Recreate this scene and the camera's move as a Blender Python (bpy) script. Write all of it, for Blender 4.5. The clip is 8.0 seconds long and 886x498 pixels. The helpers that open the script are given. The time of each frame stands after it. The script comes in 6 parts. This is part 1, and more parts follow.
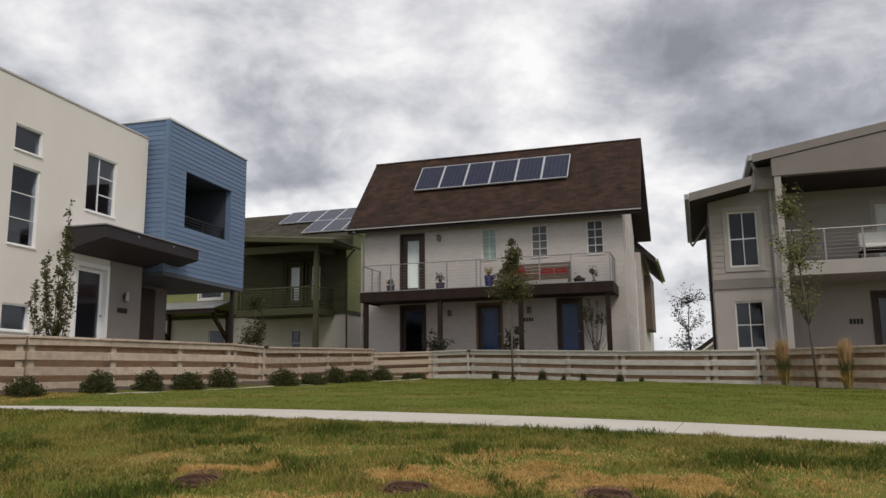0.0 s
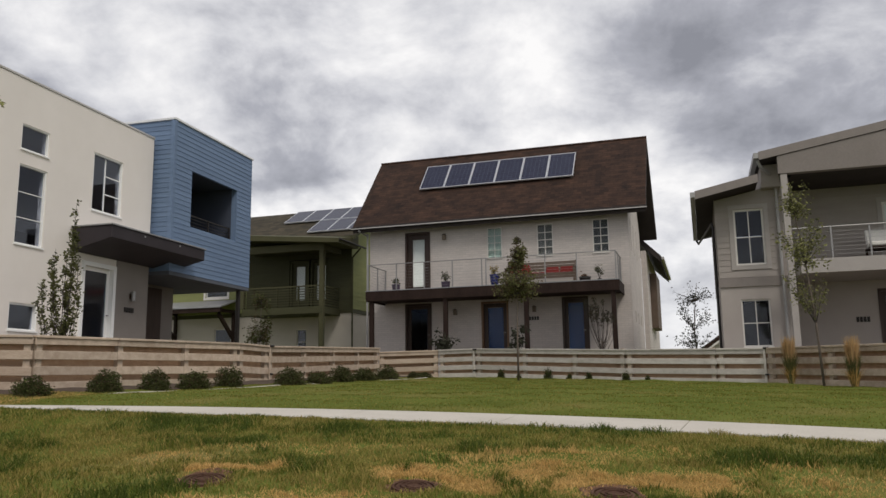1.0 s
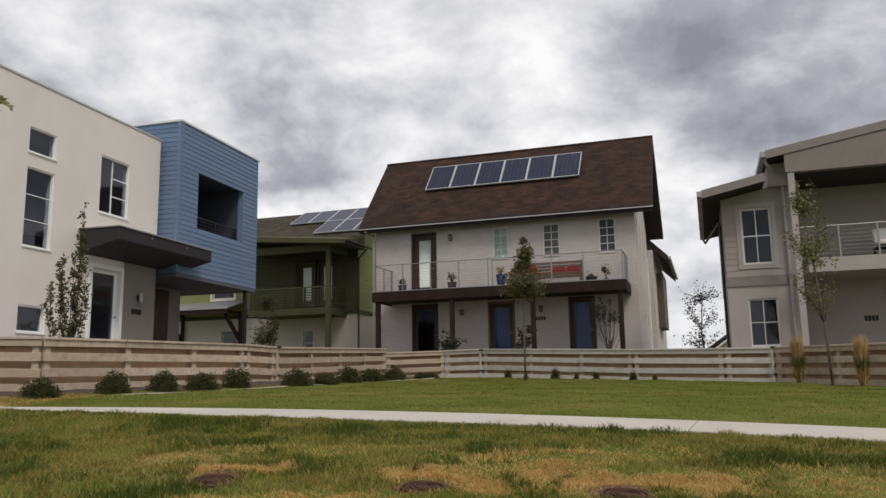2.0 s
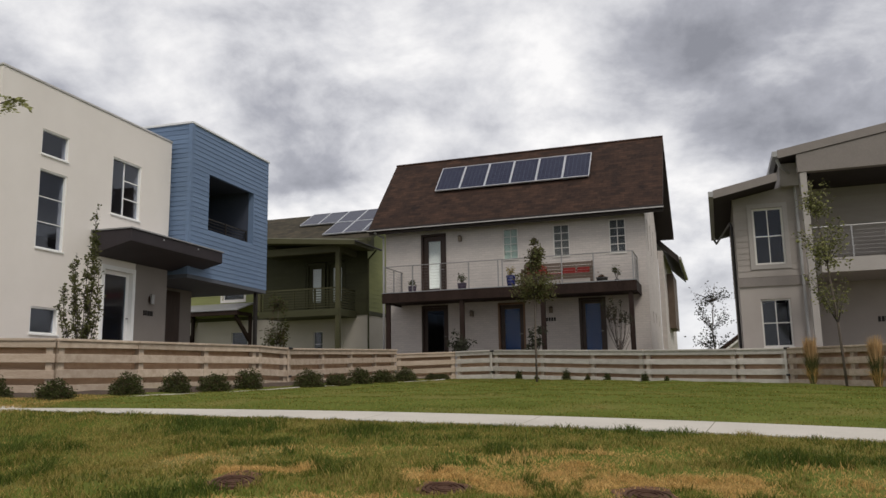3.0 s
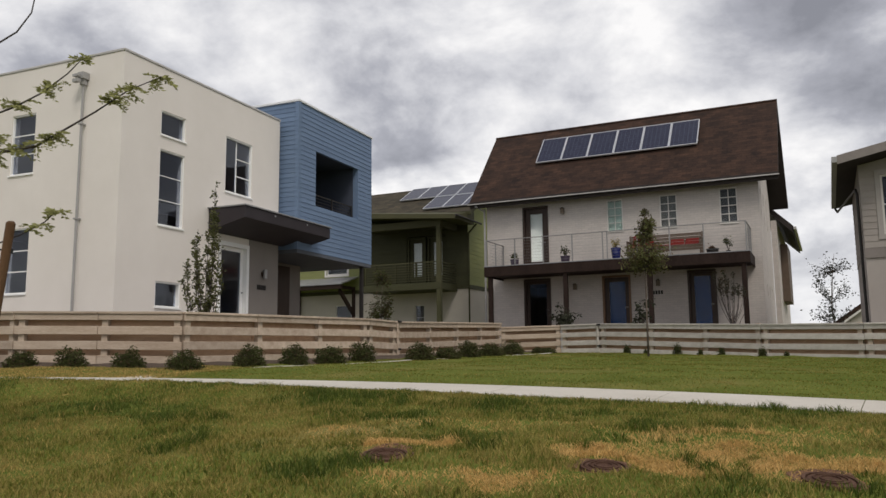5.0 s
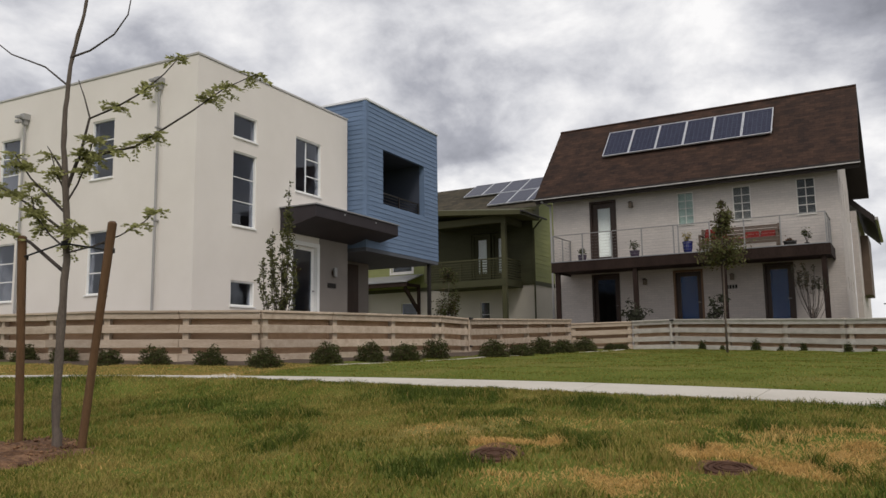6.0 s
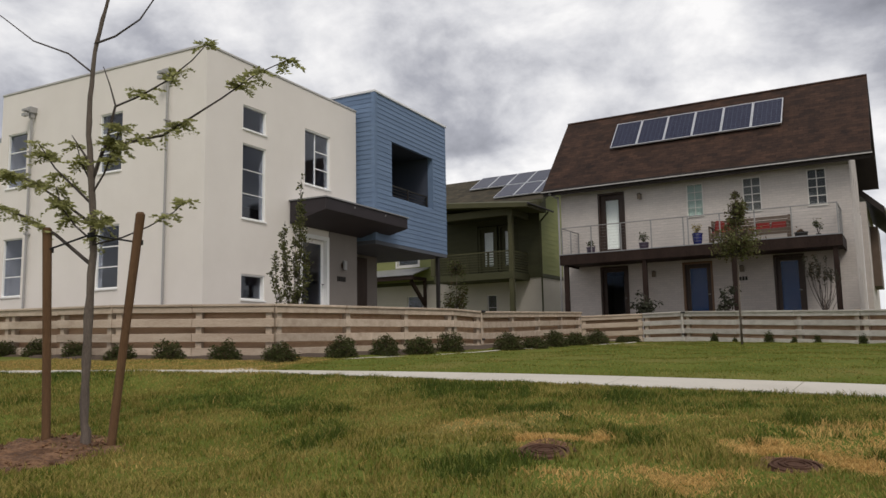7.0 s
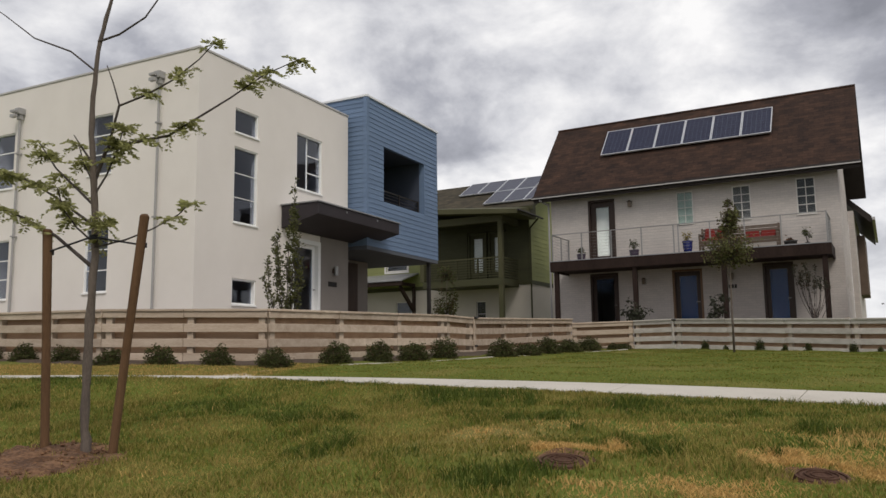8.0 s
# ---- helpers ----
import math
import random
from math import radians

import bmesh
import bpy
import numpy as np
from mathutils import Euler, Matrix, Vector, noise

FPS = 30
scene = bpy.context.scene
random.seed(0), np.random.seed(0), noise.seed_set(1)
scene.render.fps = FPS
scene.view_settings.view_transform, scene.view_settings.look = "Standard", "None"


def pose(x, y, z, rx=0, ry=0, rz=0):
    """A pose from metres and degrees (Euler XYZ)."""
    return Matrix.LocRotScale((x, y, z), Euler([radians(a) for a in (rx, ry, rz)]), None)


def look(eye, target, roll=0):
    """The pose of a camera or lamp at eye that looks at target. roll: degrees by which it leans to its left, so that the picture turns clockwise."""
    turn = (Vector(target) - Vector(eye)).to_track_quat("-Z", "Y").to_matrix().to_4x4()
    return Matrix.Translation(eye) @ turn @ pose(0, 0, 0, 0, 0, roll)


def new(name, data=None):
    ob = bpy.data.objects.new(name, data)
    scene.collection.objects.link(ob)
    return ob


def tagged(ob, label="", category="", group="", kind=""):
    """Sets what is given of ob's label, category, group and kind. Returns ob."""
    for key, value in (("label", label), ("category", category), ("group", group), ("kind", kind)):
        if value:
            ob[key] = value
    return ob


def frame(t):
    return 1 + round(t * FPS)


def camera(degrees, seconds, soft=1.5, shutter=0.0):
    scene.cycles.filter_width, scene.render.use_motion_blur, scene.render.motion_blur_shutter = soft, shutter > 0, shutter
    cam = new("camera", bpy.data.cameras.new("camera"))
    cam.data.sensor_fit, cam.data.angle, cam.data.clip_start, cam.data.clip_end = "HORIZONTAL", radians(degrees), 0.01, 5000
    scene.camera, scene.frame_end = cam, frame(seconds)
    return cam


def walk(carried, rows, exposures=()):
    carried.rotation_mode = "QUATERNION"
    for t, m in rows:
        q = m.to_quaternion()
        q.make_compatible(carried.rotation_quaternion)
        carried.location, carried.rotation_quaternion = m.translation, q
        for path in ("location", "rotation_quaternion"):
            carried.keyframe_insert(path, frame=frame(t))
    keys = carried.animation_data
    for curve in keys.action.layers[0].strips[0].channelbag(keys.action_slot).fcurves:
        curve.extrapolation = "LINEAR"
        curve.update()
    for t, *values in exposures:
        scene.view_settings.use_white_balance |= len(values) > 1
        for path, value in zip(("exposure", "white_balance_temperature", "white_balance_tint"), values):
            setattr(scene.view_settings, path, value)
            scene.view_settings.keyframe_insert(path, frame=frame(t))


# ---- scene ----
cam = camera(58.7, 8.0)
PATH = [
    (0.0, pose(0.000, 0.000, 1.400, 99.51, 0.67, 0.31)),
    (0.5, pose(-0.001, 0.004, 1.399, 99.45, 0.71, 0.55)),
    (1.0, pose(-0.001, -0.004, 1.400, 99.43, 0.76, 0.72)),
    (1.5, pose(-0.002, -0.004, 1.402, 99.43, 0.83, 0.94)),
    (3.0, pose(-0.074, 0.012, 1.401, 99.56, 0.97, 1.79)),
    (3.5, pose(-0.126, 0.035, 1.402, 99.51, 0.79, 2.22)),
    (4.0, pose(-0.190, 0.059, 1.407, 99.36, 0.74, 2.82)),
    (4.5, pose(-0.269, 0.072, 1.407, 98.80, 0.56, 4.29)),
    (5.0, pose(-0.372, 0.114, 1.408, 97.75, 0.59, 8.62)),
    (5.2, pose(-0.415, 0.119, 1.411, 97.79, 0.81, 10.35)),
    (6.5, pose(-0.760, 0.243, 1.411, 97.36, 0.81, 13.22)),
    (7.0, pose(-0.875, 0.280, 1.416, 97.11, 1.01, 13.15)),
    (7.5, pose(-0.971, 0.305, 1.418, 97.42, 0.85, 12.34)),
    (8.0, pose(-1.038, 0.327, 1.421, 97.54, 0.74, 12.10)),
]
walk(cam, PATH, exposures=[(0.0, 0.0), (8.0, 0.0)])

# ---------------------------------------------------------------- light
SUN_AZ, SUN_EL = radians(155), radians(50)      # compass turn from +y towards +x, height
sun = new("sun", bpy.data.lights.new("sun", "SUN"))
sun.data.energy, sun.data.angle, sun.data.color = 1.5, radians(20), (1.0, 0.93, 0.84)
sun.matrix_world = look((0, 0, 60), Vector((0, 0, 60)) - Vector((math.sin(SUN_AZ) * math.cos(SUN_EL), math.cos(SUN_AZ) * math.cos(SUN_EL), math.sin(SUN_EL))))


def build_world():
    """An overcast sky: clear-sky light behind a broken deck of grey and white cloud."""
    w = bpy.data.worlds.new("overcast_sky")
    scene.world = w
    w.use_nodes = True
    nt = w.node_tree
    nt.nodes.clear()
    N, L = nt.nodes.new, nt.links.new
    sky = N("ShaderNodeTexSky")
    sky.sky_type, sky.sun_disc, sky.sun_elevation, sky.sun_rotation = "NISHITA", False, SUN_EL, SUN_AZ
    co = N("ShaderNodeTexCoord")
    sep = N("ShaderNodeSeparateXYZ")
    L(co.outputs["Generated"], sep.inputs[0])
    up = N("ShaderNodeMath"); up.operation = "MAXIMUM"; up.inputs[1].default_value = 0.0
    L(sep.outputs["Z"], up.inputs[0])
    den = N("ShaderNodeMath"); den.operation = "ADD"; den.inputs[1].default_value = 0.45
    L(up.outputs[0], den.inputs[0])
    com = N("ShaderNodeCombineXYZ")
    for axis in ("X", "Y"):
        dv = N("ShaderNodeMath"); dv.operation = "DIVIDE"
        L(sep.outputs[axis], dv.inputs[0]); L(den.outputs[0], dv.inputs[1]); L(dv.outputs[0], com.inputs[axis])
    mp = N("ShaderNodeMapping"); mp.inputs["Location"].default_value = (3.22, 1.2, 0.4)
    L(com.outputs[0], mp.inputs[0])

    def cloud(scale, detail, rough, dist):
        n = N("ShaderNodeTexNoise")
        n.inputs["Scale"].default_value, n.inputs["Detail"].default_value = scale, detail
        n.inputs["Roughness"].default_value, n.inputs["Distortion"].default_value = rough, dist
        L(mp.outputs[0], n.inputs["Vector"])
        return n

    def calc(op, p, q):
        n = N("ShaderNodeMath"); n.operation = op
        for i, v in enumerate((p, q)):
            if isinstance(v, (int, float)):
                n.inputs[i].default_value = v
            else:
                L(v, n.inputs[i])
        return n.outputs[0]
    big, small, wisp = cloud(1.9, 3, 0.5, 0.0).outputs["Fac"], cloud(4.4, 8, 0.57, 0.15).outputs["Fac"], cloud(5.0, 3, 0.5, 0.0)
    # the direction, frayed a little, in which each bank of cloud lies
    fray = N("ShaderNodeVectorMath"); fray.operation = "MULTIPLY_ADD"
    L(wisp.outputs["Color"], fray.inputs[0]); fray.inputs[1].default_value = (0.16, 0.16, 0.10); L(co.outputs["Generated"], fray.inputs[2])
    total = calc("ADD", calc("MULTIPLY", big, 0.26), calc("MULTIPLY", small, 0.74))
    for az, el, wide, tall, k in CLOUDS:
        a, t = radians(az), radians(el)
        sub = N("ShaderNodeVectorMath"); sub.operation = "SUBTRACT"
        L(fray.outputs[0], sub.inputs[0])
        sub.inputs[1].default_value = (math.sin(a) * math.cos(t) + 0.08, math.cos(a) * math.cos(t) + 0.08, math.sin(t) + 0.05)
        mul = N("ShaderNodeVectorMath"); mul.operation = "MULTIPLY"
        L(sub.outputs[0], mul.inputs[0]); mul.inputs[1].default_value = (1 / radians(wide), 1 / radians(wide), 1 / radians(tall))
        dot = N("ShaderNodeVectorMath"); dot.operation = "DOT_PRODUCT"
        L(mul.outputs[0], dot.inputs[0]); L(mul.outputs[0], dot.inputs[1])
        fall = calc("POWER", 2.718, calc("MULTIPLY", dot.outputs["Value"], -1.0))
        total = calc("ADD", total, calc("MULTIPLY", fall, k))
    ramp = N("ShaderNodeValToRGB")
    e = ramp.color_ramp.elements
    e[0].position, e[0].color = 0.30, (0.27, 0.275, 0.31, 1)
    e[1].position, e[1].color = 0.63, (1.0, 0.985, 0.98, 1)
    m1 = e.new(0.42); m1.color = (0.43, 0.435, 0.48, 1)
    m2 = e.new(0.515); m2.color = (0.70, 0.70, 0.73, 1)
    L(total, ramp.inputs[0])
    # the deck thins to a pale band above the horizon
    low = N("ShaderNodeMapRange"); low.interpolation_type = "SMOOTHSTEP"
    low.inputs["From Min"].default_value, low.inputs["From Max"].default_value = 0.0, 0.24
    low.inputs["To Min"].default_value, low.inputs["To Max"].default_value = 0.55, 0.0
    L(up.outputs[0], low.inputs["Value"])
    pale = N("ShaderNodeMix"); pale.data_type = "RGBA"
    L(low.outputs[0], pale.inputs["Factor"]); L(ramp.outputs[0], pale.inputs["A"])
    pale.inputs["B"].default_value = (0.92, 0.92, 0.94, 1)
    b1 = N("ShaderNodeBackground"); b1.inputs["Strength"].default_value = 0.06
    L(sky.outputs[0], b1.inputs[0])
    b2 = N("ShaderNodeBackground"); b2.inputs["Strength"].default_value = CLOUD
    L(pale.outputs["Result"], b2.inputs[0])
    both = N("ShaderNodeMixShader"); both.inputs[0].default_value = 0.93
    L(b1.outputs[0], both.inputs[1]); L(b2.outputs[0], both.inputs[2])
    out = N("ShaderNodeOutputWorld")
    L(both.outputs[0], out.inputs[0])


CLOUD = 1.04
# banks of cloud: compass turn and height in degrees, breadth, depth, lighter (+) or heavier (-)
CLOUDS = [(14, 21, 7, 2.6, -0.05), (25, 23, 8, 2.4, -0.05), (24, 16.5, 7, 2.6, -0.035), (-7, 19.5, 6, 2.4, -0.055), (-19, 26, 7, 1.7, -0.06), (-10, 15, 5, 1.8, -0.05),
          (3, 23.5, 5, 1.8, 0.04), (28, 26.5, 4, 1.4, 0.08), (-24, 21.5, 8, 2.4, 0.05), (-10, 11.5, 10, 1.8, 0.11), (4, 18.5, 5, 1.8, -0.035), (-3, 22, 6, 2.2, -0.035), (7, 17.0, 6, 1.4, 0.03), (24, 11, 8, 2.5, 0.09), (13, 14.5, 6, 2.0, 0.05),
          (-20, 18.5, 7, 3.5, 0.035), (-4, 18, 6, 3.5, -0.03), (-37, 19, 7, 3.0, -0.03), (-38, 24, 7, 2.5, 0.06)]
build_world()


# ---------------------------------------------------------------- materials
def material(name, a, b, rough=0.8, scale=3.0, fine=60.0, bump=0.15, metal=0.0, spec=0.3, stretch=(1, 1, 1), mixfine=0.5, rand=0.0,
             contrast=(0.35, 0.65), island=False):
    """Two colours blended by coarse and fine noise, with fine relief; rand varies the value from piece to piece."""
    m = bpy.data.materials.new(name)
    m.use_nodes = True
    nt = m.node_tree
    N, L = nt.nodes.new, nt.links.new
    p = nt.nodes["Principled BSDF"]
    geo = N("ShaderNodeTexCoord")
    mp = N("ShaderNodeMapping"); mp.inputs["Scale"].default_value = stretch
    L(geo.outputs["Object"], mp.inputs[0])

    def noi(s, d, r=0.6):
        n = N("ShaderNodeTexNoise")
        n.inputs["Scale"].default_value, n.inputs["Detail"].default_value, n.inputs["Roughness"].default_value = s, d, r
        L(mp.outputs[0], n.inputs["Vector"])
        return n.outputs["Fac"]
    c, f = noi(scale, 4), noi(fine, 3)
    mix = N("ShaderNodeMix"); mix.data_type = "FLOAT"; mix.inputs["Factor"].default_value = mixfine
    L(c, mix.inputs["A"]); L(f, mix.inputs["B"])
    rng = N("ShaderNodeMapRange")
    rng.inputs["From Min"].default_value, rng.inputs["From Max"].default_value = contrast
    L(mix.outputs["Result"], rng.inputs["Value"])
    col = N("ShaderNodeMix"); col.data_type = "RGBA"
    col.inputs["A"].default_value, col.inputs["B"].default_value = (*a, 1), (*b, 1)
    L(rng.outputs[0], col.inputs["Factor"])
    last = col.outputs["Result"]
    if rand:
        if island:
            src = N("ShaderNodeNewGeometry").outputs["Random Per Island"]
        else:
            src = N("ShaderNodeObjectInfo").outputs["Random"]
        r2 = N("ShaderNodeMapRange")
        r2.inputs["To Min"].default_value, r2.inputs["To Max"].default_value = 1 - rand, 1 + rand
        L(src, r2.inputs["Value"])
        hsv = N("ShaderNodeHueSaturation")
        L(r2.outputs[0], hsv.inputs["Value"]); L(last, hsv.inputs["Color"])
        last = hsv.outputs["Color"]
    L(last, p.inputs["Base Color"])
    p.inputs["Roughness"].default_value, p.inputs["Metallic"].default_value = rough, metal
    p.inputs["Specular IOR Level"].default_value = spec
    if bump:
        bp = N("ShaderNodeBump"); bp.inputs["Strength"].default_value, bp.inputs["Distance"].default_value = bump, 0.01
        L(f, bp.inputs["Height"]); L(bp.outputs[0], p.inputs["Normal"])
    return m


def shingle_material(name, a, b):
    """Asphalt shingles: courses of tabs of uneven tone, on a roof's own x (along) and z (up)."""
    m = material(name, a, b, rough=0.9, scale=2.0, fine=40, bump=0.3, mixfine=0.45)
    nt = m.node_tree
    N, L = nt.nodes.new, nt.links.new
    p = nt.nodes["Principled BSDF"]
    co = N("ShaderNodeTexCoord")
    sep = N("ShaderNodeSeparateXYZ"); L(co.outputs["Object"], sep.inputs[0])
    com = N("ShaderNodeCombineXYZ"); L(sep.outputs["X"], com.inputs["X"]); L(sep.outputs["Z"], com.inputs["Y"])
    br = N("ShaderNodeTexBrick")
    br.inputs["Color1"].default_value, br.inputs["Color2"].default_value = (0.55, 0.55, 0.55, 1), (1.45, 1.40, 1.32, 1)
    br.inputs["Mortar"].default_value = (0.55, 0.55, 0.55, 1)
    br.inputs["Scale"].default_value, br.inputs["Mortar Size"].default_value = 1.0, 0.008
    br.inputs["Brick Width"].default_value, br.inputs["Row Height"].default_value = 0.32, 0.105
    L(com.outputs[0], br.inputs["Vector"])
    old = p.inputs["Base Color"].links[0].from_socket
    mul = N("ShaderNodeMix"); mul.data_type, mul.blend_type = "RGBA", "MULTIPLY"
    mul.inputs["Factor"].default_value = 0.8
    L(old, mul.inputs["A"]); L(br.outputs["Color"], mul.inputs["B"]); L(mul.outputs["Result"], p.inputs["Base Color"])
    return m


def brick_relief(m, w=0.24, h=0.078):
    """Shows the courses of painted brick through a wall's paint."""
    nt = m.node_tree
    N, L = nt.nodes.new, nt.links.new
    p = nt.nodes["Principled BSDF"]
    co = N("ShaderNodeTexCoord")
    sep = N("ShaderNodeSeparateXYZ"); L(co.outputs["Object"], sep.inputs[0])
    add = N("ShaderNodeMath"); add.operation = "ADD"
    L(sep.outputs["X"], add.inputs[0]); L(sep.outputs["Y"], add.inputs[1])
    com = N("ShaderNodeCombineXYZ"); L(add.outputs[0], com.inputs["X"]); L(sep.outputs["Z"], com.inputs["Y"])
    br = N("ShaderNodeTexBrick")
    br.inputs["Color1"].default_value, br.inputs["Color2"].default_value, br.inputs["Mortar"].default_value = (0.93, 0.93, 0.93, 1), (1.06, 1.05, 1.04, 1), (0.80, 0.80, 0.80, 1)
    br.inputs["Scale"].default_value, br.inputs["Mortar Size"].default_value, br.inputs["Mortar Smooth"].default_value = 1.0, 0.007, 0.4
    br.inputs["Brick Width"].default_value, br.inputs["Row Height"].default_value = w, h
    L(com.outputs[0], br.inputs["Vector"])
    old = p.inputs["Base Color"].links[0].from_socket
    mul = N("ShaderNodeMix"); mul.data_type, mul.blend_type = "RGBA", "MULTIPLY"
    mul.inputs["Factor"].default_value = 0.75
    L(old, mul.inputs["A"]); L(br.outputs["Color"], mul.inputs["B"]); L(mul.outputs["Result"], p.inputs["Base Color"])
    bp = N("ShaderNodeBump"); bp.inputs["Strength"].default_value, bp.inputs["Distance"].default_value = 0.5, 0.01
    bp.invert = True
    L(br.outputs["Fac"], bp.inputs["Height"]); L(bp.outputs[0], p.inputs["Normal"])


def glass_material(name, tint=(0.80, 0.84, 0.88), ior=1.42):
    m = bpy.data.materials.new(name)
    m.use_nodes = True
    p = m.node_tree.nodes["Principled BSDF"]
    p.inputs["Base Color"].default_value = (*tint, 1)
    p.inputs["Transmission Weight"].default_value, p.inputs["Roughness"].default_value, p.inputs["IOR"].default_value = 1.0, 0.02, ior
    return m


def panel_material(name):
    """Blue-black photovoltaic cells under glass, with thin pale busbars."""
    m = bpy.data.materials.new(name)
    m.use_nodes = True
    nt = m.node_tree
    N, L = nt.nodes.new, nt.links.new
    p = nt.nodes["Principled BSDF"]
    co = N("ShaderNodeTexCoord")
    sep = N("ShaderNodeSeparateXYZ"); L(co.outputs["Object"], sep.inputs[0])
    com = N("ShaderNodeCombineXYZ"); L(sep.outputs["X"], com.inputs["X"]); L(sep.outputs["Y"], com.inputs["Y"])
    br = N("ShaderNodeTexBrick"); br.offset = 0.0
    br.inputs["Color1"].default_value, br.inputs["Color2"].default_value = (0.012, 0.014, 0.036, 1), (0.018, 0.021, 0.046, 1)
    br.inputs["Mortar"].default_value = (0.09, 0.10, 0.14, 1)
    br.inputs["Scale"].default_value, br.inputs["Mortar Size"].default_value = 1.0, 0.004
    br.inputs["Brick Width"].default_value, br.inputs["Row Height"].default_value = 0.16, 0.16
    L(com.outputs[0], br.inputs["Vector"]); L(br.outputs["Color"], p.inputs["Base Color"])
    p.inputs["Roughness"].default_value, p.inputs["Specular IOR Level"].default_value = 0.28, 0.2
    return m


STUCCO = material("white_stucco", (0.715, 0.668, 0.620), (0.785, 0.738, 0.69), 0.92, 0.7, 90, 0.25, mixfine=0.35)
STUCCO_B = material("pale_stucco", (0.51, 0.467, 0.437), (0.59, 0.545, 0.51), 0.92, 0.8, 80, 0.25, mixfine=0.35)
brick_relief(STUCCO_B)
STUCCO_G = material("grey_beige_stucco", (0.355, 0.318, 0.292), (0.415, 0.376, 0.348), 0.92, 0.8, 80, 0.25, mixfine=0.35)
STUCCO_T = material("tan_stucco", (0.45, 0.41, 0.37), (0.52, 0.48, 0.43), 0.92, 0.8, 80, 0.25, mixfine=0.35)
BLUE = material("blue_board_paint", (0.125, 0.183, 0.285), (0.155, 0.22, 0.33), 0.7, 1.2, 30, 0.1, stretch=(1, 1, 4), rand=0.06)
SOFFIT_B = material("blue_grey_soffit_paint", (0.085, 0.095, 0.115), (0.11, 0.12, 0.14), 0.8, 1.2, 30, 0.1)
# the box's blue darkened, with the balcony recess's shade in the colour
BLUE_SHADE = material("shaded_blue_paint", (0.05, 0.06, 0.085), (0.07, 0.08, 0.11), 0.8, 1.2, 30, 0.1)
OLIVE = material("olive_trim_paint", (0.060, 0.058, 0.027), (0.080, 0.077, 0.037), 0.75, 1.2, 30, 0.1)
# olive darkened so that the porch's shade sits in the board colour
GREEN = material("shaded_olive_board_paint", (0.044, 0.044, 0.020), (0.060, 0.060, 0.028), 0.75, 1.2, 30, 0.1, stretch=(1, 1, 4), rand=0.06)
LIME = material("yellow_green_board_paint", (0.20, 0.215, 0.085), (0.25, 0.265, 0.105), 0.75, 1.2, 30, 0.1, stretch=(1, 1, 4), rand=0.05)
GREIGE = material("grey_beige_board_paint", (0.298, 0.266, 0.242), (0.348, 0.314, 0.288), 0.75, 1.2, 30, 0.1, stretch=(1, 1, 4), rand=0.05)
FRAME_W = material("white_window_vinyl", (0.82, 0.82, 0.81), (0.87, 0.87, 0.86), 0.5, 3, 40, 0.03)
TRIM = material("off_white_trim_paint", (0.62, 0.60, 0.56), (0.70, 0.68, 0.64), 0.55, 3, 40, 0.05)
TRIM_G = material("pale_grey_trim_paint", (0.335, 0.308, 0.286), (0.39, 0.36, 0.335), 0.6, 3, 40, 0.05)
BEAM = material("grey_brown_beam_paint", (0.195, 0.172, 0.156), (0.235, 0.208, 0.19), 0.7, 1.2, 30, 0.1)
BAND = material("taupe_trim_paint", (0.205, 0.180, 0.165), (0.245, 0.217, 0.20), 0.65, 3, 40, 0.05)
CAP = material("grey_sheet_metal", (0.30, 0.30, 0.31), (0.38, 0.38, 0.385), 0.5, 2, 50, 0.05, metal=0.5)
CAP_L = material("pale_coping_metal", (0.44, 0.425, 0.41), (0.52, 0.505, 0.485), 0.5, 2, 50, 0.05, metal=0.2)
CAP_W = material("white_sheet_metal", (0.68, 0.69, 0.70), (0.76, 0.77, 0.78), 0.45, 2, 50, 0.05)
DARK = material("dark_brown_stain", (0.020, 0.012, 0.010), (0.040, 0.026, 0.021), 0.75, 3, 40, 0.15, spec=0.12, stretch=(1, 1, 0.3))
CANOPY = material("charcoal_brown_paint", (0.027, 0.022, 0.025), (0.039, 0.032, 0.036), 0.6, 2, 40, 0.08)
DOORWOOD = material("dark_door_wood", (0.035, 0.022, 0.017), (0.065, 0.042, 0.032), 0.45, 4, 50, 0.1, stretch=(4, 4, 0.4))
BAYWOOD = material("brown_bay_boards", (0.10, 0.072, 0.052), (0.14, 0.10, 0.075), 0.7, 3, 40, 0.1)
OAKDOOR = material("brown_door_wood", (0.16, 0.095, 0.055), (0.22, 0.13, 0.08), 0.5, 4, 50, 0.1, stretch=(4, 4, 0.4))
SHINGLE = shingle_material("brown_shingles", (0.017, 0.0092, 0.007), (0.058, 0.030, 0.019))
SHINGLE_G = shingle_material("olive_brown_shingles", (0.036, 0.031, 0.020), (0.066, 0.055, 0.036))
SOFFIT = material("dark_soffit_wood", (0.028, 0.022, 0.02), (0.045, 0.036, 0.032), 0.8, 2, 40, 0.1)
WOOD = material("weathered_cedar", (0.36, 0.275, 0.205), (0.54, 0.445, 0.355), 0.85, 1.3, 22, 0.3, stretch=(0.5, 6, 6), mixfine=0.4, rand=0.16)
WOOD_G = material("greyed_cedar", (0.40, 0.365, 0.325), (0.58, 0.545, 0.50), 0.85, 1.3, 22, 0.3, stretch=(0.5, 6, 6), mixfine=0.4, rand=0.12)
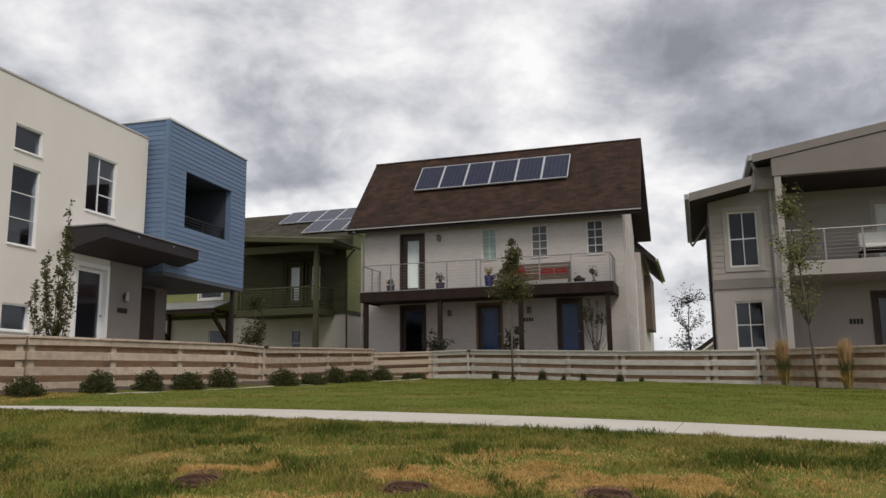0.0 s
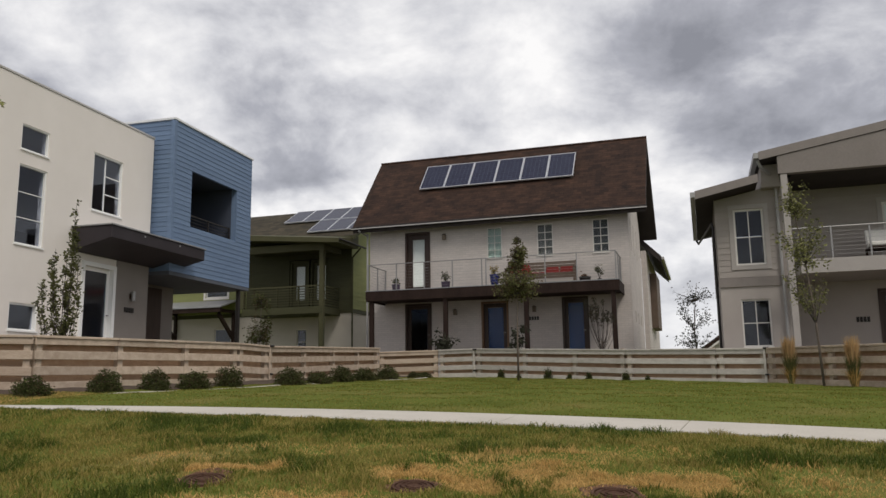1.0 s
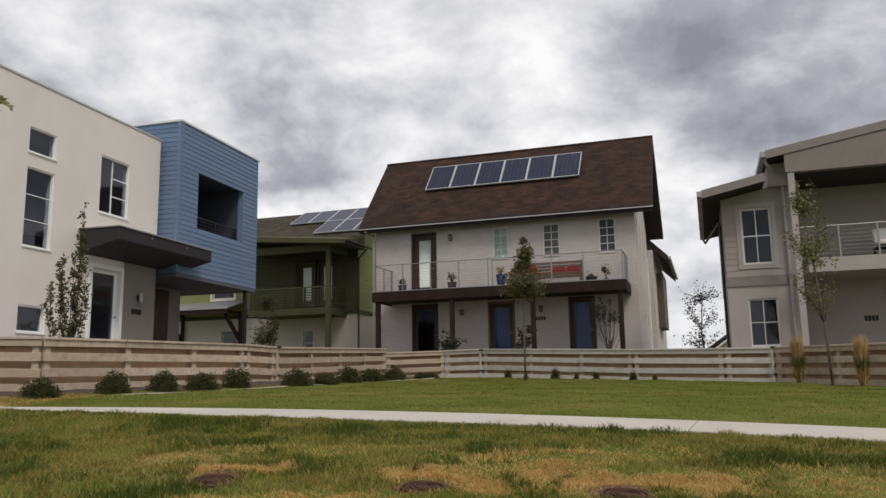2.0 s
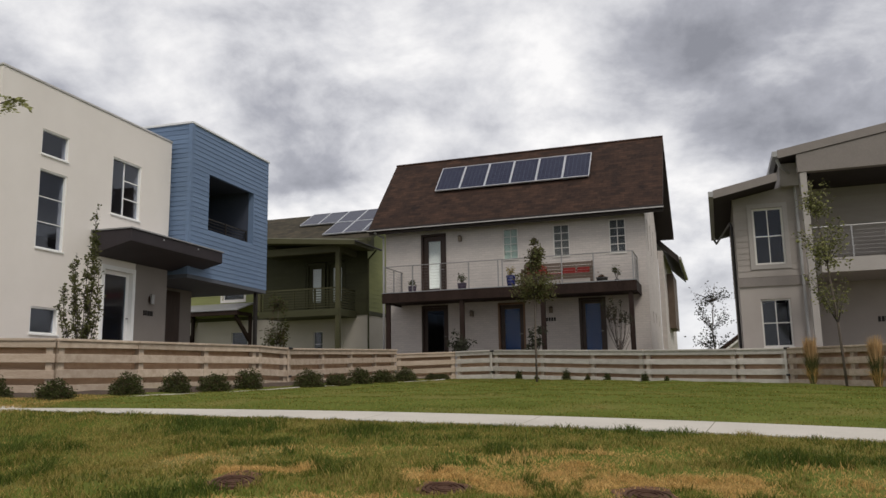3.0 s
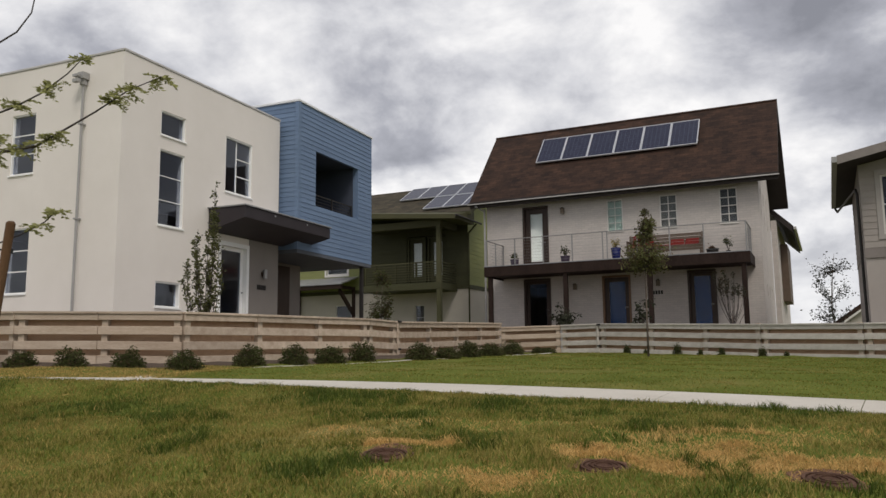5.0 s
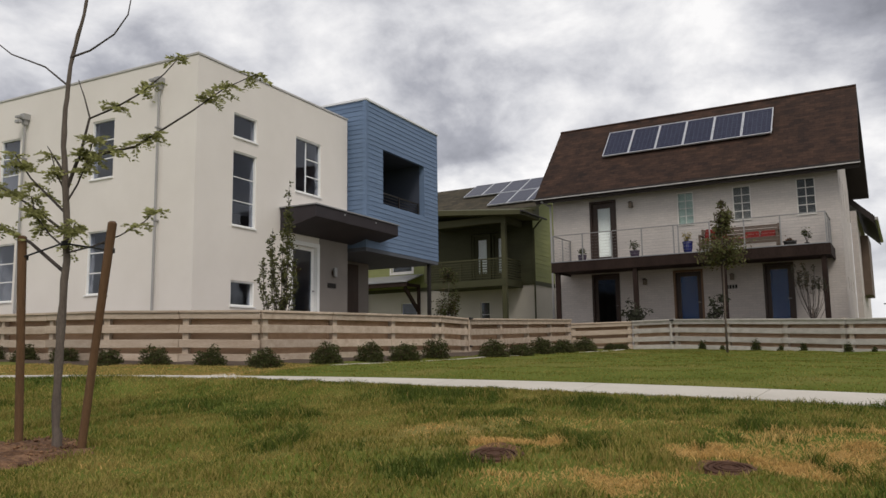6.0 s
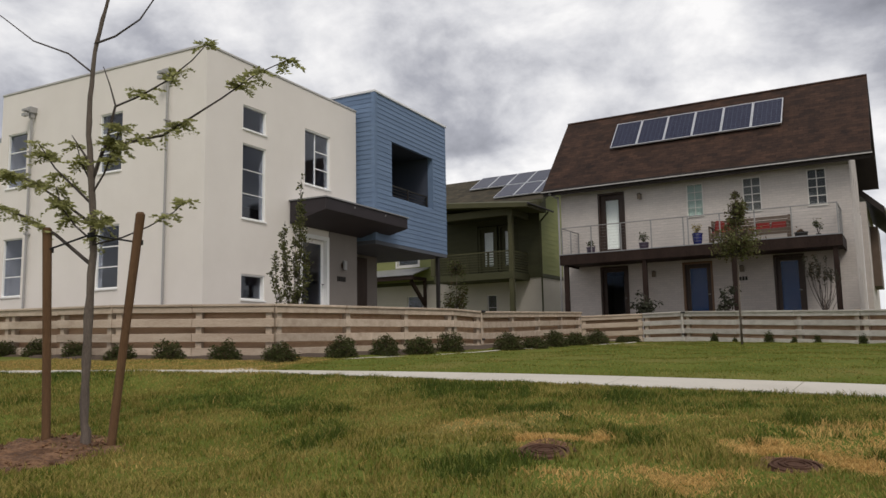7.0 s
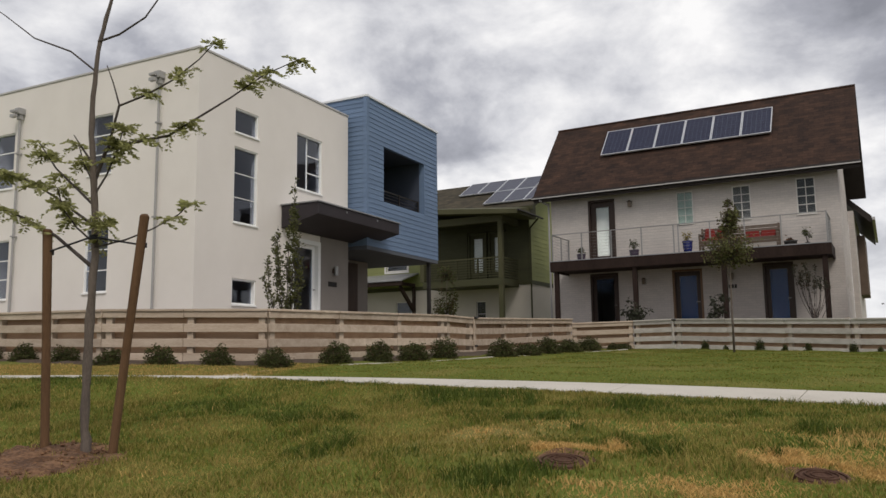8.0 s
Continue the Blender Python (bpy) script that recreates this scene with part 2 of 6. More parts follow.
BACKWOOD = material("brown_cedar", (0.34, 0.215, 0.135), (0.47, 0.32, 0.215), 0.85, 1.3, 22, 0.3, stretch=(0.5, 6, 6), mixfine=0.4, rand=0.18)
POSTWOOD = material("cedar_post", (0.40, 0.31, 0.235), (0.52, 0.43, 0.34), 0.85, 2, 25, 0.3, stretch=(6, 6, 0.6), rand=0.1)
STEEL = material("galvanised_steel", (0.27, 0.265, 0.26), (0.34, 0.335, 0.33), 0.45, 4, 60, 0.03, metal=0.6)
PIPE = material("grey_pipe_paint", (0.30, 0.295, 0.29), (0.36, 0.352, 0.345), 0.5, 3, 40, 0.03)
GLASS = glass_material("window_glass", (0.46, 0.52, 0.64))
GLASS_C = glass_material("clear_glass", (0.93, 0.95, 0.96), 1.22)
CELL = panel_material("solar_cells")
ALU = material("aluminium_frame", (0.62, 0.63, 0.66), (0.70, 0.71, 0.73), 0.35, 4, 60, 0.02, metal=0.6)
TEAL = material("pale_teal_shutter_paint", (0.36, 0.48, 0.43), (0.44, 0.55, 0.50), 0.7, 3, 30, 0.05)
# two greys that paint the sky's reflection behind small panes
GREY_REFLECT = material("grey_sky_reflection", (0.14, 0.145, 0.14), (0.18, 0.185, 0.18), 0.8, 3, 30, 0.05)
SLATE_REFLECT = material("slate_sky_reflection", (0.065, 0.072, 0.076), (0.085, 0.092, 0.098), 0.8, 3, 30, 0.05)
# blue of the sky's reflection in door glass, painted on a sheet behind
BLUE_REFLECT = material("blue_sky_reflection", (0.010, 0.036, 0.130), (0.022, 0.068, 0.215), 0.9, 1.2, 40, 0.1, stretch=(6, 6, 0.4))
BLIND = material("white_blind", (0.74, 0.78, 0.74), (0.82, 0.85, 0.82), 0.8, 3, 30, 0.05)
# near-black so the dimness of the rooms is in the colour
INSIDE = material("unlit_room_tone", (0.05, 0.048, 0.046), (0.07, 0.067, 0.064), 0.9, 1, 30, 0.05)
CONCRETE = material("pale_concrete", (0.46, 0.425, 0.368), (0.57, 0.53, 0.468), 0.9, 1.1, 45, 0.3, mixfine=0.45, rand=0.05)
MULCH = material("bark_mulch", (0.045, 0.031, 0.022), (0.095, 0.068, 0.048), 0.95, 4, 30, 0.8, mixfine=0.55)
# grey-brown entrance paint; under the blue box it also holds the shade
ENTRY = material("grey_brown_and_shaded_stucco", (0.20, 0.178, 0.162), (0.25, 0.225, 0.205), 0.92, 0.8, 80, 0.25)
SOIL = material("bare_soil", (0.075, 0.038, 0.020), (0.21, 0.115, 0.062), 0.95, 6, 40, 0.9, mixfine=0.5, contrast=(0.42, 0.6))
BARK = material("grey_brown_bark", (0.085, 0.067, 0.056), (0.165, 0.133, 0.110), 0.9, 8, 60, 0.6, stretch=(3, 3, 0.6))
TWIG = material("dark_twig_bark", (0.045, 0.036, 0.033), (0.08, 0.065, 0.058), 0.9, 8, 60, 0.4)
STAKEWOOD = material("brown_stake_wood", (0.082, 0.042, 0.019), (0.15, 0.082, 0.040), 0.8, 3, 40, 0.4, stretch=(5, 5, 0.5))
STRAP = material("black_rubber_strap", (0.012, 0.012, 0.013), (0.022, 0.022, 0.024), 0.7, 5, 50, 0.05)
LEAF = material("light_green_leaf", (0.265, 0.268, 0.105), (0.37, 0.365, 0.16), 0.6, 2, 30, 0.0, spec=0.12, rand=0.35, island=True)
LEAF_D = material("dull_green_leaf", (0.104, 0.110, 0.044), (0.165, 0.165, 0.068), 0.75, 2, 30, 0.0, spec=0.12, rand=0.35, island=True)
LEAF_S = material("dark_shrub_leaf", (0.046, 0.056, 0.020), (0.098, 0.106, 0.040), 0.85, 2, 30, 0.0, spec=0.12, rand=0.4, island=True)
LEAF_R = material("rusty_shrub_leaf", (0.075, 0.056, 0.032), (0.12, 0.088, 0.05), 0.85, 2, 30, 0.0, spec=0.12, rand=0.4, island=True)
LEAF_F = material("shaded_far_leaf", (0.042, 0.046, 0.032), (0.066, 0.07, 0.046), 0.7, 2, 30, 0.0, spec=0.12, rand=0.3, island=True)
PLUME = material("straw_plume", (0.42, 0.275, 0.13), (0.58, 0.40, 0.21), 0.9, 4, 40, 0.0, rand=0.25, island=True)
RED = material("red_cushion_cloth", (0.125, 0.012, 0.010), (0.17, 0.018, 0.014), 0.9, 6, 90, 0.15)
BLUEPOT = material("cobalt_glazed_pot", (0.012, 0.016, 0.10), (0.02, 0.028, 0.16), 0.18, 4, 30, 0.05, spec=0.6)
PLUMPOT = material("purple_glazed_pot", (0.05, 0.035, 0.06), (0.075, 0.05, 0.085), 0.3, 4, 30, 0.05, spec=0.5)
BLACK = material("black_iron", (0.018, 0.016, 0.015), (0.03, 0.027, 0.025), 0.5, 4, 40, 0.05)
BRONZE = material("bronze_lamp_metal", (0.09, 0.065, 0.045), (0.13, 0.095, 0.07), 0.4, 4, 40, 0.05, metal=0.7)
LAMPGLASS = material("amber_lamp_glass", (0.13, 0.10, 0.07), (0.18, 0.14, 0.10), 0.4, 4, 40, 0.02)
PLASTIC = material("brown_plastic_cover", (0.055, 0.028, 0.019), (0.125, 0.072, 0.05), 0.9, 9, 60, 0.5, spec=0.08)
GRASS_A = material("green_grass", (0.112, 0.126, 0.018), (0.192, 0.192, 0.040), 0.75, 1.6, 12, 0.0, spec=0.15, rand=0.35, island=True)
GRASS_B = material("yellowed_grass", (0.262, 0.214, 0.060), (0.38, 0.302, 0.10), 0.8, 1.6, 12, 0.0, spec=0.1, rand=0.3, island=True)
GRASS_D = material("deep_green_grass", (0.050, 0.078, 0.012), (0.096, 0.128, 0.026), 0.75, 1.6, 12, 0.0, spec=0.15, rand=0.35, island=True)
GRASS_C = material("dead_straw_grass", (0.50, 0.315, 0.105), (0.66, 0.44, 0.18), 0.9, 2, 15, 0.0, spec=0.1, rand=0.3, island=True)


def thin_leaf(m, part=0.4):
    """Lets some light through a leaf or blade."""
    nt = m.node_tree
    N, L = nt.nodes.new, nt.links.new
    p = nt.nodes["Principled BSDF"]
    t = N("ShaderNodeBsdfTranslucent")
    L(p.inputs["Base Color"].links[0].from_socket, t.inputs["Color"])
    mix = N("ShaderNodeMixShader"); mix.inputs[0].default_value = part
    L(p.outputs[0], mix.inputs[1]); L(t.outputs[0], mix.inputs[2])
    L(mix.outputs[0], nt.nodes["Material Output"].inputs["Surface"])


for m in (LEAF, LEAF_D, LEAF_S, LEAF_R, LEAF_F, PLUME, GRASS_A, GRASS_B, GRASS_C, GRASS_D):
    thin_leaf(m)


def lawn_material():
    """Turf seen from afar: two greens and dry yellow in drifts, with soil between near blades."""
    m = material("turf", (0.080, 0.104, 0.016), (0.138, 0.154, 0.034), 0.95, 0.8, 22, 0.9, spec=0.05, mixfine=0.5, contrast=(0.36, 0.64))
    nt = m.node_tree
    N, L = nt.nodes.new, nt.links.new
    p = nt.nodes["Principled BSDF"]
    co = N("ShaderNodeTexCoord")
    n = N("ShaderNodeTexNoise"); n.inputs["Scale"].default_value, n.inputs["Detail"].default_value = 0.55, 6
    L(co.outputs["Object"], n.inputs["Vector"])
    r = N("ShaderNodeMapRange"); r.inputs["From Min"].default_value, r.inputs["From Max"].default_value = 0.55, 0.76
    L(n.outputs["Fac"], r.inputs["Value"])
    old = p.inputs["Base Color"].links[0].from_socket
    mix = N("ShaderNodeMix"); mix.data_type = "RGBA"
    mix.inputs["B"].default_value = (0.19, 0.16, 0.052, 1)
    L(r.outputs[0], mix.inputs["Factor"]); L(old, mix.inputs["A"]); L(mix.outputs["Result"], p.inputs["Base Color"])
    return m


TURF = lawn_material()
GRAVEL = material("pale_yard_gravel", (0.13, 0.11, 0.092), (0.21, 0.178, 0.15), 0.95, 2, 30, 0.8)


# ---------------------------------------------------------------- builders
class Shape:
    """Collects faces in metres; make() turns them into one mesh object."""

    def __init__(self, origin=(0, 0, 0)):
        self.v, self.f, self.mi, self.o = [], [], [], origin

    def add(self, verts, faces, mi=0):
        k = len(self.v)
        o = self.o
        self.v += [(x - o[0], y - o[1], z - o[2]) for x, y, z in verts]
        self.f += [tuple(i + k for i in f) for f in faces]
        self.mi += [mi] * len(faces)
        return self

    def hexa(self, p, mi=0):
        """Eight corners: four below, the four above them in the same order."""
        return self.add(p, [(3, 2, 1, 0), (4, 5, 6, 7), (0, 1, 5, 4), (1, 2, 6, 5), (2, 3, 7, 6), (3, 0, 4, 7)], mi)

    def box(self, x0, x1, y0, y1, z0, z1, mi=0):
        return self.hexa([(x0, y0, z0), (x1, y0, z0), (x1, y1, z0), (x0, y1, z0), (x0, y0, z1), (x1, y0, z1), (x1, y1, z1), (x0, y1, z1)], mi)

    def rod(self, p, q, r0, r1=None, n=8, mi=0):
        p, q = Vector(p), Vector(q)
        r1 = r0 if r1 is None else r1
        d = (q - p).normalized()
        a = d.orthogonal().normalized()
        b = d.cross(a)
        ring = lambda c, r: [tuple(c + r * (math.cos(2 * math.pi * i / n) * a + math.sin(2 * math.pi * i / n) * b)) for i in range(n)]
        fs = [(i, (i + 1) % n, n + (i + 1) % n, n + i) for i in range(n)] + [tuple(range(n))[::-1], tuple(range(n, 2 * n))]
        return self.add(ring(p, r0) + ring(q, r1), fs, mi)

    def tube(self, pts, radii, n=7, mi=0):
        """A bent, tapering limb: one skin over rings set square to its course."""
        P = [Vector(p) for p in pts]
        a = (P[1] - P[0]).orthogonal().normalized()
        vs, fs = [], []
        for i, (p, r) in enumerate(zip(P, radii)):
            d = (P[min(i + 1, len(P) - 1)] - P[max(i - 1, 0)]).normalized()
            a = (a - d * a.dot(d)).normalized()
            b = d.cross(a)
            vs += [tuple(p + r * (math.cos(2 * math.pi * k / n) * a + math.sin(2 * math.pi * k / n) * b)) for k in range(n)]
        for i in range(len(P) - 1):
            fs += [(i * n + k, i * n + (k + 1) % n, (i + 1) * n + (k + 1) % n, (i + 1) * n + k) for k in range(n)]
        fs += [tuple(range(n))[::-1], tuple(range((len(P) - 1) * n, len(P) * n))]
        return self.add(vs, fs, mi)

    def lathe(self, c, rows, n=16, mi=0):
        """rows: (radius, height) pairs turned round the upright through c."""
        vs, fs = [], []
        for r, h in rows:
            vs += [(c[0] + r * math.cos(2 * math.pi * i / n), c[1] + r * math.sin(2 * math.pi * i / n), c[2] + h) for i in range(n)]
        for k in range(len(rows) - 1):
            fs += [(k * n + i, k * n + (i + 1) % n, (k + 1) * n + (i + 1) % n, (k + 1) * n + i) for i in range(n)]
        fs += [tuple(range(n))[::-1], tuple(range((len(rows) - 1) * n, len(rows) * n))]
        return self.add(vs, fs, mi)

    def make(self, name, mats, parent=None, label="", bevel=0.0, smooth=False, fix=True):
        me = bpy.data.meshes.new(name)
        me.from_pydata(self.v, [], self.f)
        for m in (mats if isinstance(mats, (list, tuple)) else [mats]):
            me.materials.append(m)
        me.polygons.foreach_set("material_index", self.mi)
        if fix or bevel:
            bm = bmesh.new()
            bm.from_mesh(me)
            bmesh.ops.recalc_face_normals(bm, faces=bm.faces)
            if bevel:
                bmesh.ops.bevel(bm, geom=list(bm.edges), offset=bevel, segments=1, affect="EDGES", clamp_overlap=True)
            bm.to_mesh(me)
            bm.free()
        if smooth:
            me.polygons.foreach_set("use_smooth", [True] * len(me.polygons))
        ob = new(name, me)
        ob.parent = parent
        if label:
            ob["label"] = label
        return ob


class Plot:
    """A thing with its own frame: an Empty at its base, turned by yaw; parts are given in the frame's running metres."""

    def __init__(self, name, origin, yaw, label, category, group=""):
        self.o = origin
        c, s = math.cos(radians(yaw)), math.sin(radians(yaw))
        self.e = new(name)
        self.e.matrix_world = pose(origin[0] * c - origin[1] * s, origin[0] * s + origin[1] * c, origin[2], 0, 0, yaw)
        tagged(self.e, label, category, group)

    def shape(self):
        return Shape(self.o)

    def box(self, name, mat, x0, x1, y0, y1, z0, z1, parent=None, label="", bevel=0.0):
        return self.shape().box(x0, x1, y0, y1, z0, z1).make(name, mat, parent or self.e, label, bevel)


def face_x(front):
    """A wall along x whose outside is towards -y."""
    return lambda a, d, z: (a, front + d, z)


def face_left(front):
    """A wall along y whose outside is towards -x."""
    return lambda a, d, z: (front + d, a, z)


def face_right(front):
    """A wall along y whose outside is towards +x."""
    return lambda a, d, z: (front - d, a, z)


def slab(sh, P, a0, a1, d0, d1, z0, z1, mi=0):
    return sh.hexa([P(a0, d0, z0), P(a1, d0, z0), P(a1, d1, z0), P(a0, d1, z0), P(a0, d0, z1), P(a1, d0, z1), P(a1, d1, z1), P(a0, d1, z1)], mi)


def wall(plot, name, P, a0, a1, z0, z1, holes, mat, thick=0.2, parent=None, label=""):
    """A wall with real openings (a0, a1, z0, z1) through its thickness."""
    A = sorted({a0, a1, *(v for h in holes for v in h[:2])})
    Z = sorted({z0, z1, *(v for h in holes for v in h[2:4])})
    solid = lambda i, k: 0 <= i < len(A) - 1 and 0 <= k < len(Z) - 1 and not any(
        h[0] - 1e-6 <= A[i] and A[i + 1] <= h[1] + 1e-6 and h[2] - 1e-6 <= Z[k] and Z[k + 1] <= h[3] + 1e-6 for h in holes)
    sh = plot.shape()
    for i in range(len(A) - 1):
        for k in range(len(Z) - 1):
            if not solid(i, k):
                continue
            x0, x1, y0, y1 = A[i], A[i + 1], Z[k], Z[k + 1]
            for d in (0, thick):
                sh.add([P(x0, d, y0), P(x1, d, y0), P(x1, d, y1), P(x0, d, y1)], [(0, 1, 2, 3) if d == 0 else (3, 2, 1, 0)])
            for (j, l, e) in ((i - 1, k, ((x0, y0), (x0, y1))), (i + 1, k, ((x1, y0), (x1, y1))), (i, k - 1, ((x0, y0), (x1, y0))), (i, k + 1, ((x0, y1), (x1, y1)))):
                if not solid(j, l):
                    (p, q), (r, s) = e
                    sh.add([P(p, 0, q), P(r, 0, s), P(r, thick, s), P(p, thick, q)], [(0, 1, 2, 3)])
    ob = sh.make(name, mat, parent or plot.e, label, fix=False)
    bm = bmesh.new()
    bm.from_mesh(ob.data)
    bmesh.ops.remove_doubles(bm, verts=bm.verts, dist=1e-5)
    bmesh.ops.recalc_face_normals(bm, faces=bm.faces)
    bm.to_mesh(ob.data)
    bm.free()
    return ob


def siding(plot, parent, P, a0, a1, z0, z1, step, mat, holes=(), proud=0.018):
    """Lapped boards, one object each, cut round the openings."""
    n = max(1, round((z1 - z0) / step))
    h = (z1 - z0) / n
    for k in range(n):
        b, t = z0 + k * h, z0 + (k + 1) * h
        spans = [(a0, a1)]
        for q in holes:
            if min(t, q[3]) - max(b, q[2]) > 0.35 * h:
                spans = [s for (x, y) in spans for s in ((x, min(y, q[0])), (max(x, q[1]), y)) if s[1] - s[0] > 0.02]
        for x, y in spans:
            sh = plot.shape()
            sh.hexa([P(x, -proud, b), P(y, -proud, b), P(y, -0.002, b), P(x, -0.002, b),
                     P(x, -0.006, t + 0.012), P(y, -0.006, t + 0.012), P(y, -0.002, t + 0.012), P(x, -0.002, t + 0.012)])
            sh.make("board", mat, parent)


def window(plot, P, a0, a1, z0, z1, mat=None, cols=1, rows=1, w=0.05, inset=0.045, sill=True, trim=0.0, trimmat=None, blind=False, name="window",
           parent=None, label="", split=None, barcols=None, lined=False, bar=None, blindmat=None):
    """Frame in an opening, with panes between its bars, a sill, perhaps an outer trim and a blind behind."""
    mat = mat or TRIM
    sh = plot.shape()
    d0, d1 = inset, inset + 0.06
    e0 = 0.022 if lined else d0
    slab(sh, P, a0, a0 + w, e0, d1, z0, z1)
    slab(sh, P, a1 - w, a1, e0, d1, z0, z1)
    slab(sh, P, a0 + w, a1 - w, e0, d1, z0, z0 + w)
    slab(sh, P, a0 + w, a1 - w, e0, d1, z1 - w, z1)
    ob = sh.make(name, mat, parent or plot.e, label)
    A = [a0 + w] + [a0 + w + (a1 - a0 - 2 * w) * i / cols for i in range(1, cols)] + [a1 - w]
    if split:
        A[1] = split
    Zs = [z0 + w + (z1 - z0 - 2 * w) * i / rows for i in range(rows + 1)]
    g = bar or (0.007 if cols * rows > 6 else 0.012)
    for x in A[1:-1]:
        s = plot.shape()
        slab(s, P, x - g, x + g, d0 + 0.012, d0 + 0.05, z0 + w, z1 - w)
        s.make("glazing_bar", mat, ob)
    for z in Zs[1:-1]:
        for i in (barcols if barcols is not None else range(len(A) - 1)):
            s = plot.shape()
            slab(s, P, A[i] + (g if i else 0), A[i + 1] - (g if i < len(A) - 2 else 0), d0 + 0.014, d0 + 0.048, z - g, z + g)
            s.make("glazing_bar", mat, ob)
    for i in range(len(A) - 1):
        for k in range(rows):
            s = plot.shape()
            slab(s, P, A[i], A[i + 1], d0 + 0.027, d0 + 0.033, Zs[k], Zs[k + 1])
            s.make("pane", GLASS_C if blind else GLASS, ob).visible_shadow = False
    if sill:
        s = plot.shape()
        slab(s, P, a0 - 0.015, a1 + 0.015, -0.03, inset, z0 - 0.03, z0 - 0.001)
        s.make("sill", mat, ob)
    if trim:
        s = plot.shape()
        t = trim
        slab(s, P, a0 - t, a0 - 0.001, -0.035, -0.003, z0 - t, z1 + t)
        slab(s, P, a1 + 0.001, a1 + t, -0.035, -0.003, z0 - t, z1 + t)
        slab(s, P, a0, a1, -0.035, -0.003, z0 - t, z0 - 0.001)
        slab(s, P, a0, a1, -0.035, -0.003, z1 + 0.001, z1 + t)
        s.make("trim", trimmat or mat, ob)
    if blind:
        s = plot.shape()
        n = max(4, int((z1 - z0) / 0.07))
        for i in range(n):
            z = z0 + w + (z1 - z0 - 2 * w) * i / n
            slab(s, P, a0 + w * 0.8, a1 - w * 0.8, d1 + 0.03 + 0.012 * (i % 2), d1 + 0.045 + 0.012 * (i % 2), z, z + (z1 - z0) / n)
        s.make("blind", blindmat or BLIND, ob, "closed slatted blind or painted sky reflection")
    return ob


def glazed_door(plot, P, a0, a1, z0, z1, mat, stile=0.16, rail=0.22, inset=0.09, jamb=0.07, handle=True, label="", blind=False, jambmat=None, reflect_mat=None):
    """A door leaf with one tall light in a jamb."""
    sh = plot.shape()
    slab(sh, P, a0, a0 + jamb, -0.03, 0.18, z0, z1)
    slab(sh, P, a1 - jamb, a1, -0.03, 0.18, z0, z1)
    slab(sh, P, a0 + jamb, a1 - jamb, -0.03, 0.18, z1 - jamb, z1)
    door = sh.make("door", jambmat or mat, plot.e, label)
    x0, x1, t = a0 + jamb, a1 - jamb, z1 - jamb
    s = plot.shape()
    slab(s, P, x0, x0 + stile, inset, inset + 0.045, z0, t)
    slab(s, P, x1 - stile, x1, inset, inset + 0.045, z0, t)
    slab(s, P, x0 + stile, x1 - stile, inset, inset + 0.045, z0, z0 + rail)
    slab(s, P, x0 + stile, x1 - stile, inset, inset + 0.045, t - stile, t)
    s.make("leaf", mat, door)
    s = plot.shape()
    slab(s, P, x0 + stile, x1 - stile, inset + 0.018, inset + 0.026, z0 + rail, t - stile)
    s.make("pane", GLASS_C if blind else GLASS, door).visible_shadow = False
    if blind:
        # white curtain, or an added sheet coloured like the sky's reflection
        s = plot.shape()
        slab(s, P, x0 + stile * 0.7, x1 - stile * 0.7, inset + 0.06, inset + 0.07, z0 + rail * 0.8, t - stile * 0.7)
        s.make("curtain", reflect_mat or BLIND, door, "blue sheet painted as sky reflection" if reflect_mat else "plain white curtain")
    if handle:
        s = plot.shape()
        p = P(x1 - stile * 0.5, inset - 0.002, z0 + 1.0)
        q = P(x1 - stile * 0.5, inset - 0.06, z0 + 1.0)
        r = P(x1 - stile * 1.1, inset - 0.06, z0 + 1.0)
        s.rod(p, q, 0.014).rod(q, r, 0.012)
        s.make("handle", STEEL, door)
    return door


def sconce(plot, P, a, z, name="wall_lamp", label="small bronze lantern lamp on the stucco wall"):
    """A wall lantern: back plate, arm, glass body and hood."""
    c = P(a, 0, z)
    m = plot.e.matrix_world
    w = new(name)
    w.matrix_world = m @ Matrix.Translation(Vector(c) - Vector(plot.o))
    tagged(w, label, "wall lamp", "wall lamps")
    n = Vector(P(a, -1, z)) - Vector(c)
    side = Vector((n.y, -n.x, 0))
    s = Shape()
    k = 0.06
    pts = lambda u0, u1, d0, d1, z0, z1: [tuple(side * u + n * d + Vector((0, 0, h))) for h in (z0, z1) for u, d in ((u0, d0), (u1, d0), (u1, d1), (u0, d1))]
    s.hexa(pts(-0.05, 0.05, 0.0, 0.02, -0.10, 0.10)).make("back_plate", BRONZE, w)
    Shape().hexa(pts(-0.015, 0.015, 0.02, 0.10, 0.06, 0.09)).make("arm", BRONZE, w)
    Shape().hexa(pts(-k, k, 0.05, 0.05 + 2 * k, -0.11, 0.07)).make("lantern_glass", LAMPGLASS, w)
    b = Shape()
    q = pts(-k - 0.02, k + 0.02, 0.03, 0.07 + 2 * k, 0.07, 0.12)
    mid = [Vector(v) for v in q[4:]]
    cen = sum(mid, Vector()) / 4
    b.hexa(q[:4] + [tuple(cen + (v - cen) * 0.35) for v in mid]).make("hood", BRONZE, w)


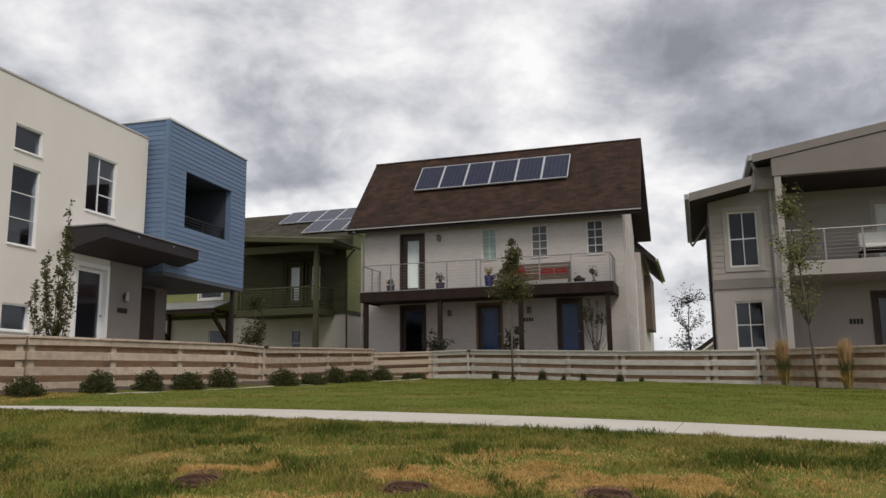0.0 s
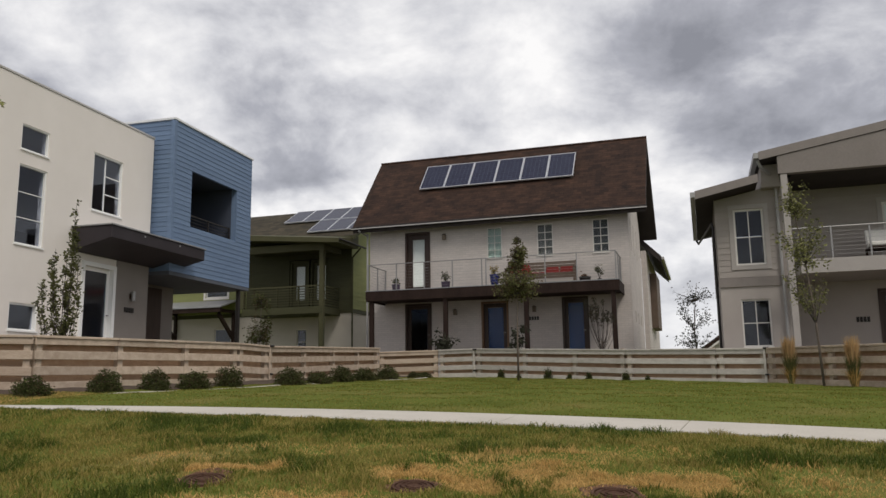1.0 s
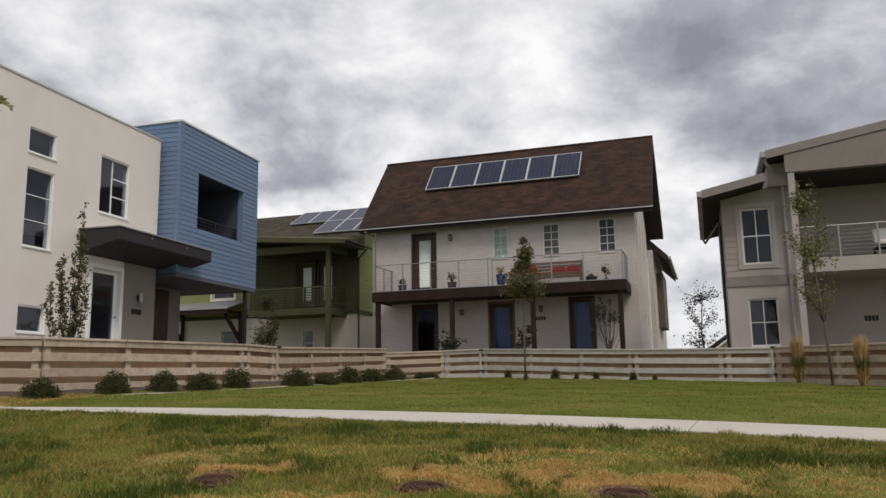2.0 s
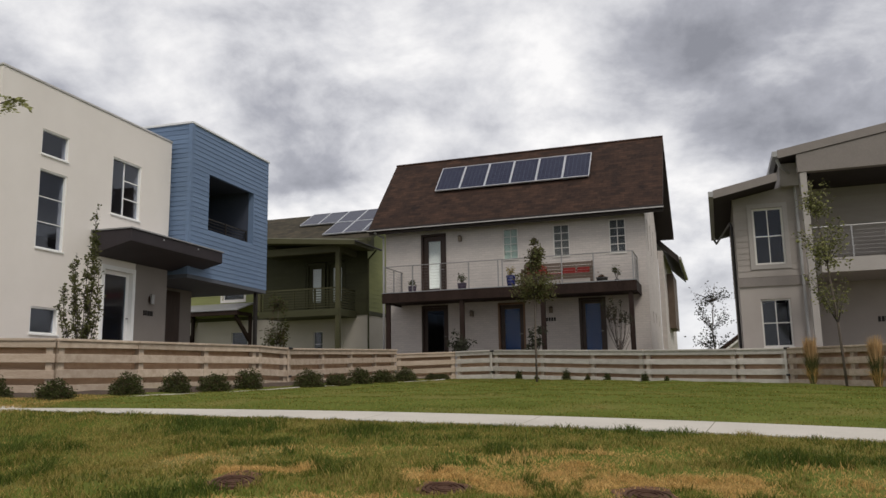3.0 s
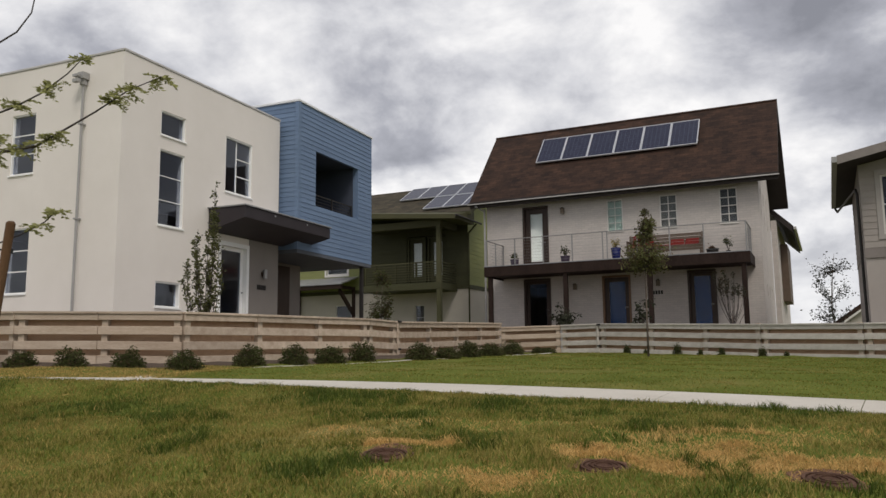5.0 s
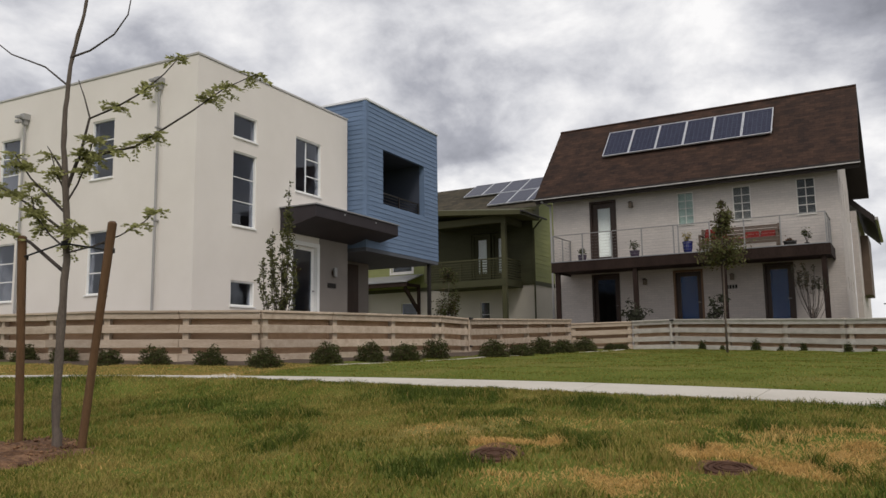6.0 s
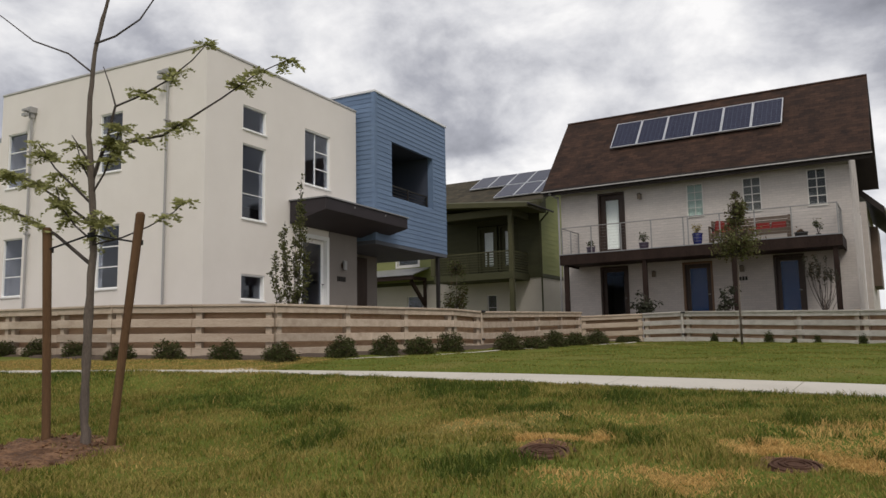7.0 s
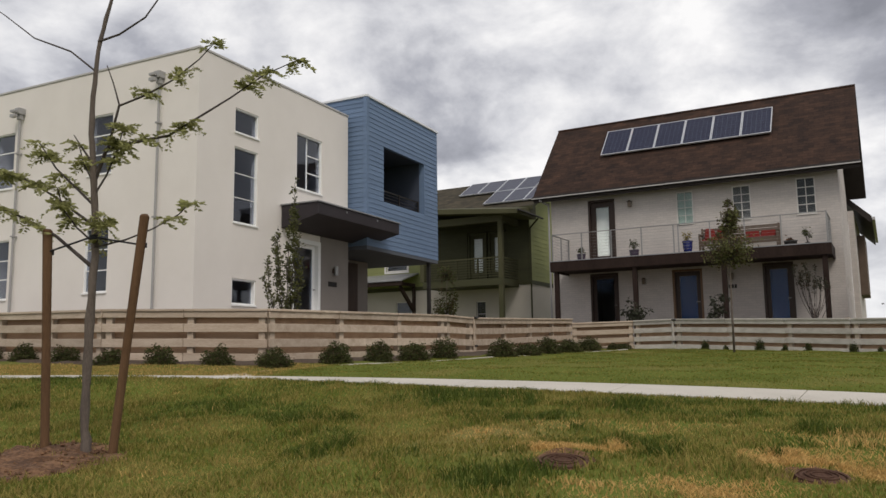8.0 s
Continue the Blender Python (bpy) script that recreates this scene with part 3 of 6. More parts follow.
def tube_lamp(plot, P, a, z):
    """A pale half-round wall light on a small plate."""
    c = P(a, 0, z)
    w = new("wall_lamp")
    w.matrix_world = plot.e.matrix_world @ Matrix.Translation(Vector(c) - Vector(plot.o))
    tagged(w, "pale metal tube lamp beside the entrance door", "wall lamp", "wall lamps")
    Shape().box(-0.055, 0.055, -0.02, -0.002, -0.055, 0.055).make("back_plate", BRONZE, w)
    Shape().lathe((0.0, -0.085, 0), [(0.045, -0.12), (0.055, -0.11), (0.055, 0.11), (0.045, 0.12)], 16).make("lamp_tube", STEEL, w)


def number_bars(plot, P, a0, a1, z0, z1, n=4):
    """A house number, as plain dark bars."""
    s = plot.shape()
    w = (a1 - a0) / n
    for i in range(n):
        slab(s, P, a0 + i * w + 0.1 * w, a0 + (i + 0.85) * w, -0.018, -0.003, z0, z1)
    s.make("number_bars", BLACK, plot.e, "row of dark metal bars")


def downpipe(plot, P, a, z0, z1, mat, r=0.027, head=True):
    s = plot.shape()
    s.rod(P(a, -0.08, z0), P(a, -0.08, z1), r, r, 10)
    ob = s.make("downpipe", mat, plot.e, smooth=False)
    for k in range(3):
        z = z0 + (z1 - z0) * (0.15 + 0.35 * k)
        t = plot.shape()
        slab(t, P, a - r - 0.012, a + r + 0.012, -0.135, -0.003, z, z + 0.03)
        t.make("bracket", mat, ob)
    if head:
        t = plot.shape()
        slab(t, P, a - 0.08, a + 0.08, -0.17, -0.004, z1 + 0.12, z1 + 0.26)
        slab(t, P, a - 0.05, a + 0.05, -0.13, -0.03, z1, z1 + 0.12)
        slab(t, P, a - 0.02, a + 0.13, -0.26, -0.17, z1 + 0.03, z1 + 0.10)
        slab(t, P, a - 0.02, a + 0.13, -0.26, -0.17, z1 + 0.15, z1 + 0.20)
        t.make("rain_head", mat, ob, "square metal rain head")
    return ob


# ---------------------------------------------------------------- ground
COVERS = [(-1.29, 4.18, 0.115), (-0.20, 4.0, 0.11), (0.75, 3.82, 0.115)]


def ground_z(x, y):
    """The lawn's height: a bank up from the street, a gentle rise to the fence, level beyond."""
    x, y = np.asarray(x, float), np.asarray(y, float)
    u, v = np.clip(x, -14, 12), np.clip(y, 3.0, 26.0)
    z = 0.65291 - 0.02134 * u + 0.05801 * v + 0.00024 * u * v - 0.001 * v * v - 0.0003 * u * u
    z = z - 0.11 * np.exp(-((x + 4.1) ** 2 + (y - 4.4) ** 2) / 3.0)
    # a low crest of turf before the walkway's bend
    a = np.maximum(x, -8.8)
    d = y - 7.80 + 0.359 * (a + 0.5) + 0.0280 * (a + 0.5) * (a - 3.4)
    z = z + 0.105 * np.exp(-((d + 1.12) / 0.46) ** 2) * np.clip((-0.6 - x) / 4.0, 0, 0.9) * np.clip((x + 11) / 5.0, 0.5, 1)
    # hollows over the sunken covers, with a lip of earth behind
    for cx, cy, r in COVERS:
        q = np.hypot(x - cx, y - cy) / r
        z = z - 0.020 / (1 + (q / 1.12) ** 8) + 0.030 * np.exp(-((x - cx) / 0.20) ** 2 - ((y - cy - 0.23) / 0.10) ** 2)
    k = np.clip((y + 0.6) / 3.6, 0, 1)
    return np.where(y < 3.0, z * k * k * (3 - 2 * k) - 0.05 * (1 - k), z)


def gz(x, y):
    return float(ground_z(x, y))


def lump(x, y):
    """Small unevenness of the turf."""
    a = max(x, -8.8)
    off = abs(y - 7.80 + 0.359 * (a + 0.5) + 0.0280 * (a + 0.5) * (a - 3.4))      # from the walkway's centre, where it is rolled flat
    k = min(1.0, max(0.0, (off - 0.58) / 0.6))
    return k * (noise.noise((x * 1.5, y * 1.5, 0)) * 0.036 + noise.noise((x * 4, y * 4, 5)) * 0.014)


# the gravelled yards behind the fence
YARDS = [(-40, 22), (-18.5, 15.2), (-11.9, 13.2), (-9.1, 12.3), (-6.6, 12.5), (-4.7, 16.5), (-4.2, 17.5), (-2.6, 24.2), (-0.4, 24.6), (0.9, 23.8), (4.6, 20.8), (6.4, 19.4), (7.5, 18.7), (8.6, 14.7), (9.8, 10.4), (40, 10), (40, 60), (-40, 60)]


def build_ground():
    xs = np.unique(np.concatenate([np.linspace(-300, -30, 10), np.linspace(-30, -9, 22), np.linspace(-9, 9, 90), np.linspace(-1.7, 1.1, 80), np.linspace(9, 30, 22), np.linspace(30, 300, 10)]))
    ys = np.unique(np.concatenate([np.linspace(-200, -8, 12), np.linspace(-8, 2, 21), np.linspace(2, 11, 70), np.linspace(3.55, 4.65, 34), np.linspace(11, 30, 40), np.linspace(30, 900, 14)]))
    X, Y = np.meshgrid(xs, ys)
    Z = ground_z(X, Y)
    near = (np.abs(X) < 12) & (Y > 2) & (Y < 24)
    bumps = np.array([[lump(x, y) for x, y in zip(a, b)] for a, b in zip(X, Y)])
    Z = Z + np.where(near, bumps, 0)
    nx = len(xs)
    v = np.stack([X, Y, Z], -1).reshape(-1, 3)
    f = [(j * nx + i, j * nx + i + 1, (j + 1) * nx + i + 1, (j + 1) * nx + i) for j in range(len(ys) - 1) for i in range(nx - 1)]
    me = bpy.data.meshes.new("ground")
    me.from_pydata(v.tolist(), [], f)
    me.materials.append(TURF)
    me.materials.append(GRAVEL)
    yard = []
    for q in f:
        cx, cy = (v[q[0]][0] + v[q[2]][0]) / 2, (v[q[0]][1] + v[q[2]][1]) / 2
        inside = False
        for (ax, ay), (bx, by) in zip(YARDS, YARDS[1:] + YARDS[:1]):
            if (ay > cy) != (by > cy) and cx < ax + (bx - ax) * (cy - ay) / (by - ay):
                inside = not inside
        yard.append(int(inside))
    me.polygons.foreach_set("material_index", yard)
    me.polygons.foreach_set("use_smooth", [True] * len(f))
    tagged(new("ground", me), "uneven green and yellowed lawn rising to the fence", "lawn", kind="structure")


build_ground()


def walkway_line(s):
    """Centre of the walkway: a long bend that straightens at one end."""
    x = max(s, -8.8)
    return s, 7.80 - 0.359 * (x + 0.5) - 0.0280 * (x + 0.5) * (x - 3.4)


def build_walkway():
    half = 0.50
    e = tagged(new("pavement"), "pale concrete garden walkway with tooled joints across the lawn", "walkway", kind="structure")
    x = -22.0
    while x < 9.0:
        x2 = x + 1.5
        s = Shape()
        cols = 4
        top, bot = [], []
        for i in range(cols + 1):
            t = x + 0.004 + (x2 - x - 0.008) * i / cols
            cx, cy = walkway_line(t)
            dx, dy = 0.01, walkway_line(t + 0.01)[1] - cy
            n = math.hypot(dx, dy)
            nx, ny = -dy / n, dx / n
            for k in (-half, half):
                px, py = cx + nx * k, cy + ny * k
                top.append((px, py, gz(px, py) + 0.012)); bot.append((px, py, gz(px, py) - 0.12))
        m = len(top)
        fs = []
        for i in range(cols):
            a = 2 * i
            fs += [(a, a + 2, a + 3, a + 1), (m + a, m + a + 1, m + a + 3, m + a + 2), (a, m + a, m + a + 2, a + 2), (a + 1, a + 3, m + a + 3, m + a + 1)]
        fs += [(0, 1, m + 1, m), (m - 2, 2 * m - 2, 2 * m - 1, m - 1)]
        s.add(top + bot, fs).make("slab", CONCRETE, e)
        x = x2
    return e


build_walkway()


def edging():
    """A narrow concrete strip between lawn and planting bed, from the walkway's bend towards the gates."""
    line = [(-5.45, 9.8), (-5.40, 10.4), (-4.75, 11.75), (-3.45, 13.8), (-2.6, 15.9), (-1.55, 18.4), (-0.7, 21.0)]
    e = tagged(new("edging"), "narrow pale concrete edging along the planting bed", "edging", kind="structure")
    for (ax, ay), (bx, by) in zip(line[:-1], line[1:]):
        n = max(1, round(math.hypot(bx - ax, by - ay) / 1.0))
        for i in range(n):
            p = [(ax + (bx - ax) * (i + k) / n, ay + (by - ay) * (i + k) / n) for k in (0.006, 0.994)]
            l = math.hypot(bx - ax, by - ay)
            nx, ny = (by - ay) / l * 0.045, -(bx - ax) / l * 0.045
            q = [(p[0][0] + nx, p[0][1] + ny), (p[1][0] + nx, p[1][1] + ny), (p[1][0] - nx, p[1][1] - ny), (p[0][0] - nx, p[0][1] - ny)]
            Shape().hexa([(x, y, gz(x, y) - 0.1) for x, y in q] + [(x, y, gz(x, y) + lump(x, y) + 0.006) for x, y in q]).make("edging_block", CONCRETE, e)
    q = [(-5.65, 8.93), (-5.15, 8.9), (-5.36, 9.35), (-5.52, 9.38)]
    Shape().hexa([(x, y, gz(x, y) - 0.1) for x, y in q] + [(x, y, gz(x, y) + 0.005) for x, y in q]).make("slab", CONCRETE, e)


edging()


# ---------------------------------------------------------------- white house with the blue box
def white_house():
    h = Plot("house", (11.76, 12.44, 1.1), 75.545, "white stucco two-storey house with a blue boarded upper box", "house", "houses round the green")
    zt, zb = 7.72, 1.1
    P = face_left(11.76)
    left = [(14.89, 15.61, 5.38, 6.72), (14.89, 15.61, 2.80, 4.20), (18.15, 18.87, 5.38, 6.72), (18.15, 18.87, 2.77, 4.15)]
    wall(h, "wall", P, 12.44, 19.14, zb, zt, left, STUCCO)
    for q in left:
        window(h, P, *q, rows=3, w=0.03, inset=0.04, mat=FRAME_W, lined=True, label="white framed window with three stacked panes")
    downpipe(h, P, 13.46, 1.4, 7.10, PIPE)
    downpipe(h, P, 17.9, 1.4, 6.98, PIPE)
    F = face_x(12.44)
    front = [(12.87, 13.64, 6.23, 6.77), (12.87, 13.64, 4.25, 5.91), (15.05, 16.09, 5.39, 6.76), (12.87, 13.64, 2.50, 3.05), (14.85, 16.02, 2.0, 4.18)]
    wall(h, "wall", F, 11.96, 17.26, zb, zt, front, STUCCO)
    window(h, F, *front[0], w=0.03, inset=0.05, mat=FRAME_W, lined=True)
    window(h, F, *front[1], rows=3, w=0.03, inset=0.05, mat=FRAME_W, lined=True, bar=0.008, label="tall white framed window with three stacked panes")
    window(h, F, *front[2], cols=2, rows=3, w=0.035, split=15.53, barcols=[1], inset=0.05, mat=FRAME_W, lined=True, label="white framed casement window")
    window(h, F, *front[3], w=0.035, inset=0.08, mat=FRAME_W, lined=True)
    glazed_door(h, F, *front[4], FRAME_W, stile=0.09, rail=0.16, jamb=0.10, label="white framed glazed front door")
    R = face_right(17.26)
    wall(h, "wall", R, 12.64, 19.14, zb, zt, [], STUCCO)
    wall(h, "wall", lambda a, d, z: (a, 19.14 - d, z), 11.96, 17.06, zb, zt, [], STUCCO)
    # roof deck and inner floor, sheet-metal coping
    h.box("roof", CAP, 11.97, 17.05, 12.65, 18.93, 7.35, 7.5)
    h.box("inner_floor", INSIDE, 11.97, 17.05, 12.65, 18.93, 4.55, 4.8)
    c = h.shape()
    c.box(11.74, 17.28, 12.42, 12.68, zt + 0.002, zt + 0.055)
    c.box(11.74, 12.00, 12.68, 19.16, zt + 0.002, zt + 0.055)
    c.box(12.00, 17.28, 18.90, 19.16, zt + 0.002, zt + 0.055)
    c.box(17.02, 17.28, 12.68, 18.90, zt + 0.002, zt + 0.055)
    c.make("coping", CAP_L, h.e, "pale sheet metal coping", bevel=0.008)
    # set-back rear wing
    wall(h, "wall", face_left(13.4), 19.16, 25.0, zb, 7.3, [(19.4, 20.2, 5.2, 6.6), (19.4, 20.2, 2.7, 4.1)], STUCCO)
    for q in ((19.4, 20.2, 5.2, 6.6), (19.4, 20.2, 2.7, 4.1)):
        window(h, face_left(13.4), *q, rows=3, w=0.04)
    h.box("roof", CAP, 13.38, 17.2, 19.16, 25.0, 7.302, 7.42)
    h.box("wall", STUCCO, 13.6, 17.2, 24.8, 25.0, zb, 7.3)
    h.box("wall", STUCCO, 17.0, 17.2, 19.16, 24.8, zb, 7.3)
    # blue upper box
    f, x0, x1, b, t = 11.97, 17.44, 21.54, 4.25, 8.26
    hole = (18.31, 20.69, 5.52, 7.14)
    B = face_x(f)
    w = wall(h, "blue_wall", B, x0, x1, b, t, [hole], BLUE, 0.16, label="blue lapped fibre-cement boards")
    siding(h, w, B, x0 - 0.02, x1 + 0.02, b, t, 0.128, BLUE, [hole])
    L = face_left(x0)
    w = wall(h, "blue_wall", L, f + 0.16, 15.6, b, t, [], BLUE, 0.16)
    siding(h, w, L, f - 0.015, 15.6, b, t, 0.128, BLUE)
    Rr = face_right(x1)
    w = wall(h, "blue_wall", Rr, f + 0.16, 15.6, b, t, [], BLUE, 0.16)
    siding(h, w, Rr, f - 0.015, 15.6, b, t, 0.128, BLUE)
    h.box("corner_board", BLUE, x0 - 0.045, x0 + 0.07, f - 0.045, f - 0.024, b, t, label="blue corner board")
    h.box("corner_board", BLUE, x0 - 0.045, x0 - 0.024, f - 0.0235, f + 0.07, b, t)
    h.box("blue_wall", BLUE, x0 + 0.16, x1 - 0.16, 15.44, 15.6, b, t)
    h.box("soffit", SOFFIT_B, x0, x1, f - 0.01, 15.6, b - 0.10, b - 0.002)
    h.box("roof", CAP, x0 + 0.17, x1 - 0.17, f + 0.17, 15.43, 7.9, 8.0)
    c = h.shape()
    c.box(x0 - 0.05, x1 + 0.05, f - 0.05, f + 0.2, t + 0.014, t + 0.075)
    c.box(x0 - 0.05, x0 + 0.2, f + 0.2, 15.65, t + 0.014, t + 0.075)
    c.box(x1 - 0.2, x1 + 0.05, f + 0.2, 15.65, t + 0.014, t + 0.075)
    c.make("coping", CAP_W, h.e, "thin white metal coping", bevel=0.006)
    # recessed balcony behind the opening, its shade painted in as darker blue
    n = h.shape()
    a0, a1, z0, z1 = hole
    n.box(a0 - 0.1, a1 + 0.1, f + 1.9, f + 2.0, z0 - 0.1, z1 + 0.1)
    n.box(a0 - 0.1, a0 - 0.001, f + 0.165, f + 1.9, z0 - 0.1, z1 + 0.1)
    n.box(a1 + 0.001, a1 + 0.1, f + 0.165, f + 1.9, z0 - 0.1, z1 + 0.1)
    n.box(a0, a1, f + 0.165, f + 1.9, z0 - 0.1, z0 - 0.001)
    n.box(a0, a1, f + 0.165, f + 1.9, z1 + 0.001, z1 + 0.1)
    n.make("balcony_recess", BLUE_SHADE, h.e)
    rail = h.box("railing", BLACK, a0 + 0.02, a1 - 0.02, f + 0.2, f + 0.24, z0 + 0.40, z0 + 0.44, label="black metal balcony railing")
    for i in range(4):
        h.box("bar", BLACK, a0 + 0.02, a1 - 0.02, f + 0.21, f + 0.23, z0 + 0.06 + 0.09 * i, z0 + 0.075 + 0.09 * i, rail)
    for i in range(3):
        x = a0 + 0.03 + (a1 - a0 - 0.1) * i / 2
        h.box("post", BLACK, x, x + 0.04, f + 0.17, f + 0.2, z0 + 0.001, z0 + 0.44, rail)
    # ground floor under the box, its shade in the wall colour; post, canopy
    wall(h, "wall", face_x(13.6), 17.262, 20.1, zb, b - 0.11, [], ENTRY)
    wall(h, "wall", face_right(20.1), 13.8, 15.6, zb, b - 0.11, [], ENTRY)
    h.box("entrance_panel", ENTRY, 16.03, 17.264, 12.425, 12.436, zb, 4.34, label="grey-brown stucco beside the door")
    h.box("entrance_panel", ENTRY, 17.262, 17.27, 12.437, 13.598, zb, b - 0.11)
    h.box("door", DOORWOOD, 18.55, 19.48, 13.55, 13.597, 2.0, 4.05, label="dark brown side door")
    h.box("post", BLACK, 21.10, 21.20, 12.03, 12.13, zb, b - 0.11, label="slim black square post", bevel=0.006)
    # the canopy is thin at its outer edge and deeper at the wall
    x0, x1, y0, y1 = 14.47, 18.16, 11.39, 12.422
    can = h.shape().hexa([(x0, y0, 4.58), (x1, y0, 4.58), (x1, y1, 4.33), (x0, y1, 4.33), (x0, y0, 4.86), (x1, y0, 4.86), (x1, y1, 4.86), (x0, y1, 4.86)]).make("canopy", CANOPY, h.e, "dark brown flat entrance canopy", bevel=0.01)
    h.box("canopy_edge", CAP, 14.44, 18.19, 11.36, 12.437, 4.862, 4.89, can)
    for x in (15.6, 17.0):
        h.box("bolt", CAP, x, x + 0.04, 11.37, 11.388, 4.76, 4.80, can)
    tube_lamp(h, lambda a, d, z: (a, 12.425 + d, z), 16.60, 3.52)
    number_bars(h, lambda a, d, z: (a, 12.424 + d, z), 16.36, 16.74, 3.12, 3.24)


white_house()


# ---------------------------------------------------------------- brown-roofed house
def roof_slope(h, x0, x1, y0, z0, y1, z1, thick, mats, parent=None, name="roof", label=""):
    """One pitch of a roof, from the eave (y0, z0) to the ridge (y1, z1)."""
    s = h.shape()
    s.hexa([(x0, y0, z0 - thick), (x1, y0, z0 - thick), (x1, y1, z1 - thick), (x0, y1, z1 - thick), (x0, y0, z0), (x1, y0, z0), (x1, y1, z1), (x0, y1, z1)])
    s.mi[0] = 1
    s.mi[2] = s.mi[3] = s.mi[4] = s.mi[5] = 1
    return s.make(name, mats, parent or h.e, label, fix=False)


def solar_panel(h, u0, u1, ya, za, yb, zb, parent_label, off=0.12):
    """A framed photovoltaic panel lying on a pitch; u along the roof, from (ya, za) up to (yb, zb)."""
    ln = math.hypot(yb - ya, zb - za)
    ang = math.atan2(zb - za, yb - ya)
    e = new("solar_panel")
    base = Vector((u0, ya - off * math.sin(ang), za + off * math.cos(ang))) - Vector(h.o)
    e.matrix_world = h.e.matrix_world @ Matrix.Translation(base) @ Matrix.Rotation(ang, 4, "X")
    tagged(e, parent_label, "solar panel", "solar panels")
    w = u1 - u0
    Shape().box(0.02, w - 0.02, 0.02, ln - 0.02, 0.0, 0.03).make("glass_sheet", CELL, e)
    f = Shape()
    f.box(0, w, 0, 0.028, -0.01, 0.04).box(0, w, ln - 0.028, ln, -0.01, 0.04).box(0, 0.028, 0.028, ln - 0.028, -0.01, 0.04).box(w - 0.028, w, 0.028, ln - 0.028, -0.01, 0.04)
    f.make("frame", ALU, e)
    for y in (ln * 0.22, ln * 0.78):
        Shape().box(0.0, w, y - 0.02, y + 0.02, -off + 0.003, -0.011).make("mounting_rail", ALU, e)


def brown_house():
    h = Plot("house", (-11.95, 27.64, 1.2), -17.4175, "white house with steep brown shingle roof and long balcony", "house", "houses round the green")
    zb, zt = 1.2, 7.2
    F = face_x(27.64)
    win = [(-7.29, -6.72, 5.76, 6.90), (-5.43, -4.84, 5.75, 6.90), (-3.44, -2.87, 5.74, 6.94)]
    doors = [(-10.49, -9.49, 4.56, 6.92), (-10.50, -9.46, 2.05, 4.21), (-7.55, -6.54, 2.05, 4.18), (-4.61, -3.68, 2.05, 4.22)]
    wall(h, "wall", F, -11.95, -2.19, zb, zt, win + doors, STUCCO_B)
    window(h, F, *win[0], cols=2, rows=4, w=0.035, blind=True, inset=0.02, bar=0.009, blindmat=TEAL, label="small window with closed pale teal shutters")
    # slats added behind the next two windows give the panes their reflected-sky grey
    window(h, F, *win[1], cols=2, rows=4, w=0.035, inset=0.02, bar=0.013, blind=True, blindmat=GREY_REFLECT, label="small white barred window with a painted grey sky reflection")
    window(h, F, *win[2], cols=2, rows=4, w=0.035, inset=0.02, bar=0.013, blind=True, blindmat=SLATE_REFLECT, label="small white barred window with a painted dark sky reflection")
    glazed_door(h, F, *doors[0], DOORWOOD, stile=0.19, rail=0.30, blind=True, label="dark wooden balcony door with a white curtain")
    glazed_door(h, F, *doors[1], DOORWOOD, stile=0.13, rail=0.2, label="dark wooden glazed door")
    # the blue sheets in these two doors imitate reflected sky
    glazed_door(h, F, *doors[2], DOORWOOD, stile=0.15, rail=0.2, blind=True, reflect_mat=BLUE_REFLECT, label="brown framed glazed front door", jambmat=OAKDOOR)
    glazed_door(h, F, *doors[3], DOORWOOD, stile=0.13, rail=0.2, blind=True, reflect_mat=BLUE_REFLECT, label="dark wooden glazed door")
    # gable ends
    yb = 33.0
    for P, x in ((face_right(-2.19), -2.19), (face_left(-11.95), -11.95)):
        slits = [(28.35, 28.65, 5.85, 7.0), (29.6, 29.9, 5.85, 7.0), (30.9, 31.2, 5.85, 7.0), (28.9, 29.25, 3.35, 3.75), (30.2, 30.55, 3.35, 3.75), (31.5, 31.85, 3.35, 3.75)] if x > -5 else []
        wall(h, "wall", P, 27.84, yb, zb, zt, slits, STUCCO_B)
        for q in slits:
            window(h, P, *q, w=0.03, inset=0.05, mat=DOORWOOD, sill=False)
        g = h.shape()
        d = 0.2 if x < -5 else -0.2
        g.add([(x, 27.64, zt), (x, yb, zt), (x, 30.08, 10.2), (x + d, 27.64, zt), (x + d, yb, zt), (x + d, 30.08, 10.2)],
              [(0, 1, 2), (5, 4, 3), (0, 2, 5, 3), (2, 1, 4, 5), (1, 0, 3, 4)])
        g.make("gable", STUCCO_B, h.e)
    wall(h, "wall", lambda a, d, z: (a, yb - d, z), -11.75, -2.39, zb, zt, [], STUCCO_B)
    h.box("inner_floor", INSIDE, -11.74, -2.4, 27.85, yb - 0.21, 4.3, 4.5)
    # added sheet that closes the room against sky light
    h.box("ceiling_light_plug", INSIDE, -11.74, -2.4, 27.85, yb - 0.21, 7.05, 7.15)
    # roof
    roof_slope(h, -12.47, -1.53, 27.18, 7.24, 30.08, 10.47, 0.2, [SHINGLE, SOFFIT], label="steep brown asphalt shingles")
    s = h.shape()
    s.hexa([(-12.47, 30.08, 10.27), (-1.53, 30.08, 10.27), (-1.53, 33.75, 7.08), (-12.47, 33.75, 7.08), (-12.47, 30.08, 10.47), (-1.53, 30.08, 10.47), (-1.53, 33.75, 7.30), (-12.47, 33.75, 7.30)])
    for k in (0, 2, 3, 4, 5):
        s.mi[k] = 1
    s.make("roof", [SHINGLE, SOFFIT], h.e, fix=False)
    s = h.shape()
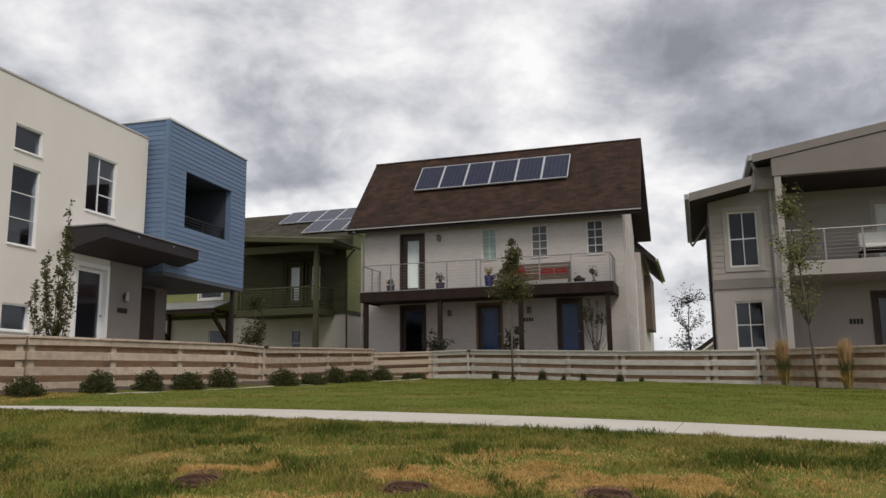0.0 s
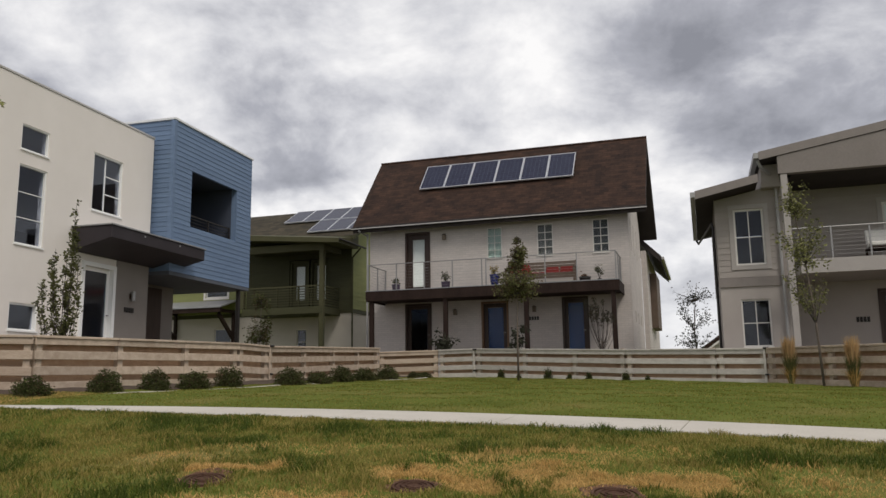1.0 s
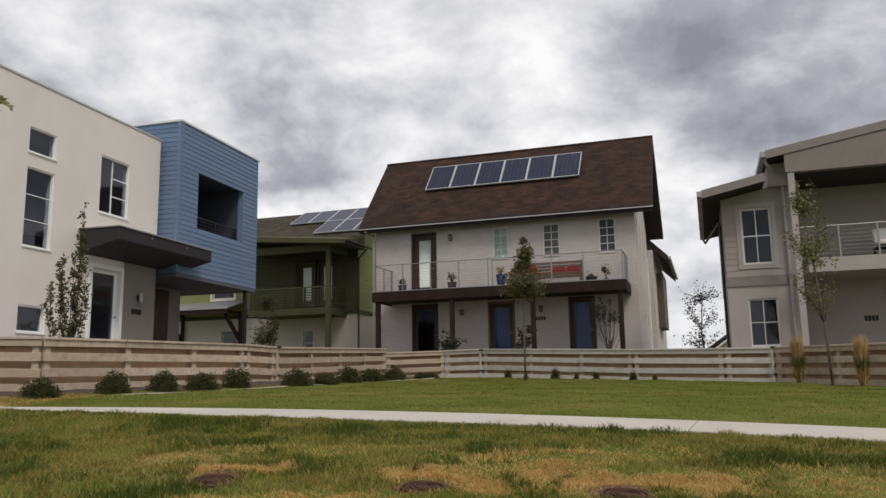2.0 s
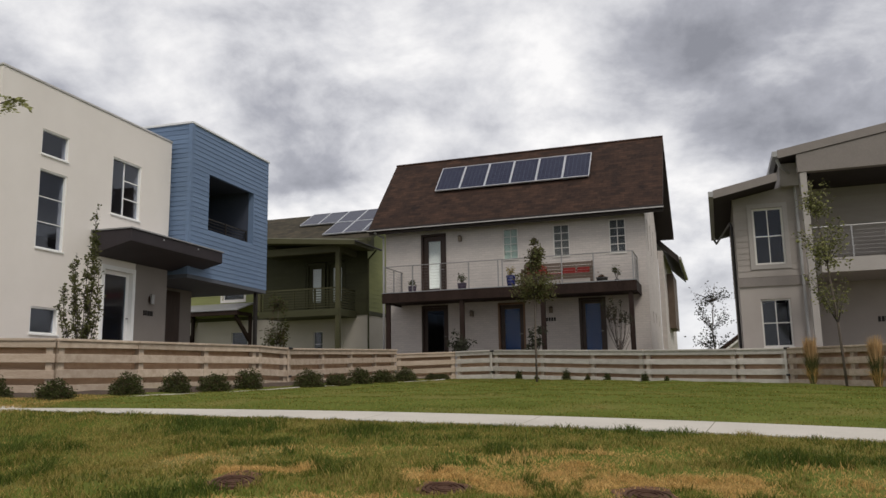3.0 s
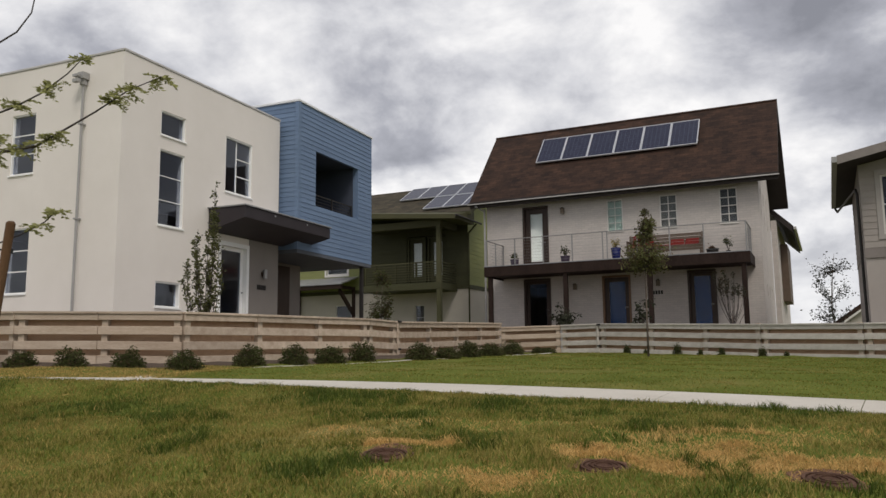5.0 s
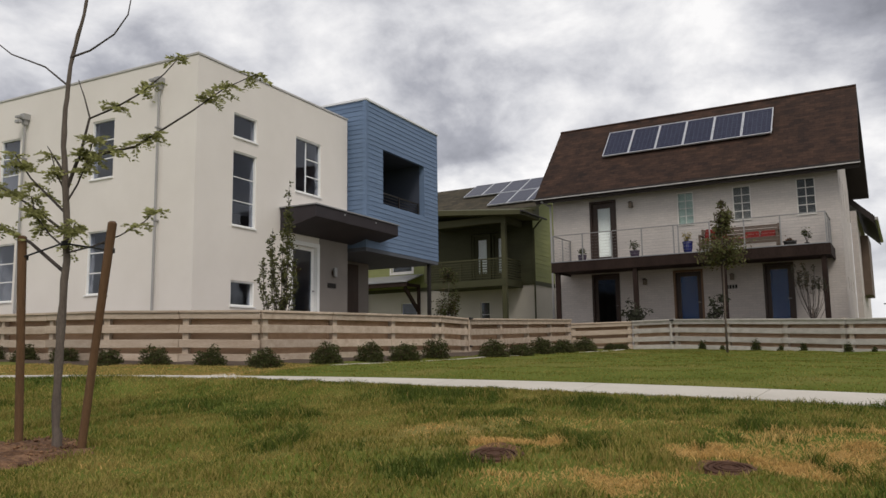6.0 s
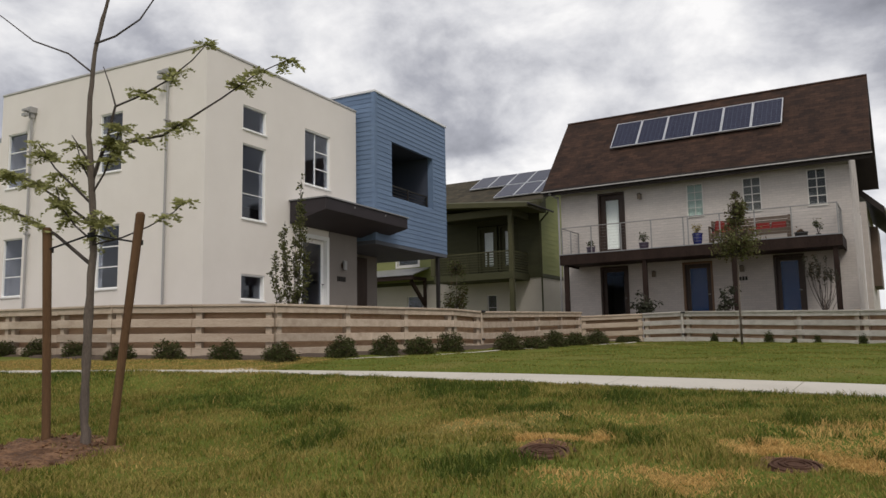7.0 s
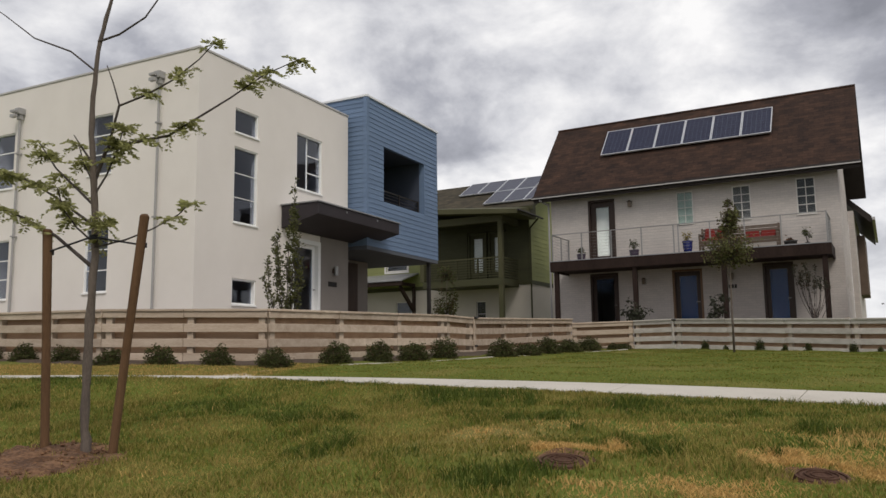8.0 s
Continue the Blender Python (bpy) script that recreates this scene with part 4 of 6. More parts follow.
    s.rod((-12.47, 30.08, 10.46), (-1.53, 30.08, 10.46), 0.06, 0.06, 8).make("ridge_cap", SHINGLE, h.e)
    g = h.shape()
    g.box(-12.50, -1.50, 27.07, 27.17, 7.10, 7.19)
    g = g.make("gutter", SOFFIT, h.e, "brown metal eaves gutter with a pale lip", bevel=0.01)
    h.box("lip", CAP_L, -12.50, -1.50, 27.045, 27.068, 7.105, 7.14, g)
    h.box("fascia", SOFFIT, -12.45, -1.55, 27.172, 27.20, 6.98, 7.06)
    # rear wing with its falling roof
    wall(h, "wall", face_right(-2.0), 33.4, 41.0, zb, 6.6, [(35.2, 35.5, 3.3, 4.4)], STUCCO_B)
    h.box("wall", STUCCO_B, -9.0, -2.21, 33.2, 33.4, zb, 6.6)
    s = h.shape()
    s.hexa([(-4.0, 33.8, 8.7), (-1.4, 33.8, 6.12), (-1.4, 41.4, 6.12), (-4.0, 41.4, 8.7), (-4.0, 33.8, 9.0), (-1.4, 33.8, 6.40), (-1.4, 41.4, 6.40), (-4.0, 41.4, 9.0)])
    for k in (0, 2, 3, 4, 5):
        s.mi[k] = 1
    s.make("rear_roof", [SHINGLE, SOFFIT], h.e, fix=False)
    h.box("gutter", CAP_L, -1.39, -1.29, 33.75, 41.4, 6.24, 6.35)
    h.box("bay", BAYWOOD, -1.998, -1.72, 35.2, 38.0, 3.5, 5.85, label="brown boarded bay")
    # balcony
    d0, d1, zf = 25.9, 27.638, 4.55
    bal = h.box("balcony", DARK, -11.33, -2.47, d0 + 0.06, d1, 4.40, zf - 0.02, label="long dark brown timber balcony", bevel=0.004)
    h.box("soffit", DARK, -11.3, -2.5, d0 + 0.06, d1, 4.26, 4.30, bal)
    h.box("fascia", DARK, -11.37, -2.43, d0, d0 + 0.058, 4.20, zf + 0.0, bal, bevel=0.006)
    for x in (-11.37, -2.43 - 0.058):
        h.box("fascia", DARK, x, x + 0.058, d0 + 0.06, d1, 4.20, zf, bal)
    h.box("edge_strip", CAP, -11.38, -2.42, d0 - 0.008, d0 + 0.03, zf + 0.002, zf + 0.03, bal)
    for x in (-11.26, -8.48, -5.62, -2.72):
        h.box("post", DARK, x, x + 0.15, d0 + 0.07, d0 + 0.22, zb, 4.20, bal, bevel=0.008)
    # steel rail: posts, top rail, cables
    rail = h.shape().rod((-11.28, d0 + 0.05, 5.51), (-2.52, d0 + 0.05, 5.51), 0.016, 0.016, 8).make("railing", STEEL, h.e, "galvanised steel cable railing")
    for x in (-11.28, -10.2, -9.15, -8.11, -7.05, -6.9, -5.9, -4.85, -3.79, -2.52):
        h.box("rail_post", STEEL, x - 0.018, x + 0.018, d0 + 0.032, d0 + 0.068, zf + 0.03, 5.50, rail)
    for i in range(8):
        z = zf + 0.13 + 0.105 * i
        h.shape().rod((-11.28, d0 + 0.05, z), (-2.52, d0 + 0.05, z), 0.003, 0.003, 5).make("cable", STEEL, rail)
    for x in (-11.28, -2.52):
        h.shape().rod((x, d0 + 0.05, 5.51), (x, d1, 5.51), 0.022, 0.022, 8).make("side_rail", STEEL, rail)
        for y in (d0 + 0.9, d1 - 0.05):
            h.box("rail_post", STEEL, x - 0.018, x + 0.018, y - 0.018, y + 0.018, zf + 0.0, 5.49, rail)
        for i in range(8):
            z = zf + 0.13 + 0.105 * i
            h.shape().rod((x, d0 + 0.05, z), (x, d1, z), 0.005, 0.005, 5).make("cable", STEEL, rail)
    for a, z in ((-8.91, 6.66), (-8.52, 3.84), (-5.58, 3.84)):
        sconce(h, F, a, z)
    number_bars(h, F, -5.80, -5.43, 3.45, 3.58)
    s = h.shape()
    s.rod((-11.99, 27.5, 6.98), (-11.99, 27.5, 1.5), 0.04, 0.04, 8).rod((-12.2, 27.12, 7.05), (-11.99, 27.5, 6.9), 0.04, 0.04, 8)
    s.make("downpipe", PIPE, h.e)
    w = 6.05 / 6
    for i in range(6):
        a = -10.19 + i * w
        solar_panel(h, a + 0.01, a + w - 0.01, 28.50, 8.71, 29.55, 9.88, "dark blue framed solar panel on the brown shingle roof", 0.10)
    return h


BROWN = brown_house()


# ---------------------------------------------------------------- green house between them
def green_house():
    h = Plot("house", (-24.5, 32.2, 1.2), -17.4175, "olive green boarded house with a timber balcony", "house", "houses round the green")
    zb, zm, zt = 1.2, 4.44, 7.75
    F = face_x(32.2)
    up = [(-17.96, -15.95, 4.63, 6.95), (-22.45, -21.25, 5.40, 6.4)]
    lo = [(-17.54, -17.04, 2.6, 3.76), (-21.9, -21.0, 2.4, 3.9)]
    wall(h, "wall", F, -24.5, -14.82, zb, zm, lo, STUCCO_T)
    for q in lo:
        window(h, F, *q, rows=2, w=0.04)
    # boards below the porch roof take the darkened olive, shade included
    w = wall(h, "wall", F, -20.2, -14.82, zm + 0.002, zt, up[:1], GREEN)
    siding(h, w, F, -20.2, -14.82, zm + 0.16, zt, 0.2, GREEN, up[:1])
    w = wall(h, "wall", F, -24.5, -20.202, zm + 0.002, zt, up[1:], LIME)
    siding(h, w, F, -24.5, -20.202, zm + 0.16, zt, 0.2, LIME, up[1:])
    window(h, F, *up[1], w=0.05, trim=0.1)
    # balcony doors: two glazed leaves with side lights
    for a in (-17.9, -16.85):
        glazed_door(h, F, a, a + 0.95, 4.64, 6.9, GREEN, stile=0.18, rail=0.45, blind=True, handle=False, label="olive framed glazed balcony door")
    R = face_right(-14.82)
    wall(h, "wall", R, 32.4, 39.0, zb, zm, [], STUCCO_T)
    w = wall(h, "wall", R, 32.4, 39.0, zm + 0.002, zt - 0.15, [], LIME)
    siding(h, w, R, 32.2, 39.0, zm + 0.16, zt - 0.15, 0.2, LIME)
    t = h.shape()
    slab(t, F, -24.5, -14.80, -0.04, -0.003, zm - 0.02, zm + 0.15)
    slab(t, R, 32.2, 39.0, -0.04, -0.003, zm - 0.02, zm + 0.15)
    t.make("belt_trim", GREEN, h.e)
    g = h.shape()
    g.add([(-14.83, 32.22, zt - 0.152), (-14.83, 38.98, zt - 0.152), (-14.83, 34.75, 9.58), (-14.83, 32.22, 8.12), (-15.03, 32.22, zt - 0.152), (-15.03, 38.98, zt - 0.152), (-15.03, 34.75, 9.58), (-15.03, 32.22, 8.12)],
          [(0, 1, 2, 3), (7, 6, 5, 4), (0, 3, 7, 4), (3, 2, 6, 7), (2, 1, 5, 6), (1, 0, 4, 5)])
    g.make("gable", LIME, h.e)
    h.box("frieze", OLIVE, -24.5, -14.82, 32.19, 32.38, zt + 0.002, 8.10)
    h.box("wall", LIME, -24.5, -14.9, 38.8, 39.0, zb, zt)
    wall(h, "wall", face_left(-24.5), 32.4, 38.8, zb, zt, [], LIME)
    h.box("inner_floor", INSIDE, -24.3, -15.03, 32.41, 38.79, 4.3, 4.5)
    # roofs
    roof_slope(h, -24.9, -14.2, 31.2, 7.74, 34.75, 9.79, 0.18, [SHINGLE_G, GREEN], label="olive brown shingle roof")
    s = h.shape()
    s.hexa([(-24.9, 34.75, 9.61), (-14.2, 34.75, 9.61), (-14.2, 39.4, 7.3), (-24.9, 39.4, 7.3), (-24.9, 34.75, 9.79), (-14.2, 34.75, 9.79), (-14.2, 39.4, 7.48), (-24.9, 39.4, 7.48)])
    s.make("roof", SHINGLE_G, h.e)
    s = h.shape()
    s.hexa([(-20.2, 29.9, 7.69), (-14.35, 29.9, 7.22), (-14.35, 31.9, 7.22), (-20.2, 31.9, 7.69), (-20.2, 29.9, 7.93), (-14.35, 29.9, 7.40), (-14.35, 31.9, 7.80), (-20.2, 31.9, 8.05)])
    s.make("porch_roof", OLIVE, h.e, "olive painted porch roof")
    g = h.shape()
    g.rod((-14.31, 29.85, 7.36), (-14.31, 32.6, 7.36), 0.045, 0.045, 8)
    g.make("gutter", CANOPY, h.e)
    g = h.shape()
    g.rod((-14.25, 31.9, 7.26), (-14.74, 32.12, 6.9), 0.04, 0.04, 8).rod((-14.74, 32.12, 6.9), (-14.74, 32.12, 1.5), 0.04, 0.04, 8)
    g.make("downpipe", GREEN, h.e)
    # balcony
    y0 = 30.4
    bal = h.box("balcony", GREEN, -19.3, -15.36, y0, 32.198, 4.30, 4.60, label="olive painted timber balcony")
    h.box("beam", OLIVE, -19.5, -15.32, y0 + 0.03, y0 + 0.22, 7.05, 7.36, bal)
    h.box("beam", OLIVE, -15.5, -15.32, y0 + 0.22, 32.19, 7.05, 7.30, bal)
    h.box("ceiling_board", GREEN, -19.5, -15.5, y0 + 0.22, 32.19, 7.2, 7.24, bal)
    for x, z in ((-15.54, zb), (-19.45, 4.602)):
        h.box("post", OLIVE, x, x + 0.2, y0 + 0.02, y0 + 0.22, z, 7.05, bal, bevel=0.01)
    for i in range(8):
        z = 4.68 + 0.112 * i
        hh = 0.035 if i < 7 else 0.06
        h.box("slat", OLIVE, -19.25, -15.54, y0 + 0.05, y0 + 0.08, z, z + hh, bal)
        h.box("slat", OLIVE, -15.45, -15.42, y0 + 0.22, 32.18, z, z + hh, bal)
    for x in (-18.65, -17.65, -16.6):
        h.box("rail_post", GREEN, x, x + 0.07, y0 + 0.08, y0 + 0.15, 4.60, 5.52, bal)
    # entrance hood on brackets
    hood = h.shape().hexa([(-24.4, 30.7, 4.78), (-20.6, 30.7, 4.78), (-20.6, 32.19, 5.2), (-24.4, 32.19, 5.2),
                           (-24.4, 30.7, 4.84), (-20.6, 30.7, 4.84), (-20.6, 32.19, 5.26), (-24.4, 32.19, 5.26)]).make("entrance_hood", CAP, h.e, "grey metal hood on brown brackets")
    h.box("beam", DARK, -24.4, -20.65, 30.75, 30.9, 4.58, 4.775, hood)
    for x in (-24.1, -20.9):
        h.box("rafter", DARK, x, x + 0.12, 30.9, 32.19, 4.6, 4.75, hood)
        h.shape().hexa([(x, 30.85, 4.45), (x + 0.12, 30.85, 4.45), (x + 0.12, 32.05, 3.4), (x, 32.05, 3.4),
                        (x, 30.95, 4.59), (x + 0.12, 30.95, 4.59), (x + 0.12, 32.19, 3.5), (x, 32.19, 3.5)]).make("brace", DARK, hood)
        h.box("wall_post", DARK, x, x + 0.12, 32.06, 32.197, 3.2, 4.6, hood)
    k = math.tan(radians(30))
    pz = lambda y: 7.74 + k * (y - 31.2)
    for i in range(4):
        solar_panel(h, -18.82 + i * 1.0, -17.84 + i * 1.0, 33.15, pz(33.15), 34.58, pz(34.58), "grey-blue solar panel on the olive brown roof", 0.08)
    for i in range(3):
        solar_panel(h, -16.82 + i * 1.0, -15.84 + i * 1.0, 31.70, pz(31.70), 33.11, pz(33.11), "grey-blue solar panel on the olive brown roof", 0.08)


green_house()


# ---------------------------------------------------------------- grey-beige house
def beige_house():
    h = Plot("house", (0.55, 22.15, 0.9), -17.4175, "grey-beige house with boards over stucco and a covered balcony", "house", "houses round the green")
    zb = 0.9
    F = face_x(22.15)
    w1, w2 = (1.0, 1.75, 4.29, 5.80), (1.04, 1.76, 2.14, 3.38)
    wall(h, "wall", F, 0.55, 2.25, zb, 3.84, [w2], STUCCO_G)
    w = wall(h, "wall", F, 0.55, 2.25, 3.842, 6.06, [w1], GREIGE)
    h.shape().hexa([(0.55, 22.15, 6.062), (2.25, 22.15, 6.062), (2.25, 22.35, 6.062), (0.55, 22.35, 6.062), (0.55, 22.15, 6.09), (2.25, 22.15, 6.43), (2.25, 22.35, 6.43), (0.55, 22.35, 6.09)]).make("gable_panel", GREIGE, h.e)
    siding(h, w, F, 0.55, 2.25, 3.97, 6.06, 0.165, GREIGE, [(0.88, 1.87, 4.17, 5.92)])
    window(h, F, *w1, cols=2, rows=2, w=0.05, trim=0.12, trimmat=TRIM_G, sill=False, inset=0.03, label="four-pane window in a pale wide trim")
    window(h, F, *w2, cols=2, rows=2, w=0.04, inset=0.05, label="four-pane window in the stucco wall")
    t = h.shape()
    slab(t, F, 0.53, 2.27, -0.04, -0.003, 3.72, 3.96)
    t.make("belt_trim", BAND, h.e, "taupe belt board between the storeys")
    L = face_left(0.55)
    wall(h, "wall", L, 22.35, 28.0, zb, 3.84, [], STUCCO_G)
    w = wall(h, "wall", L, 22.35, 28.0, 3.842, 6.2, [], GREIGE)
    siding(h, w, L, 22.15, 28.0, 3.97, 6.2, 0.165, GREIGE)
    # recessed porch and balcony behind
    C = face_x(23.6)
    hi, lo = (4.86, 5.9, 4.40, 6.02), (4.55, 5.6, 1.55, 3.66)
    wall(h, "wall", C, 2.452, 9.5, zb, 3.9, [lo], STUCCO_G)
    w = wall(h, "wall", C, 2.452, 9.5, 3.902, 6.9, [hi], GREIGE)
    siding(h, w, C, 2.46, 9.5, 4.26, 6.9, 0.165, GREIGE, [(4.74, 6.02, 4.28, 6.14)])
    window(h, C, *hi, cols=1, rows=3, w=0.06, trim=0.12, trimmat=TRIM_G, blind=True, inset=0.03)
    glazed_door(h, C, *lo, DOORWOOD, stile=0.13, rail=0.2, label="dark wooden glazed front door")
    number_bars(h, C, 3.97, 4.32, 2.78, 2.92)
    Q = face_right(2.25)
    wall(h, "wall", Q, 22.35, 23.6, zb, 3.84, [], STUCCO_G)
    w = wall(h, "wall", Q, 22.35, 23.6, 3.842, 6.75, [], GREIGE)
    siding(h, w, Q, 22.15, 23.6, 3.97, 6.7, 0.165, GREIGE)
    h.box("wall", STUCCO_G, 0.76, 2.1, 27.8, 28.0, zb, 5.985)
    h.box("wall", STUCCO_G, 2.102, 9.5, 27.8, 28.0, zb, 6.7)
    h.box("wall", STUCCO_G, 9.3, 9.5, 23.81, 27.79, zb, 6.9)
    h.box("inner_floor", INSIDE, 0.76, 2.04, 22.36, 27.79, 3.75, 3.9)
    # added sheets that keep the sky out of the rooms behind the windows
    h.box("ceiling_light_plug", INSIDE, 0.56, 2.24, 22.36, 27.79, 5.99, 6.02)
    h.box("ceiling_light_plug", INSIDE, 2.46, 9.29, 23.81, 27.79, 6.5, 6.6)
    h.box("wall_light_plug", INSIDE, 2.1, 2.2, 23.81, 27.79, 1.0, 5.98)
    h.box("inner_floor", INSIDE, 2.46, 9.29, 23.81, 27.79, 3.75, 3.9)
    y0 = 21.2
    bal = h.box("balcony", TRIM_G, 2.46, 9.5, y0, 23.598, 3.89, 4.24, label="grey-beige balcony slab over the porch")
    for x in (2.16, 9.3):
        h.box("post", TRIM_G, x, x + 0.16, y0 + 0.02, y0 + 0.18, zb, 6.46, bal, bevel=0.008)
    h.shape().hexa([(2.12, y0, 6.47), (9.6, y0, 6.47), (9.6, y0 + 0.22, 6.47), (2.12, y0 + 0.22, 6.47),
                    (2.12, y0, 6.93), (9.6, y0, 8.18), (9.6, y0 + 0.22, 8.18), (2.12, y0 + 0.22, 6.93)]).make("gable_beam", BEAM, h.e, "tall grey-beige porch beam rising with the roof")
    h.box("ceiling_board", SOFFIT, 2.46, 9.5, y0 + 0.23, 23.59, 6.50, 6.54)
    rail = h.shape().rod((2.34, y0 + 0.08, 5.03), (9.3, y0 + 0.08, 5.03), 0.022, 0.022, 8).make("railing", STEEL, h.e, "pale steel cable railing")
    for x in (3.21, 4.07, 4.95, 5.8, 6.7, 7.6, 8.5):
        h.box("rail_post", STEEL, x - 0.018, x + 0.018, y0 + 0.062, y0 + 0.098, 4.242, 5.02, rail)
    for i in range(7):
        z = 4.34 + 0.095 * i
        h.shape().rod((2.34, y0 + 0.08, z), (9.3, y0 + 0.08, z), 0.003, 0.003, 5).make("cable", STEEL, rail)

    def shed(x0, z0, x1, z1, ya, yb_, name):
        s = h.shape()
        s.hexa([(x0, ya, z0 - 0.16), (x1, ya, z1 - 0.16), (x1, yb_, z1 - 0.16), (x0, yb_, z0 - 0.16), (x0, ya, z0), (x1, ya, z1), (x1, yb_, z1), (x0, yb_, z0)])
        s.mi[0] = 1
        r = s.make(name, [CAP, SOFFIT], h.e, "low metal roof with a pale verge", fix=False)
        v = h.shape()
        v.hexa([(x0, ya - 0.03, z0 - 0.2), (x1, ya - 0.03, z1 - 0.2), (x1, ya - 0.003, z1 - 0.2), (x0, ya - 0.003, z0 - 0.2),
                (x0, ya - 0.03, z0 + 0.015), (x1, ya - 0.03, z1 + 0.015), (x1, ya - 0.003, z1 + 0.015), (x0, ya - 0.003, z0 + 0.015)])
        v.make("verge_board", BAND, r)
        h.box("gutter", PIPE, x0 - 0.12, x0 - 0.003, ya - 0.03, yb_, z0 - 0.15, z0 - 0.01, r)
        return r
    shed(0.06, 6.17, 1.62, 6.49, y0, 28.2, "roof")
    shed(1.68, 7.07, 9.9, 8.45, y0, 28.4, "roof")
    h.box("wall", GREIGE, 1.75, 2.2, 21.9, 27.8, 6.3, 6.9)
    s = h.shape()
    s.hexa([(1.8, 22.3, 6.75), (9.5, 22.3, 6.75), (9.5, 22.4, 6.75), (1.8, 22.4, 6.75), (1.8, 22.3, 6.9), (9.5, 22.3, 8.15), (9.5, 22.4, 8.15), (1.8, 22.4, 6.9)])
    s.make("gable_panel", SOFFIT, h.e)
    p = h.shape()
    p.tube([(1.66, y0 + 0.1, 6.88), (1.72, y0 + 0.2, 6.74), (2.02, 22.02, 6.62), (2.10, 22.06, 6.5), (2.12, 22.06, 1.2)], [0.04] * 5, 8)
    p.make("downpipe", PIPE, h.e)
    p = h.shape()
    p.tube([(0.04, 28.0, 5.98), (0.10, 27.9, 5.85), (0.46, 22.6, 5.55), (0.48, 22.4, 5.4), (0.48, 22.3, 1.2)], [0.035] * 5, 8)
    p.make("downpipe", BLACK, h.e)


beige_house()


def far_house():
    h = Plot("house", (3.0, 62.0, 1.2), -17.4175, "far house with a brown gable roof and pale verge boards", "house", "houses round the green")
    g = lambda x: 6.38 - 0.715 * abs(x - 4.0)
    s = h.shape()
    s.add([(0, 62, 1.2), (8, 62, 1.2), (8, 62, g(8) - 0.4), (4, 62, 5.98), (0, 62, g(0) - 0.4), (0, 70, 1.2), (8, 70, 1.2), (8, 70, g(8) - 0.4), (4, 70, 5.98), (0, 70, g(0) - 0.4)],
          [(0, 1, 2, 3, 4), (5, 9, 8, 7, 6), (0, 5, 6, 1), (1, 6, 7, 2), (2, 7, 8, 3), (3, 8, 9, 4), (4, 9, 5, 0)])
    s.make("wall", STUCCO_T, h.e)
    for a, b in ((-0.9, 4.0), (4.0, 8.9)):
        r = h.shape()
        r.hexa([(a, 61.6, g(a) - 0.36), (b, 61.6, g(b) - 0.36), (b, 70.4, g(b) - 0.36), (a, 70.4, g(a) - 0.36), (a, 61.6, g(a)), (b, 61.6, g(b)), (b, 70.4, g(b)), (a, 70.4, g(a))])
        r = r.make("roof", SHINGLE, h.e)
        v = h.shape()
        v.hexa([(a, 61.57, g(a) - 0.52), (b, 61.57, g(b) - 0.52), (b, 61.7, g(b) - 0.52), (a, 61.7, g(a) - 0.52), (a, 61.57, g(a) - 0.364), (b, 61.57, g(b) - 0.364), (b, 61.7, g(b) - 0.364), (a, 61.7, g(a) - 0.364)])
        v.make("verge_board", TRIM, r)


far_house()


